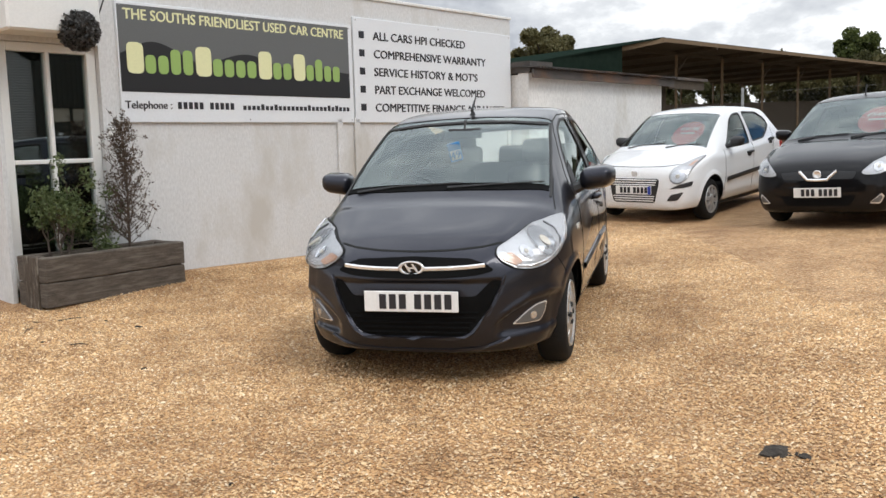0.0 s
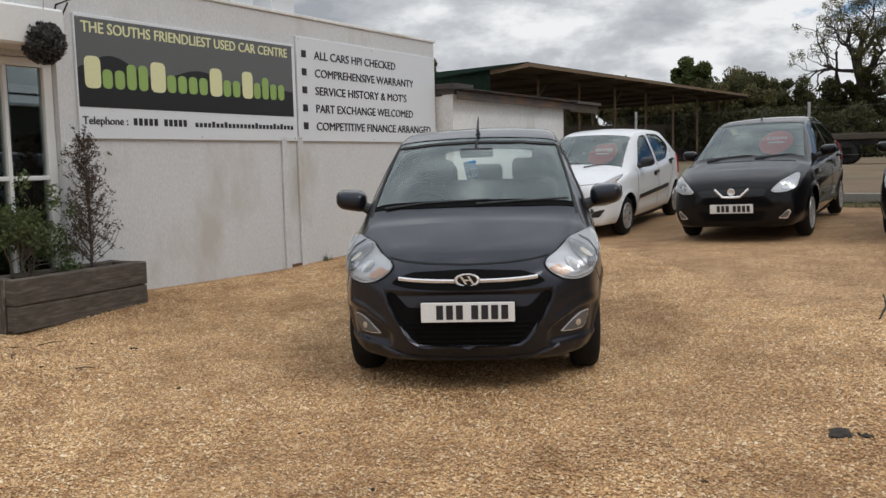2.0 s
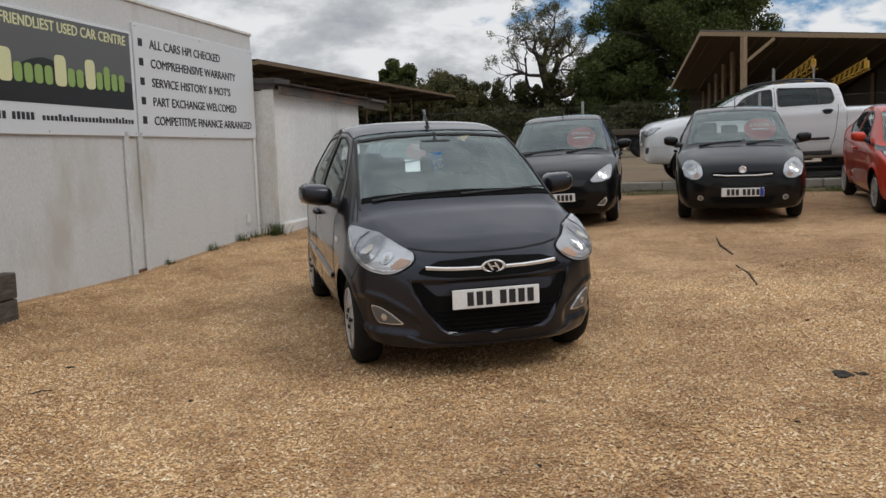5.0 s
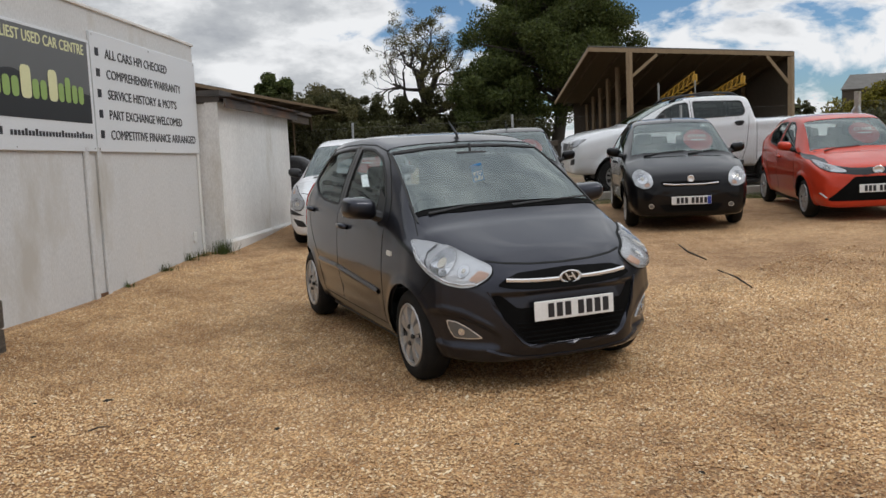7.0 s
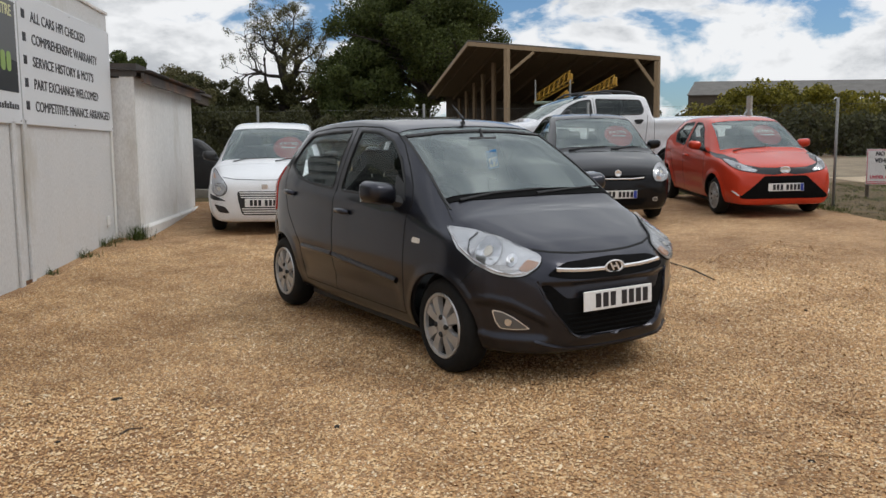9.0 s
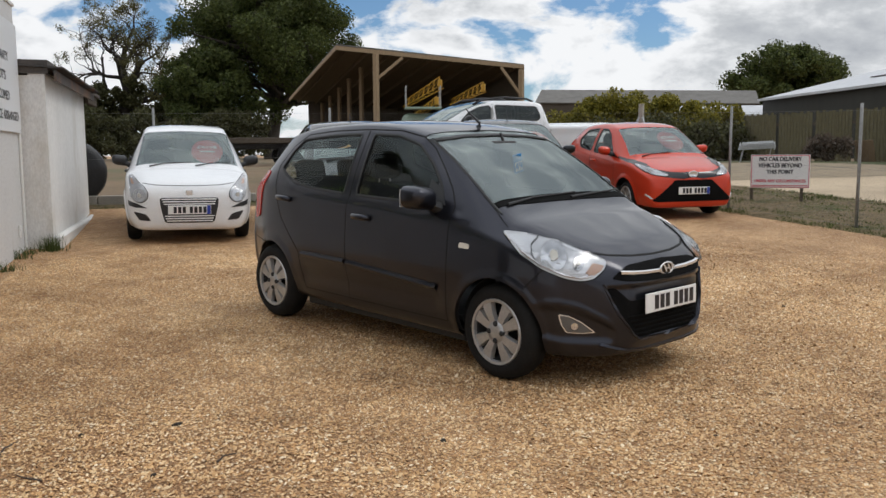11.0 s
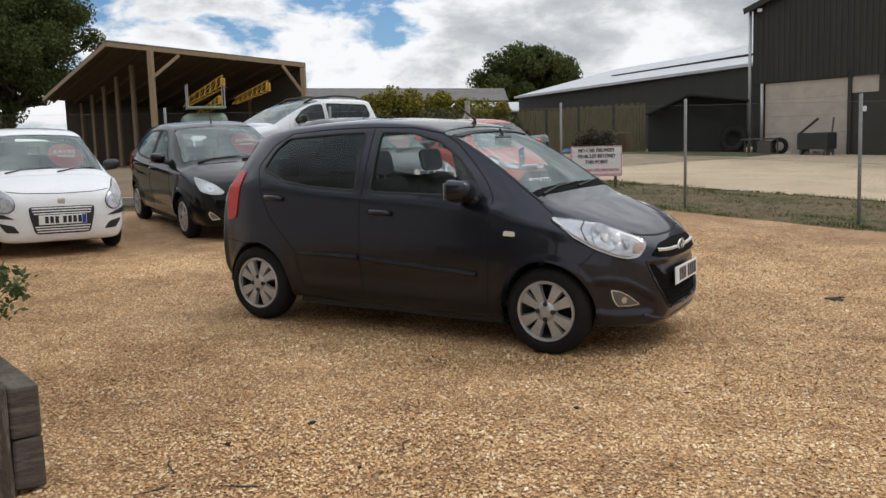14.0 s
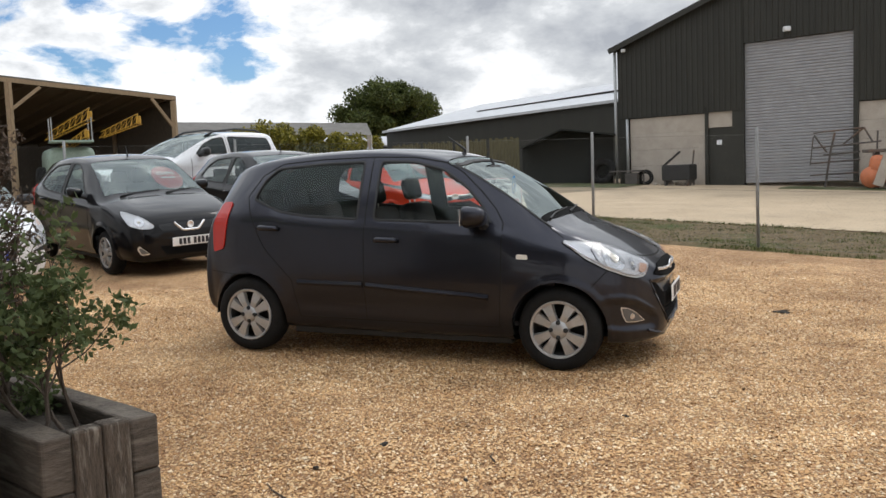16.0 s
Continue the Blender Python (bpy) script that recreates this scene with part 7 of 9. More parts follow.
mshed = thing("machinery_shed", pose(0, 0, 0), "open-fronted timber machinery shed with a single-pitch roof", "shed")
FL, FR = Vector((23.3, 27.0, 5.80)), Vector((29.4, 21.4, 5.12))
BL = Vector((30.1, 36.0, 4.30))
BR = FR + (BL - FL)
sheet("roof", [FL + Vector((0, 0, 0.06)), FR + Vector((0, 0, 0.06)), BR + Vector((0, 0, 0.06)), BL + Vector((0, 0, 0.06))], 0.05, M_GREYROOF, mshed)
# soffit and rafters are a darker brown than the fascia
sheet("soffit", [FL - Vector((0, 0, 0.005)), FR - Vector((0, 0, 0.005)), BR - Vector((0, 0, 0.005)), BL - Vector((0, 0, 0.005))], 0.02, M_TIMBER_BROWN, mshed)
beam("fascia", FL - Vector((0, 0, 0.10)), FR - Vector((0, 0, 0.06)), 0.05, 0.17, M_TIMBER, mshed)
beam("verge_board", FL - Vector((0, 0, 0.10)), BL - Vector((0, 0, 0.06)), 0.05, 0.16, M_TIMBER, mshed)
for k in range(9):
    u = (k + 0.5) / 9
    beam("rafter", FL.lerp(FR, u) - Vector((0, 0, 0.10)), BL.lerp(BR, u) - Vector((0, 0, 0.10)), 0.07, 0.18, M_TIMBER_BROWN, mshed)
for u, v in ((0.20, 0.0), (0.985, 0.0), (0.20, 0.22), (0.20, 0.42), (0.20, 0.60), (0.20, 0.78), (0.20, 0.96), (0.985, 0.5), (0.985, 0.95)):
    top = FL.lerp(FR, u).lerp(BL.lerp(BR, u), v)
    beam("post", (top.x, top.y, gz(top) - 0.1), (top.x, top.y, top.z - 0.18), 0.20 if v == 0 else 0.16, 0.20 if v == 0 else 0.16, M_TIMBER if v == 0 else M_FASCIA, mshed, 0.01)
t1, t2 = FL.lerp(FR, 0.20), FL.lerp(FR, 0.985)
fdir = (FR - FL).normalized()
beam("brace", t1 - Vector((0, 0, 1.25)), t1 + fdir * 1.15 - Vector((0, 0, 0.22)), 0.12, 0.12, M_TIMBER, mshed)
beam("brace", t2 - Vector((0, 0, 1.35)), t2 - fdir * 0.95 - Vector((0, 0, 0.18)), 0.12, 0.12, M_TIMBER, mshed)


def clad(a, b, ztop_a, ztop_b, z_bot, n, material, parent, name="cladding_board", wide=0.96):
    """Upright boards from a to b."""
    a, b = Vector(a), Vector(b)
    d = (b - a) / n
    for k in range(n):
        c = a + d * (k + 0.5)
        zt = ztop_a + (ztop_b - ztop_a) * (k + 0.5) / n
        bm = bm_box((d.length * wide, 0.03, zt - z_bot), (0, 0, 0))
        bmesh.ops.transform(bm, matrix=Matrix.Translation((c.x, c.y, (zt + z_bot) / 2)) @ Matrix.Rotation(math.atan2(d.y, d.x), 4, 'Z'), verts=bm.verts)
        part(name, bm, material, parent)


q0 = BL.lerp(BR, 0.12)
clad((q0.x, q0.y, 0), (BR.x, BR.y, 0), q0.z + 0.01, BR.z + 0.01, 0.6, 22, M_TIMBER_DARK, mshed, wide=1.0)
clad((FR.x, FR.y, 0), (BR.x, BR.y, 0), FR.z + 0.01, BR.z + 0.01, 0.6, 24, M_TIMBER_DARK, mshed, wide=1.0)

# the crop sprayer with its yellow folding booms inside
spr = thing("crop_sprayer", pose(25.6, 24.3, gz((25.6, 24.3)), 0, 0, 37), "green crop sprayer with folded yellow lattice booms", "farm machine")
part("tank", bm_box((2.4, 1.7, 1.2), (0, 0, 1.5), 0.25, 3), M_TRACTOR, spr, smooth=True)
part("chassis", bm_box((3.4, 0.9, 0.25), (0, 0, 0.75), 0.03), M_BLACKPL, spr)
part("platform", bm_box((0.9, 1.5, 0.08), (-1.2, 0, 2.3), 0.01), M_TRACTOR, spr)
for s in (-1, 1):
    w = part("wheel", bm_lathe([(0.35, -0.18), (0.62, -0.2), (0.70, -0.12), (0.70, 0.12), (0.62, 0.2), (0.35, 0.18), (0.0, 0.1)], 28), M_TYRE, spr, smooth=True)
    w.matrix_basis = Matrix.Translation((0.1, s * 0.95, 0.70))
for x in (-1.6, -0.8):
    for s in (-0.7, 0.7):
        part("guard_rail", bm_tube([(x, s, 2.3), (x, s, 3.2)], 0.025, 6), M_GALV, spr)


def boom(p, q, tall, parent):
    """A three-dimensional lattice boom from p to q."""
    p, q = Vector(p), Vector(q)
    d = (q - p)
    u = d.normalized()
    side = u.cross(Vector((0, 0, 1))).normalized() * tall * 0.45
    bm = bmesh.new()
    n = 7
    for off in (Vector((0, 0, tall)), side, -side):
        bm_tube([p + off * 0.6, q + off], 0.019, 5, bm)
    for k in range(n):
        a, b = p + d * k / n, p + d * (k + 1) / n
        s0, s1 = 0.6 + 0.4 * k / n, 0.6 + 0.4 * (k + 1) / n
        up = Vector((0, 0, tall))
        bm_tube([a + side * s0, b + up * s1], 0.010, 4, bm)
        bm_tube([a - side * s0, b + up * s1], 0.010, 4, bm)
        bm_tube([b + side * s1, b + up * s1], 0.010, 4, bm)
        bm_tube([b - side * s1, b + side * s1], 0.010, 4, bm)
    bm_box((0.10, 0.18, 0.30), tuple(q + Vector((0, 0, tall * 0.4))), 0.02, 1, None, bm)
    ob = part("boom", bm, M_YELLOW, parent, "yellow lattice boom")
    ob.matrix_parent_inverse = parent.matrix_world.inverted()
    return ob


boom((25.25, 24.9, 3.26), (24.9, 22.9, 3.95), 0.46, spr)
boom((25.20, 24.6, 2.62), (24.95, 23.1, 3.30), 0.34, spr)
boom((26.40, 23.3, 3.34), (26.0, 21.5, 3.80), 0.40, spr)

# low trailers and timber stacked left of the shed
trailer = thing("flat_trailer", pose(19.5, 28.5, gz((19.5, 28.5)), 0, 0, -38), "dark flatbed farm trailer on the earth", "trailer")
part("bed", bm_box((4.6, 2.0, 0.22), (0, 0, 1.0), 0.02), M_TIMBER_DARK, trailer)
part("chassis", bm_box((4.2, 0.7, 0.2), (0, 0, 0.78), 0.02), M_BLACKPL, trailer)
for x in (-1.5, 1.5):
    for s in (-0.85, 0.85):
        w = part("wheel", bm_lathe([(0.2, -0.12), (0.36, -0.13), (0.42, -0.06), (0.42, 0.06), (0.36, 0.13), (0.2, 0.12), (0.0, 0.1)], 20), M_TYRE, trailer, smooth=True)
        w.matrix_basis = Matrix.Translation((x, s, 0.42))


# ---- open pole barn behind the store ----
pole = thing("pole_barn", pose(0, 0, 0), "long open-sided timber pole barn with a dark sheet roof", "barn")
K = Vector((9.69, 42.33, 6.05))
A = Vector((7.50, 41.25, 5.58))
B0 = Vector((3.34, 38.28, 4.74))
R = Vector((33.6, 65.6, 6.05))
back = Vector((-10.0, 9.5, -0.2))
sheet("roof", [K, R, R + back, K + back], 0.06, M_CORR, pole)
sheet("roof", [B0 + Vector((0, 0, 0.02)), K + Vector((0, 0, 0.02)), K + back, B0 + back], 0.06, M_FELT, pole)
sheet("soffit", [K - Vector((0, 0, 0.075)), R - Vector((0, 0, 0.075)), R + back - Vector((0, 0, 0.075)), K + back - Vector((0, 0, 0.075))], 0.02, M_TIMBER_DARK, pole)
beam("fascia", K - Vector((0, 0, 0.13)), R - Vector((0, 0, 0.09)), 0.05, 0.17, M_FASCIA, pole)
beam("verge_board", A - Vector((0, 0, 0.12)), K - Vector((0, 0, 0.12)), 0.05, 0.22, M_FASCIA, pole)
sheet("side_sheet", [B0, A, (A.x, A.y, 0.5), (B0.x, B0.y, 0.5)], 0.04, M_FELT, pole, "dark green side sheet")
for k in range(7):
    p = K.lerp(R, 0.147 + 0.1425 * k)
    for off in (back * 0.17, back * 0.98):
        t = p + off
        beam("post", (t.x, t.y, gz(t) - 0.1), (t.x, t.y, t.z - 0.2), 0.12, 0.12, M_FASCIA, pole)
    q = p + back * 0.17
    if k in (0, 2, 3, 5):
        beam("brace", q - Vector((0, 0, 1.3)), q + (R - K).normalized() * 1.2 - Vector((0, 0, 0.25)), 0.09, 0.09, M_TIMBER_DARK, pole)
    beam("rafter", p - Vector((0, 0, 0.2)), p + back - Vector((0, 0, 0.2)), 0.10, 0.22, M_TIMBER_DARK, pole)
beam("purlin", K + back * 0.17 - Vector((0, 0, 0.26)), R + back * 0.17 - Vector((0, 0, 0.26)), 0.10, 0.18, M_TIMBER_DARK, pole)
bk0, bk1 = K + back * 0.30, R + back * 0.30
clad((bk0.x, bk0.y, 0), (bk1.x, bk1.y, 0), 3.0, 3.9, 0.5, 40, M_TIMBER_DARK, pole, wide=1.0)
clad((R.x, R.y, 0), (bk1.x, bk1.y, 0), 3.9, 3.9, 0.5, 6, M_TIMBER_DARK, pole, wide=1.0)
tw = thing("lean_to_post", WALL_M, "dark timber screen at the end of the store", "screen")
local_box("panel", 9.87, 10.5, 0.05, 0.10, 0.0, 2.1, M_TIMBER_DARK, tw)
local_box("post", 10.5, 10.62, 0.02, 0.14, 0.0, 2.25, M_TIMBER_DARK, tw)
local_box("fascia", 10.02, 11.4, -0.35, -0.28, 2.16, 2.30, M_TIMBER_DARK, tw)
local_box("roof", 10.06, 11.45, -0.40, 2.5, 2.31, 2.36, M_CORR, tw)


# ---- steel barn and neighbours beyond the road ----
barn = thing("steel_barn", pose(0, 0, 0), "tall olive steel-clad barn on blockwork with a grey roller shutter", "barn")
BC = Vector((27.6, 2.9, 0))
BU = Vector((-1.9, -3.0, 0)).normalized()          # along the front, to the viewer's right
BN = Vector((3.0, -1.9, 0)).normalized()           # into the barn
BZ = 0.80
HALF, EAVE, RIDGE = 9.5, 5.10, 8.4


def bp(a, b, z):
    p = BC + BU * a + BN * b
    return Vector((p.x, p.y, BZ + z))


def front_panel(name, a0, a1, z0, z1, b0, b1, material, lab=""):
    bm = bmesh.new()
    vs = [bm.verts.new(bp(a, b, z)) for b in (b0, b1) for a, z in ((a0, z0), (a1, z0), (a1, z1), (a0, z1))]
    for f in ((0, 1, 2, 3), (7, 6, 5, 4), (0, 4, 5, 1), (1, 5, 6, 2), (2, 6, 7, 3), (3, 7, 4, 0)):
        bm.faces.new([vs[i] for i in f])
    bmesh.ops.recalc_face_normals(bm, faces=bm.faces)
    return part(name, bm, material, barn, lab)


D0, D1, DZ = 4.85, 8.40, 4.70       # the roller shutter opening
P0, P1 = 3.42, 4.42                 # the small door


def roofline(a):
    return EAVE + (RIDGE - EAVE) * min(a, 2 * HALF - a) / HALF


def cladding(a0, a1, zlow):
    """Box-profile sheets: ribs every 0.2 m, up to the roofline."""
    bm = bmesh.new()
    a = a0
    rows = []
    prof = ((0.0, 0.0), (0.12, 0.0), (0.14, -0.03), (0.18, -0.03), (0.20, 0.0))
    while a < a1 - 0.01:
        for da, db in prof[:-1]:
            x = min(a + da, a1)
            rows.append((bm.verts.new(bp(x, db - 0.02, zlow)), bm.verts.new(bp(x, db - 0.02, roofline(x)))))
        a += 0.20
    for r0, r1 in zip(rows, rows[1:]):
        bm.faces.new((r0[0], r1[0], r1[1], r0[1]))
    return part("cladding", bm, M_BARN, barn, "olive box-profile cladding")


cladding(0.0, D0, 2.42)
cladding(D0, D1, DZ)
cladding(D1, 2 * HALF, 2.42)
for a0, a1 in ((0.45, P0), (D1 + 0.15, 2 * HALF)):
    n = max(1, int((a1 - a0) / 1.5))
    for r in range(4):
        for k in range(n):
            x0, x1 = a0 + (a1 - a0) * k / n, a0 + (a1 - a0) * (k + 1) / n
            front_panel("block_panel", x0 + 0.006, x1 - 0.006, r * 0.60 - (0.25 if r == 0 else 0), r * 0.60 + 0.594, 0.05, 0.2, M_BLOCK)
front_panel("corner_column", 0.0, 0.42, -0.3, 2.42, 0.02, 0.2, M_BARN)
front_panel("column", P0, P0 + 0.12, -0.2, 2.6, -0.02, 0.2, M_BARN)
front_panel("column", P1, D0, -0.2, 2.42, 0.0, 0.2, M_BARN)
front_panel("door_panel", P0 + 0.12, P1, -0.2, 1.85, 0.06, 0.14, M_BARN, "dark green side door")
front_panel("door_light", P0 + 0.12, P1, 1.87, 2.42, 0.05, 0.14, M_BLOCK)
front_panel("door_notice", P0 + 0.42, P0 + 0.60, 1.25, 1.42, 0.03, 0.059, M_WHITE_SIGN)
front_panel("shutter_guide", D0 - 0.10, D0, -0.2, DZ + 0.15, -0.03, 0.2, M_BARN)
front_panel("shutter_guide", D1, D1 + 0.15, -0.2, DZ + 0.15, -0.03, 0.2, M_BARN)
ns = 47
for k in range(ns):
    z0 = -0.15 + (DZ + 0.15) * k / ns
    bm = bmesh.new()
    h = (DZ + 0.15) / ns
    vs = [[bm.verts.new(bp(a, b, z0 + dz)) for a in (D0, D1)] for dz, b in ((0, 0.10), (h * 0.25, 0.075), (h * 0.75, 0.075), (h, 0.10))]
    for r0, r1 in zip(vs, vs[1:]):
        bm.faces.new((r0[0], r0[1], r1[1], r1[0]))
    part("shutter_slat", bm, M_SHUTTER, barn)
for s0, s1 in (((0, 0), (HALF, 0)), ((HALF, 0), (2 * HALF, 0))):
    a0, a1 = s0[0] - (0.25 if s0[0] == 0 else 0), s1[0] + (0.25 if s1[0] > HALF else 0)
    za, zb = roofline(max(0, a0)) - (0.09 if a0 < 0 else 0), roofline(min(2 * HALF, a1)) - (0.09 if a1 > 2 * HALF else 0)
    sheet("roof", [bp(a0, -0.25, za + 0.09), bp(a1, -0.25, zb + 0.09), bp(a1, 24, zb + 0.09), bp(a0, 24, za + 0.09)], 0.08, M_GREYROOF, barn)
    beam("verge_trim", bp(a0, -0.26, za - 0.02), bp(a1, -0.26, zb - 0.02), 0.03, 0.20, M_BARN, barn)
sheet("side_wall", [bp(0, 0.2, -0.3), bp(0, 24, -0.3), bp(0, 24, EAVE), bp(0, 0.2, EAVE)], 0.06, M_BARN, barn)
sheet("back_wall", [bp(0, 23.9, -0.3), bp(2 * HALF, 23.9, -0.3), bp(2 * HALF, 23.9, EAVE), bp(0, 23.9, EAVE)], 0.06, M_BARN, barn)
beam("gutter", bp(-0.14, -0.2, EAVE - 0.02), bp(-0.14, 24, EAVE - 0.02), 0.14, 0.12, M_BARN, barn)
part("downpipe", bm_tube([bp(-0.08, -0.08, EAVE - 0.1), bp(-0.08, -0.08, -0.1)], 0.055, 10), M_GALV, barn, "pale grey downpipe", smooth=True)
part("downpipe", bm_tube([bp(0.40, -0.08, 2.4), bp(0.40, -0.08, -0.1)], 0.055, 10), M_GALV, barn, smooth=True)
lamp = part("flood_lamp", bm_box((0.22, 0.22, 0.16), tuple(bp(6.35, -0.14, DZ + 0.28)), 0.02), M_WHITE_SIGN, barn, "small white flood lamp")
part("flood_lamp", bm_box((0.16, 0.16, 0.12), tuple(bp(0.30, -0.12, EAVE - 0.12)), 0.02), M_WHITE_SIGN, barn)

# clutter in front of the barn
def tyre_at(x, y, z, r, rot, label):
    t = part("spare_tyre", bm_lathe([(r * 0.55, -0.11), (r * 0.9, -0.13), (r, -0.07), (r, 0.07), (r * 0.9, 0.13), (r * 0.55, 0.11), (r * 0.5, 0.0)], 28, 'y', None, True), M_TYRE, None, smooth=True)
    t.matrix_world = Matrix.Translation((x, y, z)) @ rot
    return tagged(t, label, "tyre")


pt = bp(-0.45, -0.5, 0)
tyre_at(pt.x, pt.y, gz(pt) + 0.50, 0.52, Matrix.Rotation(radians(62), 4, 'Z') @ Matrix.Rotation(radians(14), 4, 'X'), "large old black tyre leaning by the barn corner")
pt = bp(1.35, -0.6, 0)
tyre_at(pt.x, pt.y, gz(pt) + 0.28, 0.30, Matrix.Rotation(radians(80), 4, 'Z'), "small old wheel by the barn wall")
pt = bp(2.75, -0.75, 0)
skip = thing("feed_bin", pose(pt.x, pt.y, gz(pt), 0, 0, 58), "dark rusty metal bin with a propped lid", "bin")
part("box", bm_box((1.05, 0.7, 0.55), (0, 0, 0.48), 0.03), M_RIM_DARK, skip)
for x in (-0.42, 0.42):
    part("leg", bm_box((0.06, 0.6, 0.24), (x, 0, 0.10)), M_CORR, skip)
part("lid", bm_box((0.80, 0.10, 0.06), (0.28, 0, 0.98), 0.01, 1, Matrix.Rotation(radians(38), 4, 'Y')), M_RIM_DARK, skip)
part("handle", bm_tube([(-0.5, 0, 0.7), (-0.56, 0, 1.25)], 0.03, 6), M_CORR, skip)
pt = bp(0.75, -0.75, 0)
cart = thing("sack_trolley", pose(pt.x, pt.y, gz(pt), 0, 0, 60), "dark metal trolley frame by the wall", "trolley")
part("frame", bm_box((1.3, 0.5, 0.06), (0, 0, 0.52), 0.01), M_CORR, cart)
part("box", bm_box((0.5, 0.45, 0.42), (-0.2, 0, 0.24), 0.02), M_CORR, cart)
for x in (-0.6, 0.6):
    part("leg", bm_tube([(x, 0, 0), (x, 0, 0.52)], 0.03, 6), M_CORR, cart)
rngc = np.random.default_rng(9)
for k in range(9):
    pt = bp(1.7 + 0.18 * k, -0.9 + 0.3 * rngc.random(), 0)
    bm = bmesh.new()
    bmesh.ops.create_icosphere(bm, subdivisions=1, radius=0.06 + 0.06 * rngc.random())
    for v in bm.verts:
        v.co += Vector(rngc.normal(0, 0.015, 3))
    b = part("rubble_stone", bm, M_BLOCK)
    b.matrix_world = pose(pt.x, pt.y, gz(pt) + 0.04)
    tagged(b, "broken pale brick rubble by the barn", "rubble", "rubble heap")
# pallet forks and frame, orange machine by the shutter's far side
BU = (bp(1, 0, 0) - bp(0, 0, 0)).normalized()
BOUT = (bp(0, -1, 0) - bp(0, 0, 0)).normalized()
BYAW = math.degrees(math.atan2(BU.y, BU.x))
pt = bp(7.35, -1.05, 0)
fr = thing("machine_frame", pose(pt.x, pt.y, gz(pt), 0, 0, BYAW), "grey tubular machine frame standing on rough turf", "farm implement")
part("upright", bm_tube([(0.45, 0, 0), (0.62, 0, 1.15), (0.75, 0, 1.75)], 0.035, 6), M_CORR, fr)
part("upright", bm_tube([(0.0, 0, 0.75), (0.1, 0, 1.65)], 0.02, 6), M_CORR, fr)
part("upright", bm_tube([(1.95, 0, 0), (2.0, 0, 1.75)], 0.03, 6), M_CORR, fr)
for x0, z0, x1, z1 in ((0.1, 1.30, 2.1, 1.42), (0.1, 1.78, 1.6, 1.86), (0.0, 0.80, 1.5, 0.88), (0.0, 0.42, 1.45, 0.48), (0.4, 1.06, 1.5, 1.12)):
    part("rail", bm_tube([(x0, 0, z0), (x1, 0, z1)], 0.026, 6), M_CORR, fr)
for x0, z0, x1, z1 in ((0.12, 1.70, 0.50, 1.15), (1.0, 1.38, 1.6, 1.86), (1.6, 1.86, 1.85, 1.42)):
    part("strut", bm_tube([(x0, 0.02, z0), (x1, 0.02, z1)], 0.03, 6), M_CORR, fr)
pt = bp(9.75, -1.25, 0)
om = thing("orange_implement", pose(pt.x, pt.y, gz(pt), 0, 0, BYAW), "faded orange farm implement on rough turf", "farm implement")
part("hopper", bm_box((1.3, 0.8, 0.55), (0.1, 0, 0.72), 0.14, 2, Matrix.Rotation(radians(12), 4, 'Y')), M_ORANGE, om, smooth=True)
part("drum", bm_lathe([(0.0, -0.4), (0.32, -0.38), (0.36, 0.0), (0.32, 0.38), (0.0, 0.4)], 18), M_ORANGE, om, smooth=True).matrix_basis = Matrix.Translation((-0.45, 0, 0.42))
part("guard", bm_box((0.30, 0.06, 0.95), (-0.1, -0.46, 0.6), 0.02, 1, Matrix.Rotation(radians(18), 4, 'Y')), M_BLOCK, om)
part("top_frame", bm_box((1.9, 0.5, 0.10), (0.2, 0, 1.22), 0.02), M_CORR, om)
for x in (-0.4, 0.6):
    part("leg", bm_box((0.08, 0.6, 1.2), (x, 0, 0.6)), M_CORR, om)
strip("turf_patch", bp(6.6, -0.35, 0), BU, BOUT, 0, 7.0, 0.0, 1.7, 0.05, M_TURF, "rough turf beside the roller shutter", "verge", 0.3, 0.3, 0.25)

# long low shed behind
lb = thing("long_shed", pose(0, 0, 0), "long dark green shed with a pale sheet roof", "shed")
L0, L1 = Vector((52.7, 16.5, 4.55)), Vector((34.6, 1.4, 4.62))
lin = Vector((0.64, -0.77, 0)).normalized() * 16
sheet("long_wall", [(L0.x, L0.y, 0.3), (L1.x, L1.y, 0.3), L1, L0], 0.1, M_BARN, lb)
ridge = Vector((0, 0, 1.9))
sheet("roof", [L0 + Vector((-0.3, 0.2, 0.0)), L1, L1 + lin * 0.5 + ridge, L0 + lin * 0.5 + ridge], 0.09, M_SHEETROOF, lb, "pale grey roof sheets")
beam("gutter", L0 + Vector((-0.35, 0.2, -0.07)), L1 + Vector((-0.1, 0.1, -0.07)), 0.12, 0.14, M_SHEETROOF, lb)
beam("roof_stripe", L0.lerp(L1, 0.28) + lin * 0.20 + ridge * 0.42 + Vector((0, 0, 0.02)), L1 + lin * 0.20 + ridge * 0.42 + Vector((0, 0, 0.02)), 0.5, 0.04, M_CORR, lb)
sheet("gable_wall", [(L0.x, L0.y, 0.3), L0, L0 + lin * 0.5 + ridge, L0 + lin, ((L0 + lin).x, (L0 + lin).y, 0.3)], 0.1, M_BARN, lb)

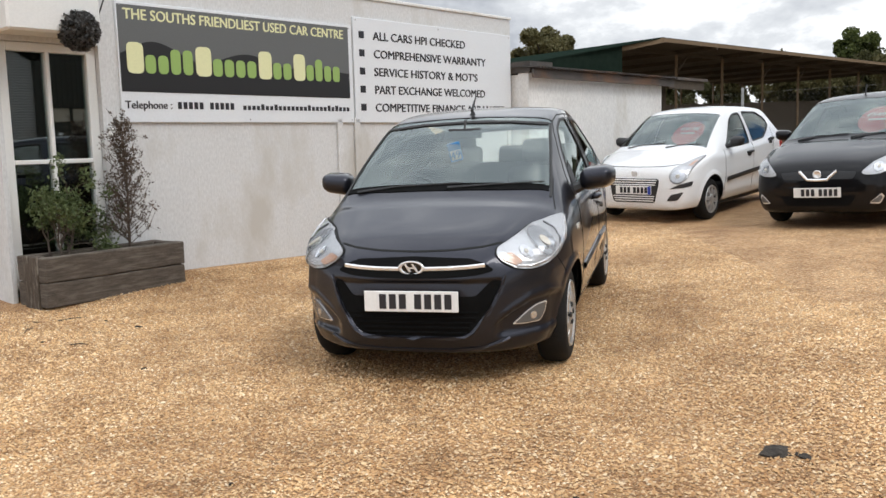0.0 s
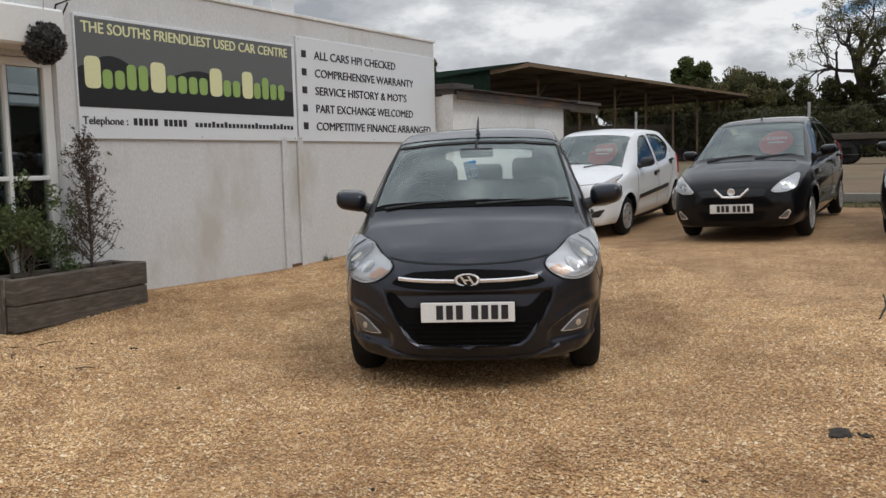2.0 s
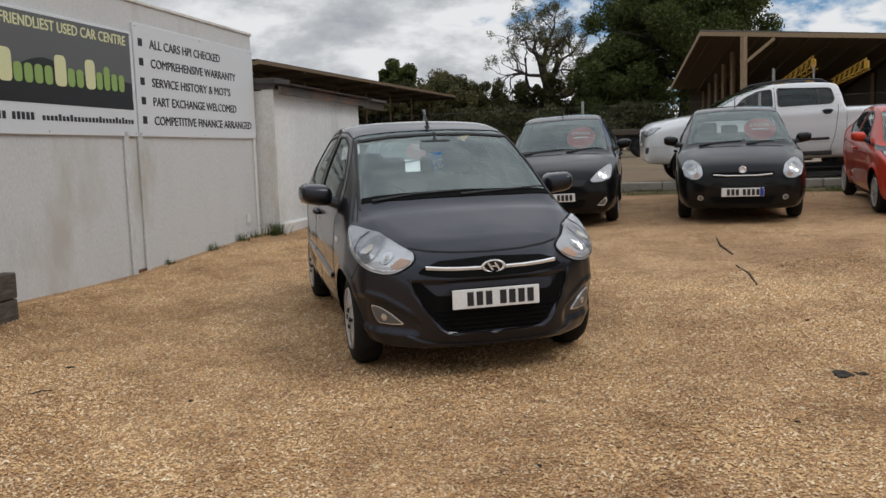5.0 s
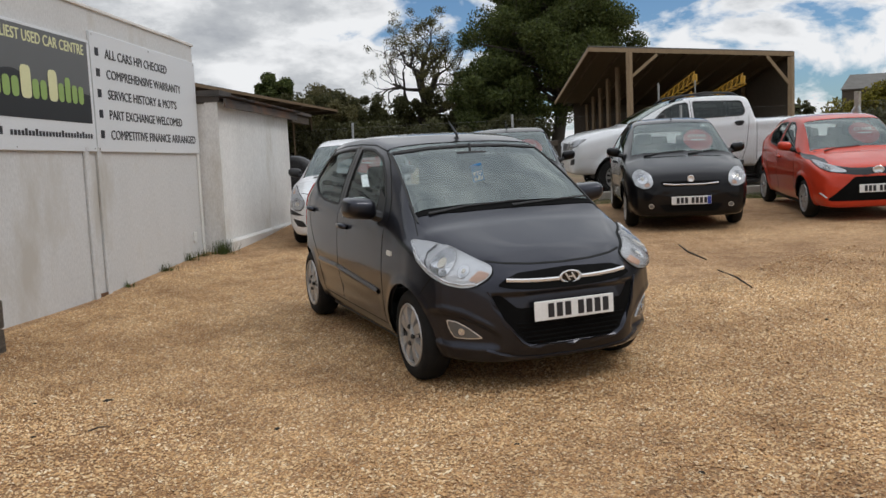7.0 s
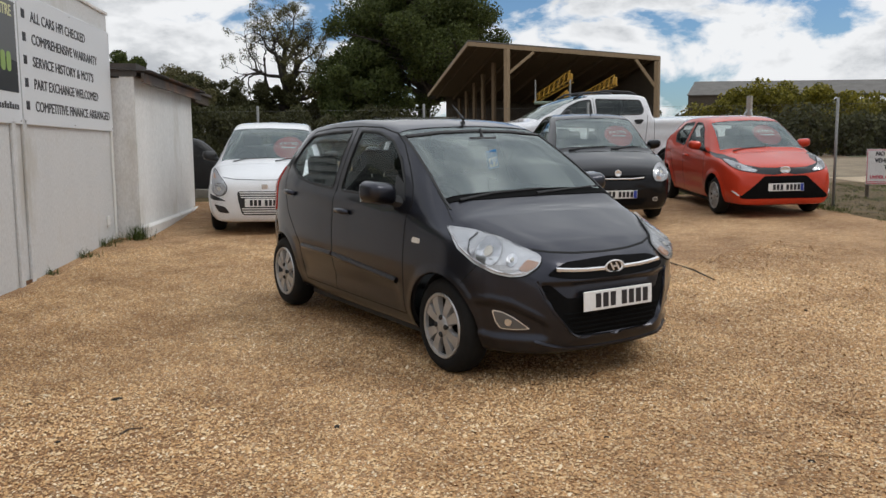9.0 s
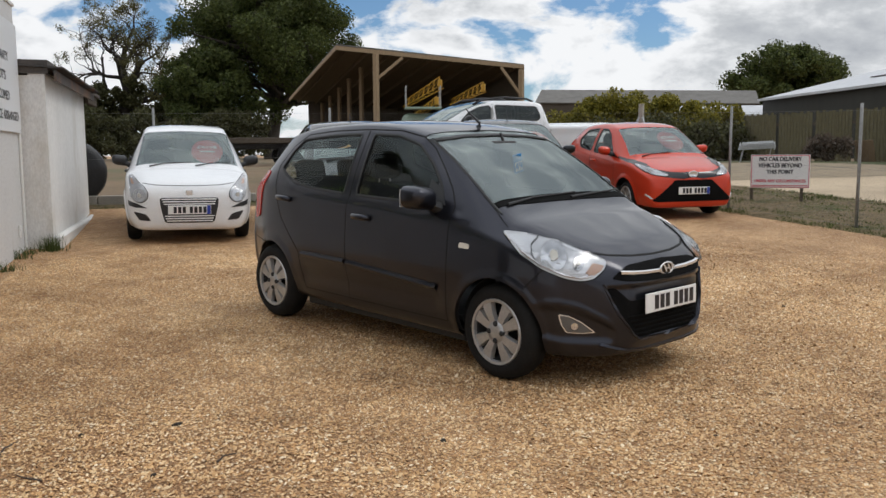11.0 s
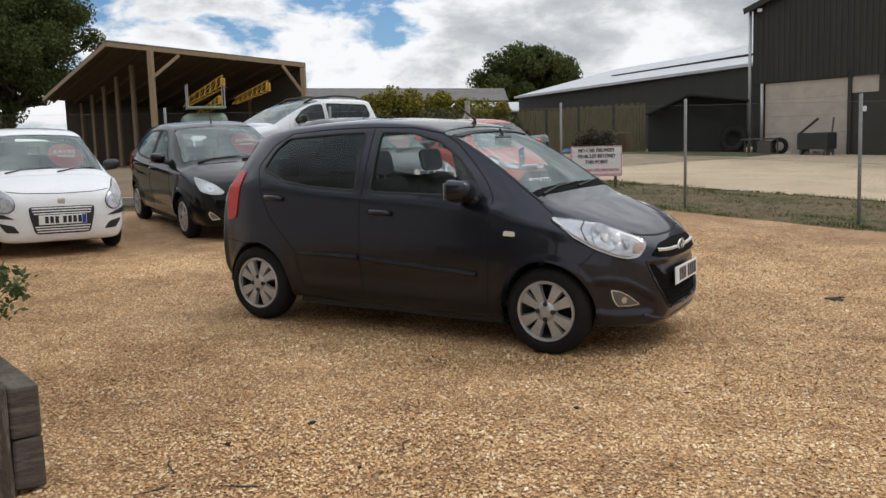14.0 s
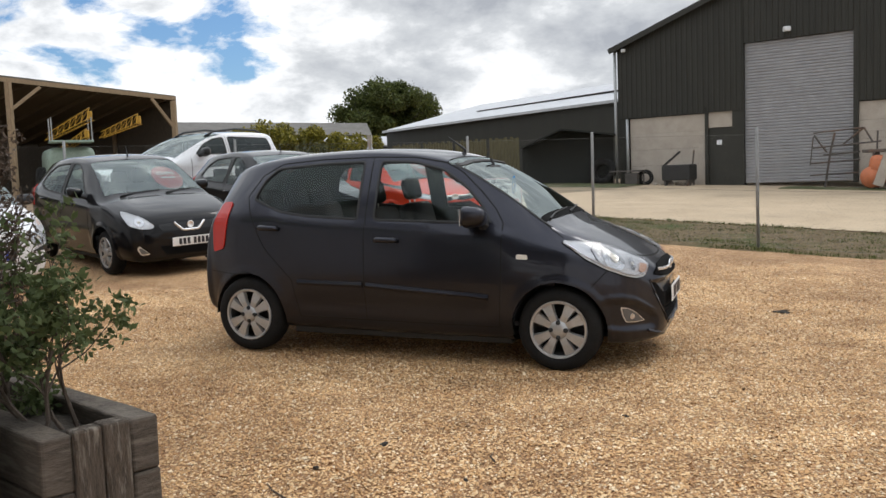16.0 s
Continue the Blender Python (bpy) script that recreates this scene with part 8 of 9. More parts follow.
# palisade of pale boards and the dark hut
pal = thing("board_fence", pose(0, 0, 0), "tall weathered close-board fence panels", "fence")
pa, pb = Vector((33.0, 12.7, 0)), Vector((29.7, 6.8, 0))
for k in range(46):
    u = (k + 0.5) / 46
    if k % 12 == 11:
        continue
    p = pa.lerp(pb, u)
    h = 1.95 + 0.05 * math.sin(k * 3.7)
    bm = bm_box((0.125, 0.025, h), (0, 0, 0))
    bmesh.ops.transform(bm, matrix=Matrix.Translation((p.x, p.y, gz(p) + h / 2)) @ Matrix.Rotation(math.atan2((pb - pa).y, (pb - pa).x), 4, 'Z'), verts=bm.verts)
    part("board", bm, M_FENCE, pal)
beam("rail", (pa.x + 0.05, pa.y, gz(pa) + 1.5), (pb.x + 0.05, pb.y, gz(pb) + 1.5), 0.06, 0.1, M_TIMBER_DARK, pal)
hut = thing("dark_hut", pose(0, 0, 0), "low dark green hut with a lean roof", "hut")
h0, h1 = Vector((28.3, 6.6, 0)), Vector((27.9, 3.1, 0))
hin = Vector((3.0, -0.4, 0))
sheet("front_wall", [(h0.x, h0.y, 0.5), (h1.x, h1.y, 0.5), (h1.x, h1.y, 2.5), (h0.x, h0.y, 2.35)], 0.06, M_HUT, hut)
apex = h0.lerp(h1, 0.42)
sheet("roof", [(h0.x - 1.1, h0.y + 0.1, 2.30), (apex.x - 1.1, apex.y, 2.95), (apex.x + 3, apex.y - 0.4, 2.95), (h0.x + 2.6, h0.y - 0.3, 2.30)], 0.06, M_HUT, hut)
sheet("roof", [(apex.x - 1.1, apex.y, 2.95), (h1.x - 1.1, h1.y, 2.66), (h1.x + 2.6, h1.y - 0.4, 2.66), (apex.x + 3, apex.y - 0.4, 2.95)], 0.06, M_HUT, hut)
sheet("gable_panel", [(h0.x, h0.y, 2.35), (h1.x, h1.y, 2.5), (h1.x, h1.y, 2.66), (apex.x, apex.y, 2.93)], 0.05, M_HUT, hut)
sheet("side_wall", [(h0.x, h0.y, 0.5), (h0.x + 2.6, h0.y - 0.4, 0.5), (h0.x + 2.6, h0.y - 0.4, 2.3), (h0.x, h0.y, 2.3)], 0.05, M_HUT, hut)
strip("turf_bank", Vector((32.0, 12.6, 0)), Vector((-0.488, -0.873, 0)), Vector((-0.873, 0.488, 0)), 0, 12.0, -0.6, 2.6, 0.048, M_TURF, "rough turf below the board fence", "verge", 0.4, 0.4, 0.25)
gt = thing("stacked_gates", pose(28.7, 11.9, gz((28.7, 11.9)), 0, 0, -78), "galvanised gates propped on a trestle by the verge", "gates")
for k in range(4):
    for y in (0, 0.22, 0.44, 0.66, 0.88):
        part("rail", bm_tube([(0.04 * k, y, 0.50 + 0.06 * k + 0.10 * y), (1.35 - 0.03 * k, y, 0.56 + 0.06 * k + 0.10 * y)], 0.016, 6), M_GALV, gt)
    for x in (0.06, 0.7, 1.30):
        part("end_rail", bm_tube([(x, 0, 0.50 + 0.06 * k), (x, 0.88, 0.60 + 0.06 * k)], 0.016, 6), M_GALV, gt)
for x in (0.15, 1.15):
    for y in (0.1, 0.8):
        part("trestle_leg", bm_tube([(x - 0.08, y, 0.0), (x + 0.04, y, 0.56)], 0.022, 6), M_GALV, gt)

# odds and ends before the board fence
M_TARP = surface("faded_blue_tarpaulin", (0.03, 0.07, 0.16), (0.06, 0.13, 0.26), 6, 0.6, fine=40, bump=0.5, dist=0.01)
bd = part("old_board", bm_box((0.75, 0.03, 0.85), (0, 0, 0.40), 0.006, 1, Matrix.Rotation(radians(-14), 4, 'X')), M_FASCIA)
bd.matrix_world = pose(29.0, 7.55, gz((29.0, 7.55)), 0, 0, 60)
tagged(bd, "weathered brown board leaning by the fence", "board")

# far grey roof and pale roof over the bushes
fr1 = thing("far_barn", pose(0, 0, 0), "distant barn with a grey sheet roof", "barn")
sheet("roof", [(70.5, 41.7, 6.1), (77.3, 22.4, 5.6), (81.0, 23.6, 7.0), (74.5, 43.0, 7.6)], 0.1, M_GREYROOF, fr1)
sheet("wall", [(70.7, 41.7, 0.3), (77.5, 22.4, 0.3), (77.5, 22.4, 5.6), (70.7, 41.7, 6.1)], 0.1, M_TIMBER_DARK, fr1)
sheet("end_wall", [(77.5, 22.4, 0.3), (85, 25, 0.3), (85, 25, 5.4), (81, 23.6, 7.0), (77.5, 22.4, 5.6)], 0.1, M_TIMBER_DARK, fr1)
fr2 = thing("far_shed", pose(0, 0, 0), "distant shed with a pale roof", "shed")
sheet("roof", [(51.25, 23.2, 3.72), (53.1, 15.6, 3.6), (56.5, 16.4, 4.35), (54.65, 24.0, 4.47)], 0.1, M_SHEETROOF, fr2)
sheet("wall", [(51.45, 23.2, 0.3), (53.3, 15.6, 0.3), (53.3, 15.6, 3.6), (51.45, 23.2, 3.72)], 0.1, M_BARN, fr2)


# black-wrapped silage bale at the end of the store
bm = bm_lathe([(0.0, -0.52), (0.42, -0.52), (0.51, -0.49), (0.55, -0.42), (0.565, -0.2), (0.56, 0.1), (0.565, 0.35), (0.54, 0.44), (0.47, 0.51), (0.0, 0.53)], 36)
for v in bm.verts:
    v.co += Vector(noise.noise_vector(v.co * 4.5)) * 0.018
bale = part("silage_bale", bm, M_WRAP, None, smooth=True)
bale.matrix_world = pose(4.58, 17.7, gz((4.58, 17.7)) + 0.555, 0, 0, -33)
tagged(bale, "round silage bale in black plastic wrap on the earth", "bale")

# ---- trees and hedges ----
tree("oak_tree", (58.8, 65.2), 21.5, 20.5, 3, "large oak in full dark green leaf", M_LEAF_OAK, 130000, 0.080, 0.150, 150, 0.15, 0.7)
tree("ivied_oak", (52.0, 66.5), 11.5, 11.0, 36, "low dark green oak in front of the large one", M_LEAF_OAK, 52000, 0.085, 0.20, 70, 0.02, 0.4)


# tall trees added out of view behind the office, to darken the cars' glass and paint
for k, (x, y, h, w) in enumerate(((-10.5, 16.5, 12.0, 8.5), (-14.5, 11.0, 12.5, 9.0), (-6.0, 21.5, 11.0, 7.0))):
    tree("office_tree", (x, y), h, w, 50 + k, "unseen dark leafy tree, added behind the office to darken reflections", M_LEAF_OAK, 9000, 0.14, 0.22, 60, 0.05, 0.35)


def gnarled_tree(name, place, height, seed, label, leaf, leaves, leaf_size, trunk=0.6, dead=0.3):
    """An old trunk with crooked forking limbs, some dead and bare, the others sprinkled with leaves."""
    rng = np.random.default_rng(seed)
    x, y = place
    root = thing(name, pose(x, y, float(ground_z(x, y)) - 0.05), label, "tree")
    bm, live = bmesh.new(), []
    pts = [Vector((0, 0, -0.2)), Vector((0.2, 0.1, height * 0.14)), Vector((-0.1, 0.3, height * 0.28)), Vector((0.3, 0.0, height * 0.40)), Vector((-0.2, 0.2, height * 0.52)), Vector((0.1, 0.1, height * 0.64))]
    bm_tube(pts, [trunk * 1.3, trunk, trunk * 0.85, trunk * 0.66, trunk * 0.42, trunk * 0.22], 9, bm, False)
    for k in range(12):
        u = 1.9 + 3.1 * k / 11
        i = min(4, int(u))
        b = pts[i].lerp(pts[i + 1], u - i)
        a = k * 2.4 + rng.normal(0, 0.3)
        tips = []
        reach = height * (0.22 - 0.05 * (u - 1.9) / 3.1) * (0.85 + 0.35 * rng.random())
        limbs(rng, b, (math.cos(a), math.sin(a), 0.35 + 0.30 * (u - 1.9)), reach, trunk * (0.42 - 0.05 * u), 4, bm, tips, 0.85, (2, 3), 0.16, 0.70)
        if rng.random() >= dead:
            live += tips
    part("trunk", bm, M_BARK_OLD, root, smooth=True)
    leaf_cloud("crown", live, height * 0.03, leaves, leaf_size, leaf, root, seed, 0.8)
    return root


gnarled_tree("half_bare_oak", (53.5, 80.5), 18.0, 12, "half-bare old oak with dead limbs and sparse leaves", M_LEAF_OLD_OAK, 19000, 0.05, 0.92, 0.35)
tree("round_oak", (99.4, 24.6), 13.4, 16.5, 7, "round-crowned oak beyond the barns", M_LEAF_OAK, 60000, 0.10, 0.17, 110, 0.14, 0.5)
tree("small_oak", (118.0, 22.0), 11.0, 5.0, 9, "small distant oak above the roof", M_LEAF_OAK, 12000, 0.12, 0.3, 20, 0.2, 0.3)
tree("field_tree", (40.3, 91.3), 12.2, 6.5, 17, "leafy field tree above the hedge", M_LEAF_OAK, 32000, 0.09, 0.20, 60, 0.10, 0.35)
tree("field_tree", (45.0, 88.0), 10.4, 10.0, 18, "grey-green field tree above the hedge", M_LEAF_DRY, 32000, 0.09, 0.20, 60, 0.05, 0.35)
tree("field_tree", (5.9, 65.0), 10.2, 6.5, 19, "pale spring tree behind the pole barn", M_LEAF_DRY, 26000, 0.08, 0.22, 36, 0.1, 0.28, 0.1)
tree("field_tree", (49.0, 97.0), 10.0, 10.0, 31, "grey-green spring tree above the hedge", M_LEAF_DRY, 30000, 0.10, 0.26, 36, 0.08, 0.3, 0.2)
tree("field_tree", (60.0, 79.0), 9.0, 9.0, 33, "grey-green spring tree behind the hedge", M_LEAF_DRY, 26000, 0.10, 0.26, 30, 0.08, 0.3, 0.2)


def hedge(name, p, q, height, depth, count, size, material, label, seed, wave=0.3, clump=0.8):
    rng = np.random.default_rng(seed)
    p, q = Vector((*p, 0)), Vector((*q, 0))
    n = max(4, int((q - p).length / (1.35 * clump)))
    side = Vector((-(q - p).y, (q - p).x, 0)).normalized()
    C, S = [], []
    for k in range(n * 9):
        u = rng.random()
        b = p.lerp(q, u)
        hh = height * (1 + wave * (noise.noise(Vector((u * n * 0.23, seed, 0))) + 0.5 * noise.noise(Vector((u * n * 0.8, seed, 4)))))
        z = 0.2 + (hh - 0.5) * rng.random() ** 0.8
        w = depth * (1 - 0.6 * z / hh)
        C.append(b + side * rng.normal(0, w * 0.5) + Vector((0, 0, gz(b) + z)))
        S.append(clump * (0.6 + 0.6 * rng.random()))
    ob = leaf_cloud(name, C, S, count, size, material, None, seed)
    return tagged(ob, label, "hedge", kind="stuff")


hedge("hedge", (-6.0, 88.0), (64.0, 78.0), 7.6, 2.5, 130000, 0.095, M_LEAF_HEDGE, "tall overgrown field hedge in mixed green and brown", 2)
hedge("hedge", (50.0, 90.0), (61.0, 78.5), 6.0, 2.5, 26000, 0.11, M_LEAF_HEDGE, "overgrown field hedge behind the sheds", 5)
hedge("hedge", (24.0, 84.0), (44.0, 78.0), 7.0, 2.5, 40000, 0.10, M_LEAF_DRY, "dense stretch of the tall field hedge", 22)
hedge("undergrowth", (24.0, 66.0), (53.5, 60.4), 3.8, 2.0, 52000, 0.09, M_LEAF_HEDGE, "dark bramble undergrowth in front of the hedge", 6)
hedge("bushes", (34.5, 22.5), (39.0, 14.5), 3.3, 1.6, 44000, 0.05, M_LEAF_GOLD, "yellow-green flowering bushes behind the fence", 8, 0.12, 0.62)
hedge("bramble_bank", (30.5, 19.5), (33.5, 12.5), 1.7, 1.2, 16000, 0.06, M_LEAF_HEDGE, "dark bramble bank below the bushes", 11)
hedge("dead_brambles", (29.0, 9.6), (28.5, 8.1), 1.0, 0.4, 4500, 0.035, M_LEAF_BROWN, "brown dead bramble heap before the board fence", 15, 0.3, 0.3)
hedge("far_wood", (90.0, 66.0), (150.0, 10.0), 5.0, 4.0, 30000, 0.25, M_LEAF_HEDGE, "distant line of trees", 14)


# ---- small things on the ground ----
def pebbles():
    """Loose stones over the part of the yard that the path skirts."""
    rng = np.random.default_rng(41)
    n = 270000
    X = rng.uniform(-6.8, 5.6, n * 3)
    Y = rng.uniform(0.3, 12.0, n * 3)
    off = (X + 3.14) * 0.75669 - (Y - 8.533) * 0.65377
    # within reach of the walked arc round the car, and clear of the building
    ang = np.arctan2(Y - 7.0, X + 0.2)
    r = np.hypot(X + 0.2, Y - 7.0)
    keep = (off > 0.15) & (r < 3.8 + 2.8 * rng.random(len(r)) ** 1.5) & ~((X > 2.6) & (Y > 6.5))
    X, Y = X[keep][:n], Y[keep][:n]
    n = len(X)
    s = rng.uniform(0.0036, 0.0082, n) * (1 + 0.5 * (rng.random(n) > 0.93))
    base = np.array(((1, 0, -0.2), (0, 1, -0.2), (-1, 0, -0.2), (0, -1, -0.2), (0.15, 0.1, 1)), float)
    tris = np.array(((0, 1, 4), (1, 2, 4), (2, 3, 4), (3, 0, 4)))
    V = base[None] * (1 + rng.normal(0, 0.25, (n, 5, 1))) * s[:, None, None] * np.array((1.25, 0.95, 0.62))
    a = rng.uniform(0, 6.283, n)
    c, sn = np.cos(a)[:, None], np.sin(a)[:, None]
    x, y = V[:, :, 0] * c - V[:, :, 1] * sn, V[:, :, 0] * sn + V[:, :, 1] * c
    tilt = rng.normal(0, 0.35, (n, 1))
    V = np.stack([x + X[:, None], y + Y[:, None], V[:, :, 2] + x * tilt + (ground_z(X, Y) + 0.003 + s * 0.3)[:, None]], -1).reshape(-1, 3)
    F = (tris[None] + (np.arange(n) * 5)[:, None, None]).reshape(-1, 3)
    me = bpy.data.meshes.new("gravel_stones")
    me.vertices.add(len(V)); me.vertices.foreach_set("co", V.ravel())
    me.loops.add(3 * len(F)); me.loops.foreach_set("vertex_index", F.ravel())
    me.polygons.add(len(F)); me.polygons.foreach_set("loop_start", np.arange(0, 3 * len(F), 3))
    me.update(calc_edges=True)
    m, t, b = principled("loose_gravel_stone")
    gi = t.nodes.new("ShaderNodeNewGeometry")
    r = t.nodes.new("ShaderNodeValToRGB")
    e = r.color_ramp.elements
    e[0].position, e[0].color = 0.0, (0.27, 0.16, 0.08, 1)
    e[1].position, e[1].color = 1.0, (0.865, 0.754, 0.558, 1)
    for p, cc in ((0.2, (0.540, 0.311, 0.133, 1)), (0.6, (0.672, 0.440, 0.216, 1)), (0.88, (0.771, 0.585, 0.348, 1))):
        q = e.new(p); q.color = cc
    t.links.new(gi.outputs["Random Per Island"], r.inputs[0])
    broad = ramp2(t, noise_fac(t, 0.55, 5, 0.6), (0.77, 0.71, 0.66), (1.07, 1.05, 1.03), 0.36, 0.60)
    patch = ramp2(t, noise_fac(t, 2.3, 6, 0.7), (0.76, 0.71, 0.66), (1.06, 1.06, 1.06), 0.36, 0.56)
    t.links.new(mixc(t, 1.0, mixc(t, 1.0, r.outputs[0], broad, 'MULTIPLY'), patch, 'MULTIPLY'), b.inputs["Base Color"])
    b.inputs["Roughness"].default_value = 0.75
    me.materials.append(m)
    return tagged(new("gravel_stones", me), "loose golden and pale angular gravel stones", "gravel", kind="stuff")


pebbles()


def grass_tuft(place, blades, height, spread, seed, label="green grass tuft at the foot of the wall"):
    rng = np.random.default_rng(seed)
    x, y = place
    vs, fs = [], []
    for _ in range(blades):
        a = rng.uniform(0, 6.283)
        bx, by = rng.normal(0, spread * 0.4, 2)
        l = height * (0.5 + 0.7 * rng.random())
        lean = rng.uniform(0.15, 0.9)
        d = np.array((math.cos(a), math.sin(a)))
        w = np.array((-d[1], d[0])) * 0.004
        k = len(vs)
        for u in (0.0, 0.5, 1.0):
            p = np.array((bx, by)) + d * l * lean * u * u
            z = l * (u - 0.25 * lean * u * u)
            ww = w * (1 - 0.8 * u)
            vs.append((p[0] - ww[0], p[1] - ww[1], z)); vs.append((p[0] + ww[0], p[1] + ww[1], z))
        fs += [(k, k + 1, k + 3, k + 2), (k + 2, k + 3, k + 5, k + 4)]
    ob = mesh_ob("grass_tuft", vs, fs, M_GRASS)
    ob.matrix_world = pose(x, y, gz((x, y)) - 0.005)
    return tagged(ob, label, "grass", kind="stuff")


def wall_pt(a, off):
    p = WALL0 + WD * a + WN * off
    return (p.x, p.y)


for a, off, n, h, sp, sd in ((4.35, 0.08, 70, 0.11, 0.14, 1), (5.80, 0.30, 190, 0.19, 0.18, 2), (5.2, 0.08, 60, 0.12, 0.12, 3), (3.3, 0.06, 40, 0.08, 0.1, 4), (5.55, 0.10, 45, 0.12, 0.12, 5)):
    grass_tuft(wall_pt(a, off), n, h, sp, sd)
def verge_grass(name, p0, d, n, a0, a1, b0, b1, blades, edge, seed, label):
    """Short rough grass over a verge, thicker in patches and along its edges, as one sheet of blades."""
    rng = np.random.default_rng(seed)
    vs, fs = [], []
    while len(fs) < blades * 2:
        a, u = rng.uniform(a0, a1), rng.random()
        thick = 0.38 + 1.25 * noise.noise(Vector((a * 0.9, u * 3.0, seed))) + edge * (abs(u - 0.5) * 2) ** 3
        if rng.random() > thick:
            continue
        q = p0 + d * a + n * (b0 + (b1 - b0) * u)
        z = gz(q) + 0.015
        for _ in range(4):
            x, y = q.x + rng.normal(0, 0.03), q.y + rng.normal(0, 0.03)
            t = rng.uniform(0, 6.283)
            l = (0.015 + 0.038 * rng.random() ** 2) * (0.6 + 0.8 * max(0.0, thick))
            lean = rng.uniform(0.2, 1.0) * l
            cx, cy = math.cos(t), math.sin(t)
            k = len(vs)
            w = 0.0045
            vs += [(x - cy * w, y + cx * w, z), (x + cy * w, y - cx * w, z), (x + cx * lean * 0.4 + cy * w * 0.7, y + cy * lean * 0.4 - cx * w * 0.7, z + l * 0.6), (x + cx * lean * 0.4 - cy * w * 0.7, y + cy * lean * 0.4 + cx * w * 0.7, z + l * 0.6), (x + cx * lean, y + cy * lean, z + l * 0.85)]
            fs += [(k, k + 1, k + 2, k + 3), (k + 3, k + 2, k + 4)]
    ob = mesh_ob(name, vs, fs, M_VERGE_GRASS)
    return tagged(ob, label, "grass", kind="stuff")


def verge_stones(p0, d, n, a0, a1, b0, b1, count, seed):
    rng = np.random.default_rng(seed)
    base = np.array(((1, 0, 0), (0, 1, 0), (-1, 0, 0), (0, -1, 0), (0, 0, 1)), float)
    tris = ((0, 1, 4), (1, 2, 4), (2, 3, 4), (3, 0, 4))
    vs, fs = [], []
    for k in range(count):
        q = p0 + d * rng.uniform(a0, a1) + n * (b0 + (b1 - b0) * rng.beta(2, 2))
        r = rng.uniform(0.008, 0.028)
        t = rng.uniform(0, 6.283)
        P = base * (1 + rng.normal(0, 0.25, (5, 1))) * r * np.array((1.2, 0.9, 0.7))
        x, y = P[:, 0] * math.cos(t) - P[:, 1] * math.sin(t), P[:, 0] * math.sin(t) + P[:, 1] * math.cos(t)
        z = gz(q) + 0.016
        fs += [tuple(5 * k + i for i in f) for f in tris]
        vs += [(q.x + a, q.y + b, z + c) for a, b, c in zip(x, y, P[:, 2])]
    m, t, b = principled("verge_stone")
    gi = t.nodes.new("ShaderNodeNewGeometry")
    t.links.new(ramp2(t, gi.outputs["Random Per Island"], (0.085, 0.068, 0.045), (0.24, 0.195, 0.135), 0.0, 1.0), b.inputs["Base Color"])
    b.inputs["Roughness"].default_value = 0.9
    return tagged(mesh_ob("verge_stones", vs, fs, m), "grey broken stones scattered over the verge", "stones", kind="stuff")


verge_grass("verge_grass", FENCE0, FD, FN, -12.0, 6.6, -0.45, 0.55, 9000, 0.25, 77, "patchy rough grass along the gravel edge")
verge_grass("verge_grass", FENCE0, FD, FN, -12.0, 6.6, 2.2, 3.3, 9000, 0.35, 78, "rough grass along the road edge")
verge_grass("verge_grass", FENCE0, FD, FN, -12.0, 6.6, 0.5, 2.3, 5000, 0.0, 79, "thin grass among the verge stones")
verge_grass("verge_grass", CORNER, BACK_D, BACK_N, -0.2, 12.8, -0.5, 0.95, 16000, 0.2, 80, "rough green grass along the back kerb")
verge_stones(FENCE0, FD, FN, -12.0, 6.6, -0.25, 3.2, 5500, 5)


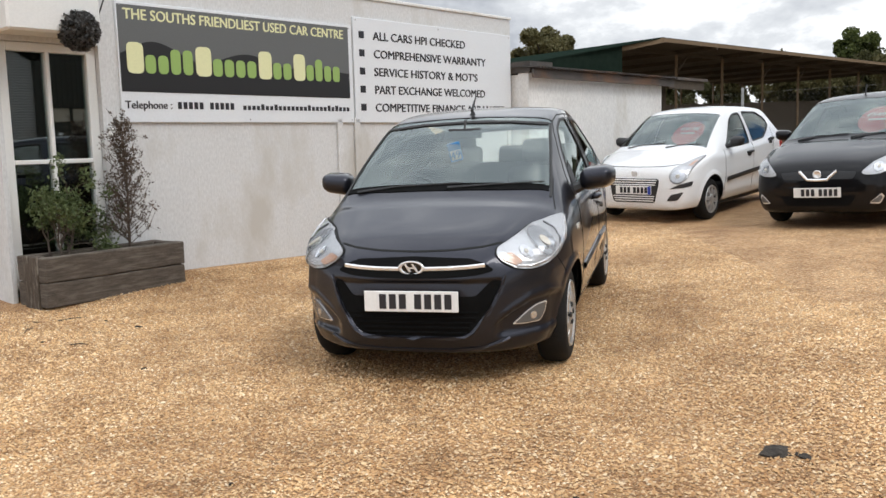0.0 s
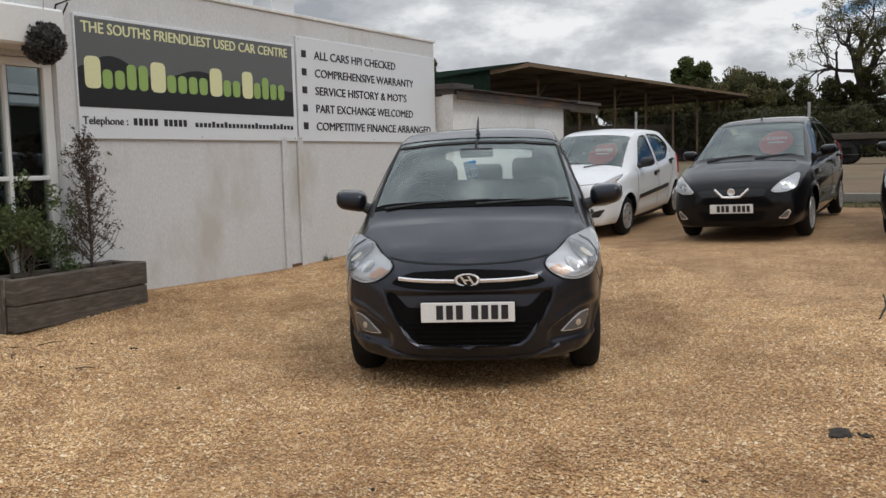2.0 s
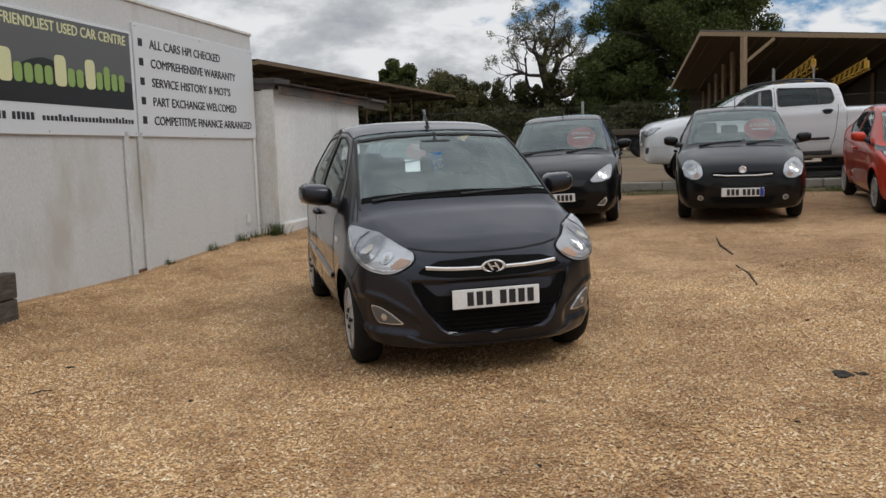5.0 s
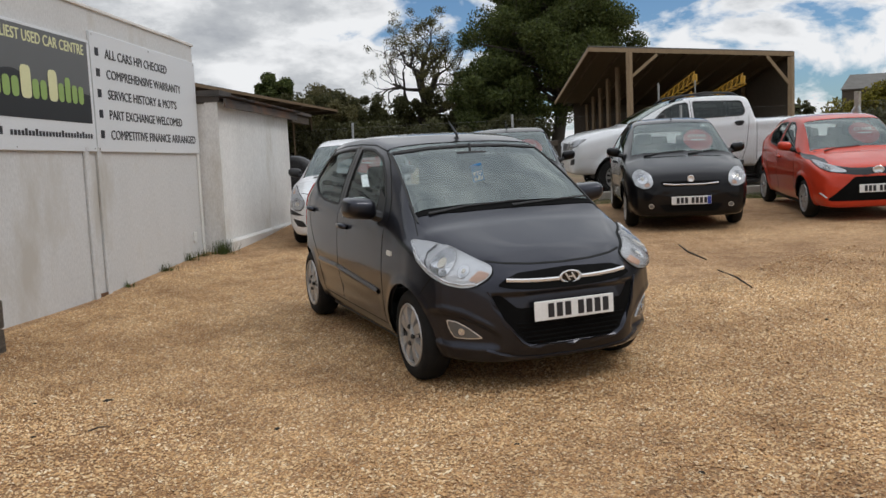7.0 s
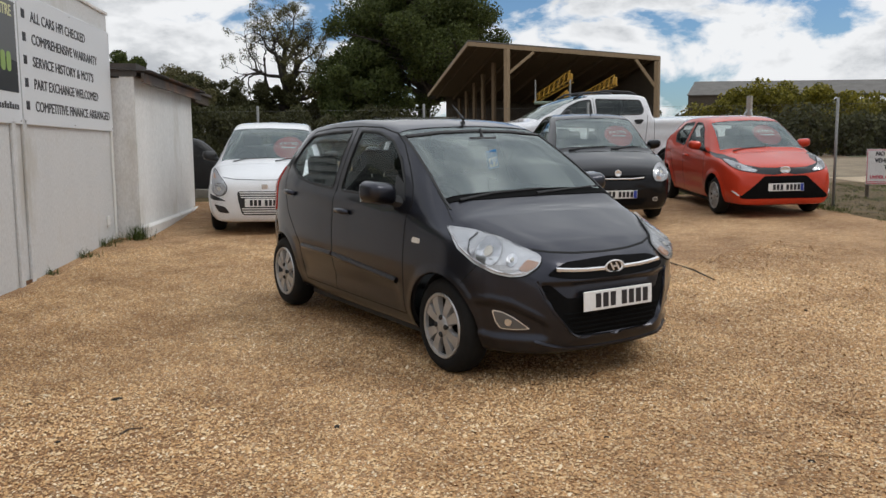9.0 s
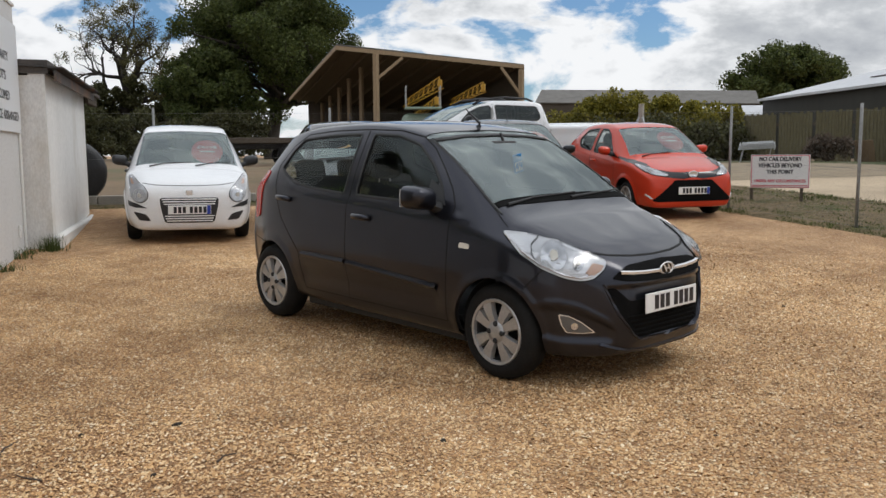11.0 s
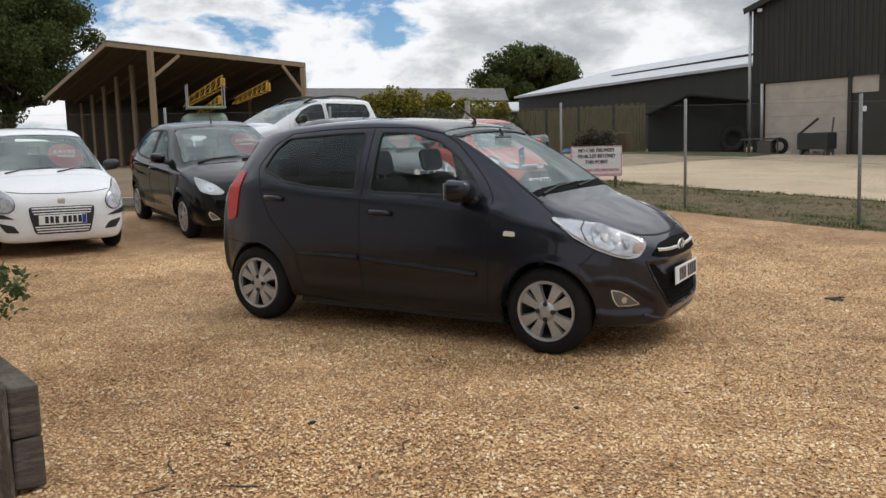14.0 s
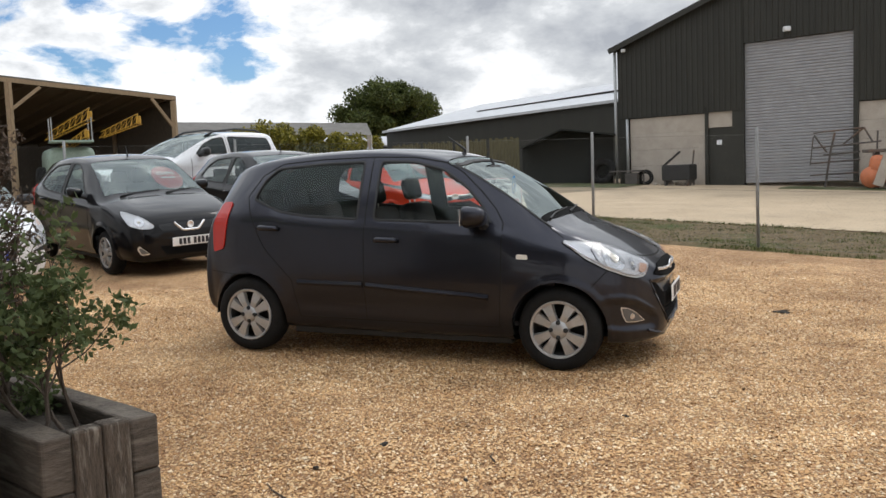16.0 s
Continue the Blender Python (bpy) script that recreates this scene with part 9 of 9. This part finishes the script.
def clod(name, x, y, size, seed, material, label, category, flat=0.5):
    bm = bmesh.new()
    bmesh.ops.create_icosphere(bm, subdivisions=2, radius=1.0)
    for v in bm.verts:
        v.co *= 1 + 0.5 * noise.noise(v.co * 1.6 + Vector((seed, 0, 0)))
        v.co = Vector((v.co.x * size, v.co.y * size * 0.6, max(-0.2, v.co.z) * size * flat))
    b = part(name, bm, material)
    b.matrix_world = pose(x, y, gz((x, y)) + 0.004, 0, 0, seed * 53)
    return tagged(b, label, category)


clod("tarpaulin", 29.0, 9.9, 0.42, 4, M_TARP, "crumpled blue tarpaulin on the turf", "tarpaulin", 0.5)
clod("rubber_scrap", 1.25, 3.80, 0.085, 1, M_SOIL, "flat dark rubber scrap lying on the gravel", "scrap", 0.16)
clod("rubber_scrap", 1.34, 3.75, 0.045, 2, M_SOIL, "small dark rubber scrap on the gravel", "scrap", 0.18)
for k, (x, y, s) in enumerate(((-2.40, 6.65, 0.028), (-1.91, 5.43, 0.022), (-0.9, 3.6, 0.016), (0.4, 3.4, 0.015), (-2.9, 6.2, 0.018), (-3.1, 5.2, 0.014), (-1.2, 4.4, 0.014), (2.2, 4.8, 0.02), (-2.75, 6.9, 0.02))):
    clod("earth_clod", x, y, s, 10 + k, M_SOIL, "dark earth clod among the gravel", "clod", 0.45)
for k, (x, y, l, r) in enumerate(((-3.05, 7.0, 0.22, 40), (-3.2, 6.6, 0.16, 100), (-2.6, 6.1, 0.12, 10), (-3.3, 6.9, 0.1, 150))):
    b = part("twig", bm_tube([(-l / 2, 0, 0.008), (0, 0.012, 0.012), (l / 2, -0.01, 0.007)], [0.005, 0.004, 0.002], 5), M_TWIG)
    b.matrix_world = pose(x, y, gz((x, y)), 0, 0, r)
    tagged(b, "short dry twig on the gravel", "twig")
# the dark cable that surfaces through the gravel
cp = [Vector((2.93, 5.90)), Vector((3.25, 6.27)), Vector((3.5, 6.66)), Vector((3.95, 7.12)), Vector((4.30, 7.63)), Vector((4.72, 8.09))]
for a, b in ((0, 2), (3, 5)):
    pts = [(p.x, p.y, gz(p) + 0.006) for p in cp[a:b + 1]]
    tagged(part("buried_cable", bm_tube(pts, [0.006, 0.011, 0.005], 6), M_SOIL), "dark cable half buried in the gravel", "cable")
verge_grass("turf_grass", bp(6.6, -0.35, 0), BU, BOUT, 0.3, 7.0, 0.1, 1.6, 2500, 0.2, 83, "rough green grass by the roller shutter")
